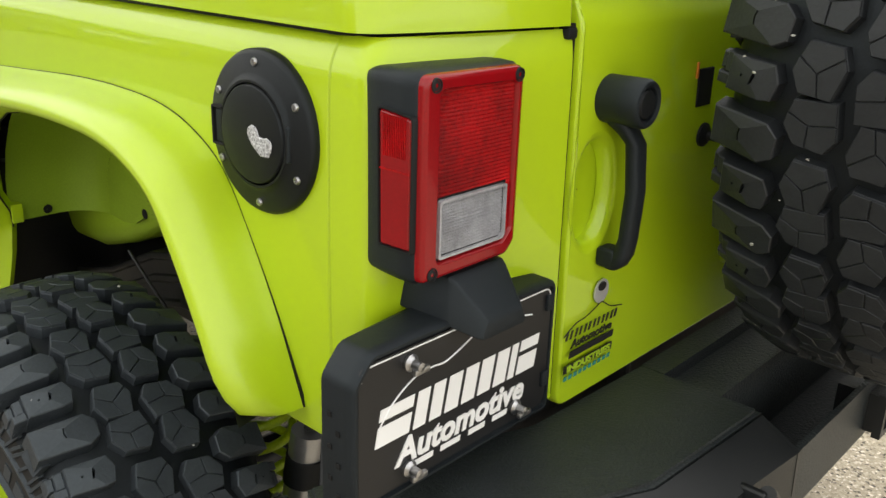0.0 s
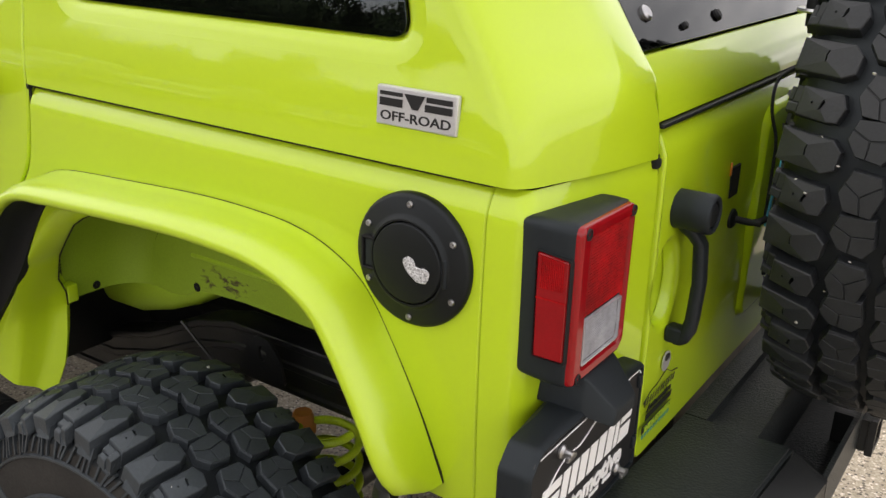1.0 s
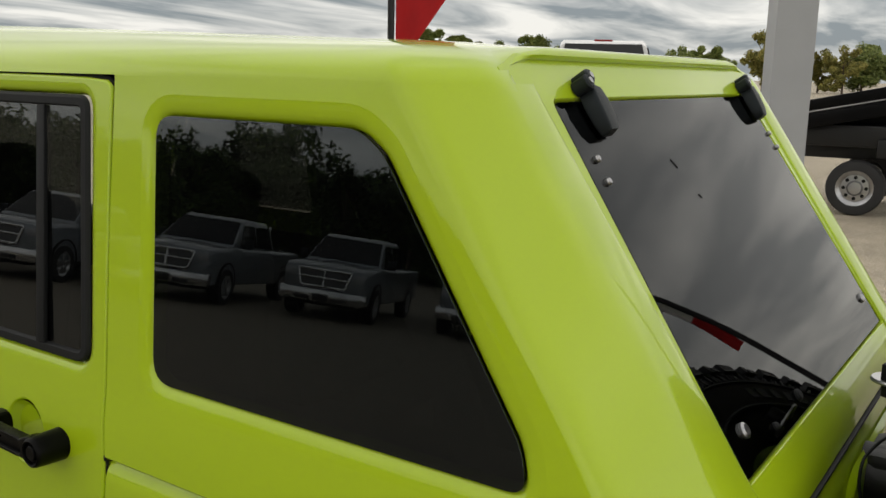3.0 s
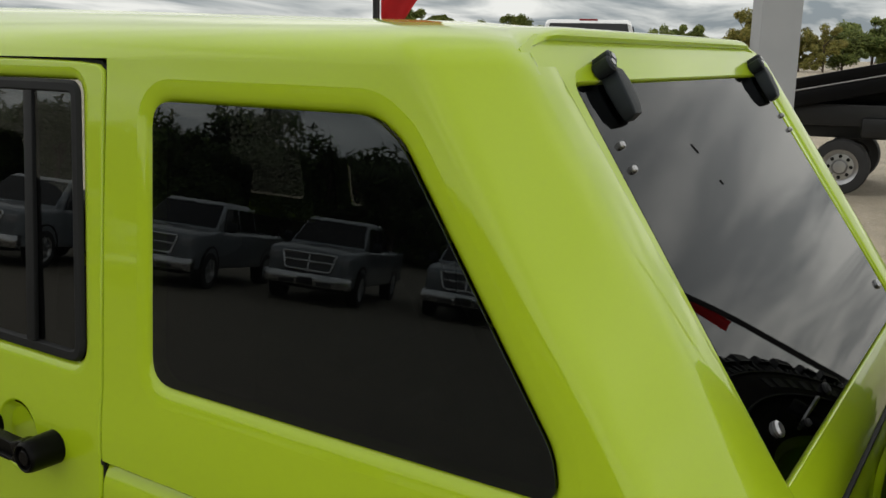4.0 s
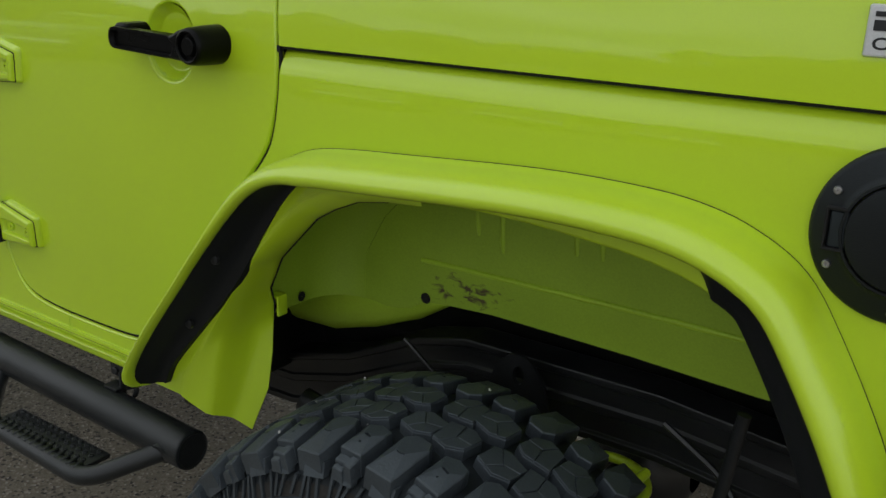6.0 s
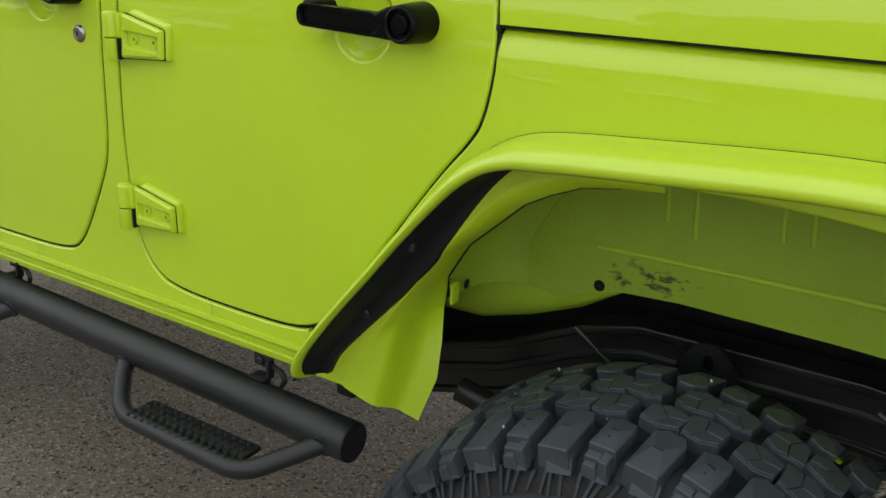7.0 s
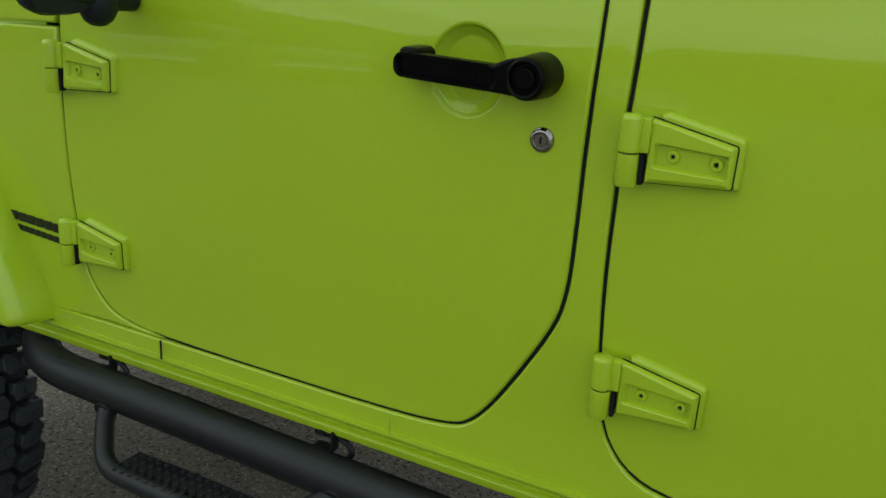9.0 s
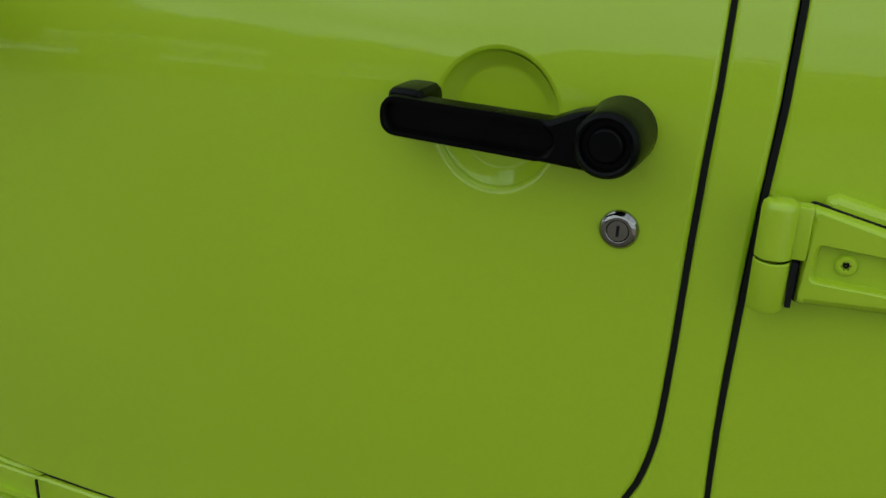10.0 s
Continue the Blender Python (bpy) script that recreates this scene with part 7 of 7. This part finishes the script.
LEAF = leaf_material("green_leaves", (0.024, 0.052, 0.010), (0.078, 0.115, 0.028))
LEAF_B = leaf_material("yellowing_leaves", (0.12, 0.14, 0.03), (0.36, 0.30, 0.08))
LEAF_C = leaf_material("bright_leaves", (0.075, 0.12, 0.022), (0.25, 0.28, 0.07))


def tree(name, height, width, seed, leafmat, leaves, label, density=1.0, leaf=1.0, low=0.10):
    """A tapered trunk with limbs, and a crown of small leaf clumps with gaps."""
    rnd = random.Random(seed)
    root = new(name)
    tagged(root, label, "tree")
    bm = bmesh.new()
    tube(bm, [(0, 0, -0.1), (0.03 * height * rnd.uniform(-1, 1) * 0.3, 0, height * 0.3), (0, 0.02 * height, height * 0.62), (0, 0, height * 0.85)], lambda i: height * (0.026, 0.02, 0.012, 0.004)[i], 8)
    tips = []
    for k in range(11):
        a = k * 2.4 + rnd.uniform(-0.4, 0.4)
        z0 = height * rnd.uniform(low, 0.6)
        r = width * rnd.uniform(0.25, 0.48)
        z1 = min(height * 0.93, z0 + height * rnd.uniform(0.08, 0.34))
        p1 = Vector((r * math.cos(a), r * math.sin(a), z1))
        p0 = Vector((0, 0, z0))
        tube(bm, [p0, p0.lerp(p1, 0.5) + Vector((0, 0, 0.03 * height)), p1], lambda i: height * (0.010, 0.006, 0.002)[i], 5)
        tips += [p1, p0.lerp(p1, 0.6)]
    tips += [Vector((0, 0, height * 0.88)), Vector((0.1 * width, 0.05 * width, height * 0.75))]
    part("trunk", done(bm, 60), BARK, root)
    verts, faces = [], []
    for c in range(60):
        t = tips[rnd.randrange(len(tips))] + Vector((rnd.gauss(0, 0.09) * width, rnd.gauss(0, 0.09) * width, rnd.gauss(0, 0.06) * height))
        cr = width * rnd.uniform(0.07, 0.15)
        for q in range(int(leaves / 60 * density)):
            d = Vector((rnd.gauss(0, 1), rnd.gauss(0, 1), rnd.gauss(0, 0.8)))
            p = t + d.normalized() * cr * rnd.uniform(0.4, 1.1)
            s = leaf * height * rnd.uniform(0.012, 0.026)
            u = Vector((rnd.gauss(0, 1), rnd.gauss(0, 1), rnd.gauss(0, 0.6))).normalized()
            w = u.orthogonal().normalized()
            k = len(verts)
            verts += [p - u * s, p + w * s * 0.6, p + u * s, p - w * s * 0.6]
            faces.append((k, k + 1, k + 2, k + 3))
    me = bpy.data.meshes.new("crown")
    me.from_pydata(verts, [], faces)
    me.materials.append(leafmat)
    hang("crown", me, root)
    return root


def ground_z(x, y):
    a = min(1.0, max(0.0, (-x - 4.0) / 2.5))
    b = min(1.0, max(0.0, (y - 8.5) / 4.0))
    a, b = a * a * (3 - 2 * a), b * b * (3 - 2 * b)
    return 0.84 * a * b


for v in ground.data.vertices:
    v.co.z = ground_z(v.co.x, v.co.y)


def polar(az, d, eye=(0.2, -0.88)):
    a = radians(az)
    return eye[0] - d * math.sin(a), eye[1] + d * math.cos(a)


rnd = random.Random(12)
green = tree("broadleaf_tree", 7.0, 6.8, 1, LEAF_C, 16000, "green broadleaf tree at the edge of the lot", 1.0, 1.25, 0.04)
green2 = tree("broadleaf_tree", 8.0, 6.4, 2, LEAF_C, 16000, "green broadleaf tree at the edge of the lot", 1.0, 1.25, 0.04)
mixed = tree("broadleaf_tree", 7.0, 5.5, 3, LEAF_B, 14000, "green tree with yellowing leaves", 1.0, 1.2, 0.04)
dense = tree("wood_tree", 8.0, 7.5, 5, LEAF, 11000, "dense dark tree of the wood behind the lot", 1.0, 1.15, 0.04)
for o in (green, green2, mixed, dense):
    tagged(o, group="trees round the lot")
first = {green: True, green2: True, mixed: True, dense: True}


def plant(src, x, y, s, rot):
    m = Matrix.Translation((x, y, ground_z(x, y) - 0.02)) @ Matrix.Rotation(rot, 4, "Z")
    if first.pop(src, None):
        src.scale = (s, s, s)
        src.matrix_basis = m @ Matrix.Diagonal((s, s, s, 1))
        return src
    o = copy_thing(src, m)
    o.scale = (s, s, s)
    return o


for az, d, s, k in ((43, 150, 0.62, 0), (41.5, 150, 0.7, 2), (38.6, 130, 0.7, 0), (36.9, 105, 0.72, 0), (34.6, 105, 0.95, 1), (33.3, 108, 0.86, 1), (35.6, 112, 0.72, 2), (31.0, 105, 0.82, 0), (29.2, 100, 0.9, 1), (28.2, 104, 0.86, 0), (27.2, 104, 0.72, 0),
                    (19.9, 105, 0.72, 0), (18.8, 108, 0.8, 1), (17.8, 110, 0.68, 0), (15.2, 90, 0.86, 2), (14.0, 92, 0.8, 2), (10.9, 92, 0.82, 2), (9.9, 96, 0.86, 0), (8.4, 100, 0.95, 1), (7.3, 104, 0.86, 0), (6.0, 94, 0.95, 2), (4.6, 98, 1.0, 1), (3.0, 94, 0.95, 0), (1.5, 96, 1.1, 1),
                    (12.2, 96, 0.72, 2), (-1, 100, 1.0, 0), (-5, 100, 1.1, 1), (-10, 98, 1.0, 0), (47, 140, 0.7, 1), (52, 130, 0.9, 0)):
    x, y = polar(az, d)
    plant((green, green2, mixed)[k], x, y, s * (0.74 if az < 12.5 else 0.84) * rnd.uniform(0.95, 1.05), rnd.uniform(0, 6.28))
# wood behind the parked row
for k in range(34):
    az = -78 + 2.6 * k + rnd.uniform(-0.8, 0.8)
    d = rnd.uniform(50, 60)
    x, y = -0.6 + d * math.sin(radians(az)), -d * math.cos(radians(az))
    s = rnd.uniform(0.66, 0.86) * (1.45 if az > -17 else 1.0)
    if -46.5 < az < -43:
        s = 1.15
    plant(dense, x, y, s, rnd.uniform(0, 6.28))
    x, y = -0.6 + (d - 5) * math.sin(radians(az + 1.3)), -(d - 5) * math.cos(radians(az + 1.3))
    plant(dense, x, y, 0.72 * rnd.uniform(0.9, 1.15) * (1.4 if az > -17 else 1.0), rnd.uniform(0, 6.28))


def road_wheel(root, x, y, r, w, s, hubmat):
    """Plain road tyre with a bright dished hub, axle along y."""
    bm = bmesh.new()
    lathe(bm, [(r * 0.62, -w / 2), (r * 0.8, -w / 2 - 0.01), (r * 0.95, -w / 2 + 0.005), (r, -w / 4), (r, w / 4), (r * 0.95, w / 2 - 0.005), (r * 0.8, w / 2 + 0.01), (r * 0.62, w / 2)], (x, y, r), "y", 32)
    wh = part("wheel", done(bm, 40), PLAIN_TYRE, root)
    bm = bmesh.new()
    lathe(bm, [(r * 0.64, s * (w / 2 + 0.004)), (r * 0.58, s * (w / 2 - 0.01)), (r * 0.48, s * (w / 2 - 0.05)), (r * 0.28, s * (w / 2 - 0.045)), (r * 0.22, s * (w / 2 - 0.01)), (0.001, s * (w / 2 - 0.005))], (x, y, r), "y", 28)
    part("rim", done(bm, 30), hubmat, wh)
    for k in range(8):
        bm = bmesh.new()
        a = 2 * math.pi * k / 8
        lathe(bm, [(r * 0.07, s * (w / 2 - 0.05)), (r * 0.06, s * (w / 2 - 0.03)), (0.001, s * (w / 2 - 0.03))], (x + r * 0.38 * math.cos(a), y, r + r * 0.38 * math.sin(a)), "y", 8)
        part("hub_hole", bm, BLACK_GAP, wh)


def pickup(paint, label):
    """Crew-cab pickup facing +y: body, glass, grille, lamps, bumper and wheels."""
    root = new("pickup_truck")
    tagged(root, label, "truck", "pickups parked on the lot")
    bm = bmesh.new()
    rings = []
    # bonnet and lower body: sections along y
    for y, hw, zt, zb in ((2.72, 0.86, 1.05, 0.56), (2.68, 0.90, 1.14, 0.46), (2.55, 0.94, 1.19, 0.42), (1.95, 0.97, 1.23, 0.44), (1.35, 0.99, 1.26, 0.44), (-1.2, 1.0, 1.24, 0.44), (-2.85, 1.0, 1.24, 0.48), (-2.95, 0.98, 1.22, 0.55)):
        rings.append([Vector((u, y, v)) for u, v in fillet([(-hw, zb, 0.06), (hw, zb, 0.06), (hw, zt, 0.11), (0, zt + 0.04, 0.2), (-hw, zt, 0.11)], 4)])
    loft(bm, rings, True, True)
    body = part("body", done(bm, 40), paint, root)
    bm = bmesh.new()
    rings = []
    for y, hw0, hw1, z0, z1 in ((1.42, 0.90, 0.89, 1.24, 1.26), (0.72, 0.90, 0.74, 1.22, 1.84), (0.45, 0.91, 0.74, 1.22, 1.91), (-0.75, 0.91, 0.74, 1.22, 1.90), (-1.05, 0.90, 0.74, 1.22, 1.82), (-1.15, 0.90, 0.80, 1.22, 1.5)):
        rings.append([Vector((u, y, v)) for u, v in fillet([(-hw0, z0, 0.02), (hw0, z0, 0.02), (hw1, z1, 0.10), (-hw1, z1, 0.10)], 4)])
    loft(bm, rings, True, True)
    part("cab", done(bm, 40), paint, root)
    bm = bmesh.new()
    q = [Vector(p) for p in ((-0.84, 1.34, 1.305), (0.84, 1.34, 1.305), (0.70, 0.73, 1.82), (-0.70, 0.73, 1.82))]
    n = (q[1] - q[0]).cross(q[3] - q[0]).normalized()
    n = n if n.y > 0 else -n
    loft(bm, [[p + n * 0.0 for p in q], [p + n * 0.022 for p in q]], True, True)
    part("windscreen", done(bm, 20), DARK_GLASS, root)
    for s in (-1, 1):
        for y0, y1, y2, y3 in ((1.05, 0.05, 0.08, 0.66), (-0.03, -0.95, -0.92, -0.03)):
            bm = bmesh.new()
            pts = [(s * 0.902, y0, 1.29), (s * 0.902, y1, 1.29), (s * 0.772, y2, 1.78), (s * 0.772, y3, 1.78)]
            loft(bm, [[Vector(p) for p in pts], [Vector(p) + Vector((s * 0.012, 0, 0.003)) for p in pts]], True, True)
            part("side_window", done(bm, 20), DARK_GLASS, root)
        bm = bmesh.new()
        box(bm, (s * 1.08, 1.02, 1.36), (0.20, 0.10, 0.22), 0.03, 2)
        tube(bm, [(s * 0.9, 1.02, 1.28), (s * 1.05, 1.02, 1.29)], 0.025, 8)
        part("mirror", done(bm), BLACK_PLASTIC, root)
        bm = bmesh.new()
        box(bm, (s * 0.785, 2.66, 0.99), (0.26, 0.14, 0.19), 0.05, 3)
        part("headlamp", done(bm), CLEAR_LENS, root)
    bm = bmesh.new()
    gr = fillet([(-0.52, 0.70, 0.09), (0.52, 0.70, 0.09), (0.64, 1.12, 0.07), (-0.64, 1.12, 0.07)], 4)
    bm = panel(gr, (), lambda u, v, d: Vector((u, 2.755 - d - 0.12 * (v - 0.8), v)), ((0, 0.10), (0.01, 0.0)), None, ())
    grille = part("grille", bm, GLOSS_BLACK, root)
    bm = bmesh.new()
    ring = offset(gr if area2(gr) > 0 else gr[::-1], 0.025)
    tube(bm, [Vector((u, 2.762 - 0.12 * (v - 0.8), v)) for u, v in ring + ring[:2]], 0.028, 8)
    for a, b in (((-0.58, 0.92), (0.58, 0.92)), ((0, 0.72), (0, 1.11))):
        tube(bm, [Vector((a[0], 2.765 - 0.12 * (a[1] - 0.8), a[1])), Vector((b[0], 2.765 - 0.12 * (b[1] - 0.8), b[1]))], 0.026, 8)
    part("grille_surround", done(bm, 50), CHROME, grille)
    bm = bmesh.new()
    rings = []
    for x in (-0.98, -0.9, -0.5, 0.5, 0.9, 0.98):
        y0 = 2.86 - 0.10 * (abs(x) / 0.98) ** 3
        rings.append([Vector((x, y0 - 0.16, 0.38)), Vector((x, y0 - 0.02, 0.40)), Vector((x, y0, 0.50)), Vector((x, y0 - 0.03, 0.65)), Vector((x, y0 - 0.16, 0.67))])
    loft(bm, rings, True, True)
    bump = part("bumper", done(bm, 40), CHROME, root)
    bm = bmesh.new()
    box(bm, (0, 2.862, 0.50), (0.34, 0.02, 0.16), 0.006)
    for s in (-1, 1):
        box(bm, (s * 0.42, 2.85, 0.47), (0.34, 0.02, 0.09), 0.02)
    part("bumper_vent", done(bm), GLOSS_BLACK, bump)
    bm = bmesh.new()
    box(bm, (0, 2.35, 0.40), (1.5, 0.7, 0.16), 0.05)
    box(bm, (0, -0.5, 0.45), (1.4, 4.4, 0.12), 0.02)
    part("underbody", done(bm), BLACK_GAP, root)
    for s in (-1, 1):
        for y in (1.78, -1.82):
            bm = bmesh.new()
            r = 0.40
            lathe(bm, [(r * 0.62, -0.13), (r * 0.8, -0.145), (r * 0.95, -0.13), (r, -0.07), (r, 0.07), (r * 0.95, 0.13), (r * 0.8, 0.145), (r * 0.62, 0.13)], (s * 0.875, y, r), "x", 30)
            wh = part("wheel", done(bm, 40), PLAIN_TYRE, root)
            bm = bmesh.new()
            lathe(bm, [(0.26, s * 0.135), (0.235, s * 0.12), (0.20, s * 0.09), (0.001, s * 0.10)], (s * 0.875, y, r), "x", 28)
            for k in range(5):
                a = 2 * math.pi * k / 5
                m = Matrix.Rotation(a, 4, "X")
                vs = box(bm, (0, 0, 0), (0.03, 0.07, 0.17), 0.01, 1)
                for v in vs:
                    v.co = m @ (v.co + Vector((0, 0, 0.145))) + Vector((s * (0.875 + 0.118), y, r))
            part("rim", done(bm, 40), ALLOY, wh)
            bm = bmesh.new()
            lathe(bm, [(0.46, s * -0.12), (0.47, s * 0.128), (0.44, s * 0.130), (0.43, s * -0.12)], (s * 0.875, y, 0.46), "x", 30)
            part("wheel_arch", done(bm, 40), BLACK_GAP, root)
    return root


silver = pickup(SILVER_PAINT, "silver crew-cab pickup with chrome grille, parked facing the lot")


def park(src, x, y, heading, fresh):
    m = Matrix.Translation((x, y, ground_z(x, y))) @ Matrix.Rotation(radians(heading), 4, "Z")
    if fresh:
        src.matrix_basis = m
        return src
    return copy_thing(src, m)


# children of an empty at the origin keep their own places
ROW = [(-16.1, -14.2), (-13.8, -16.6), (-11.1, -18.8), (-8.3, -20.9), (-18.6, -11.9), (-21.0, -9.6), (-23.4, -7.2)]
for k, (x, y) in enumerate(ROW):
    park(silver, x, y, -24, k == 0)
white = pickup(WHITE_PAINT, "white crew-cab pickup with a red roof brake lamp, seen from behind")
bm = bmesh.new()
box(bm, (0, -1.04, 1.885), (0.32, 0.05, 0.035), 0.008)
part("brake_lamp", done(bm), RED_LENS, white)
bm = bmesh.new()
pts = [Vector(p) for p in ((-0.79, -1.085, 1.33), (0.79, -1.085, 1.33), (0.67, -1.06, 1.825), (-0.67, -1.06, 1.825))]
loft(bm, [[p + Vector((0, -0.085 if p.z < 1.5 else -0.03, 0)) for p in pts], [p + Vector((0, 0.02, 0)) for p in pts]], True, True)
part("rear_window", done(bm, 20), DARK_GLASS, white)
wx, wy = polar(24.5, 17.0)
park(white, wx, wy, 25, True)
white.scale = (0.96, 0.96, 0.96)

# canopy post
px, py = polar(13.75, 12.5)
bm = bmesh.new()
box(bm, (0, 0, 3.0), (0.50, 0.40, 6.0), 0.012)
box(bm, (0, 0, 0.15), (0.72, 0.58, 0.30), 0.02)
post = part("canopy_post", bm, POST_PAINT)
post.matrix_basis = Matrix.Translation((px, py, ground_z(px, py))) @ Matrix.Rotation(radians(32), 4, "Z")
tagged(post, "tall pale painted steel post standing on the lot", "post")

# flatbed recovery truck
fx, fy = polar(9.2, 16.5)
flatbed = new("flatbed_truck")
tagged(flatbed, "black flatbed recovery truck with its deck tilted", "truck")
DECK_BLACK = material("deck_black_paint", (0.003, 0.003, 0.0035), rough=0.30, spec=0.16, vary=0.2, grain=0.1)
m = Matrix.Translation((0, 0, 1.72)) @ Matrix.Rotation(radians(-12), 4, "Y")


def deck_box(name, c, size, mat, parent):
    bm = bmesh.new()
    vs = box(bm, c, size, 0.015, 2)
    for v in bm.verts:
        v.co = m @ v.co
    return part(name, done(bm), mat, parent)


deck = deck_box("deck", (1.35, 0, 0.0), (4.9, 2.36, 0.20), DECK_BLACK, flatbed)
for s in (-1, 1):
    for zz, h in ((0.12, 0.16), (-0.12, 0.22)):
        deck_box("side_rail", (1.35, s * 1.215, zz), (4.9, 0.06, h), DECK_BLACK, deck)
    deck_box("bright_strip", (1.35, s * 1.25, 0.015), (4.9, 0.012, 0.025), STEEL, deck)
    deck_box("deck_beam", (1.4, s * 0.5, -0.26), (4.4, 0.14, 0.26), DECK_BLACK, deck)
    bm = bmesh.new()
    box(bm, (0.1, s * 0.75, 1.22), (2.0, 0.5, 0.34), 0.03)
    part("subframe", done(bm), BLACK_FRAME, flatbed)
    bm = bmesh.new()
    box(bm, (1.2, s * 0.45, 0.95), (6.6, 0.10, 0.24), 0.02)
    box(bm, (1.0, s * 0.9, 1.05), (1.5, 0.5, 0.30), 0.05)
    tube(bm, [(0.3, s * 0.9, 1.1), (1.4, s * 0.9, 1.55)], 0.06, 10)
    part("chassis_rail", done(bm), BLACK_FRAME, flatbed)
    bm = bmesh.new()
    box(bm, (-1.1, s * 1.1, 1.1), (0.04, 0.2, 0.10), 0.01)
    part("marker_lamp", done(bm), RED_LENS, flatbed)
    for x in (0.0, 4.2):
        road_wheel(flatbed, x, s * 1.02, 0.43, 0.28, s, STEEL)
bm = bmesh.new()
box(bm, (4.6, 0, 1.45), (1.9, 2.1, 1.5), 0.2, 4)
box(bm, (5.8, 0, 1.1), (1.2, 1.9, 0.9), 0.15, 4)
cab = part("cab", done(bm), GLOSS_BLACK, flatbed)
bm = bmesh.new()
box(bm, (4.6, 0, 1.85), (1.92, 2.12, 0.5), 0.15, 3)
part("cab_glass", done(bm), DARK_GLASS, cab)
flatbed.matrix_basis = Matrix.Translation((fx, fy, ground_z(fx, fy))) @ Matrix.Rotation(radians(4), 4, "Z")


# feather flags on dark poles
def feather_flag(x, y, turn, split, label, wide=0.62, low=2.25):
    root = new("feather_flag")
    tagged(root, label, "flag", "feather flags on the lot")
    bm = bmesh.new()
    pts = curved([(0, 0, 0), (0, 0, 3.2), (0.15, 0, 4.3), (0.6, 0, 4.9)], 0.5, 8)
    tube(bm, pts, 0.035, 10)
    lathe(bm, [(0.25, 0.0), (0.25, 0.03), (0.06, 0.06), (0.05, 0.25)], (0, 0, 0), "z", 20)
    part("pole", done(bm, 50), BLACK_FRAME, root)
    for name, mat, z0, z1 in (("red_panel", RED_CLOTH, low, 4.25 - 1.2 * split), ("white_panel", WHITE_CLOTH, 4.26 - 1.2 * split, 4.6)):
        if z1 <= z0:
            continue
        rings = []
        for i in range(15):
            z = z0 + (z1 - z0) * i / 14
            w = wide * min(1.0, (z - 2.05) / 0.9)
            x0 = 0.045 + max(0.0, (z - 3.2) / 1.4) ** 2 * 0.3
            rings.append([Vector((x0 + w * j / 10, 0.06 * math.sin(3.2 * z + 5 * j / 10) * j / 10, z)) for j in range(11)])
        bm = bmesh.new()
        loft(bm, rings, False)
        bmesh.ops.solidify(bm, geom=bm.faces[:], thickness=0.006)
        part(name, done(bm, 60), mat, root)
    root.matrix_basis = Matrix.Translation((x, y, ground_z(x, y))) @ Matrix.Rotation(radians(turn), 4, "Z")
    return root


x, y = polar(37.4, 9.0)
feather_flag(x, y, 40, 0.2, "red feather flag on a dark pole")
feather_flag(3.15, 9.6, -35, 0.55, "narrow red and white feather flag on a dark pole", 0.12, 2.95)
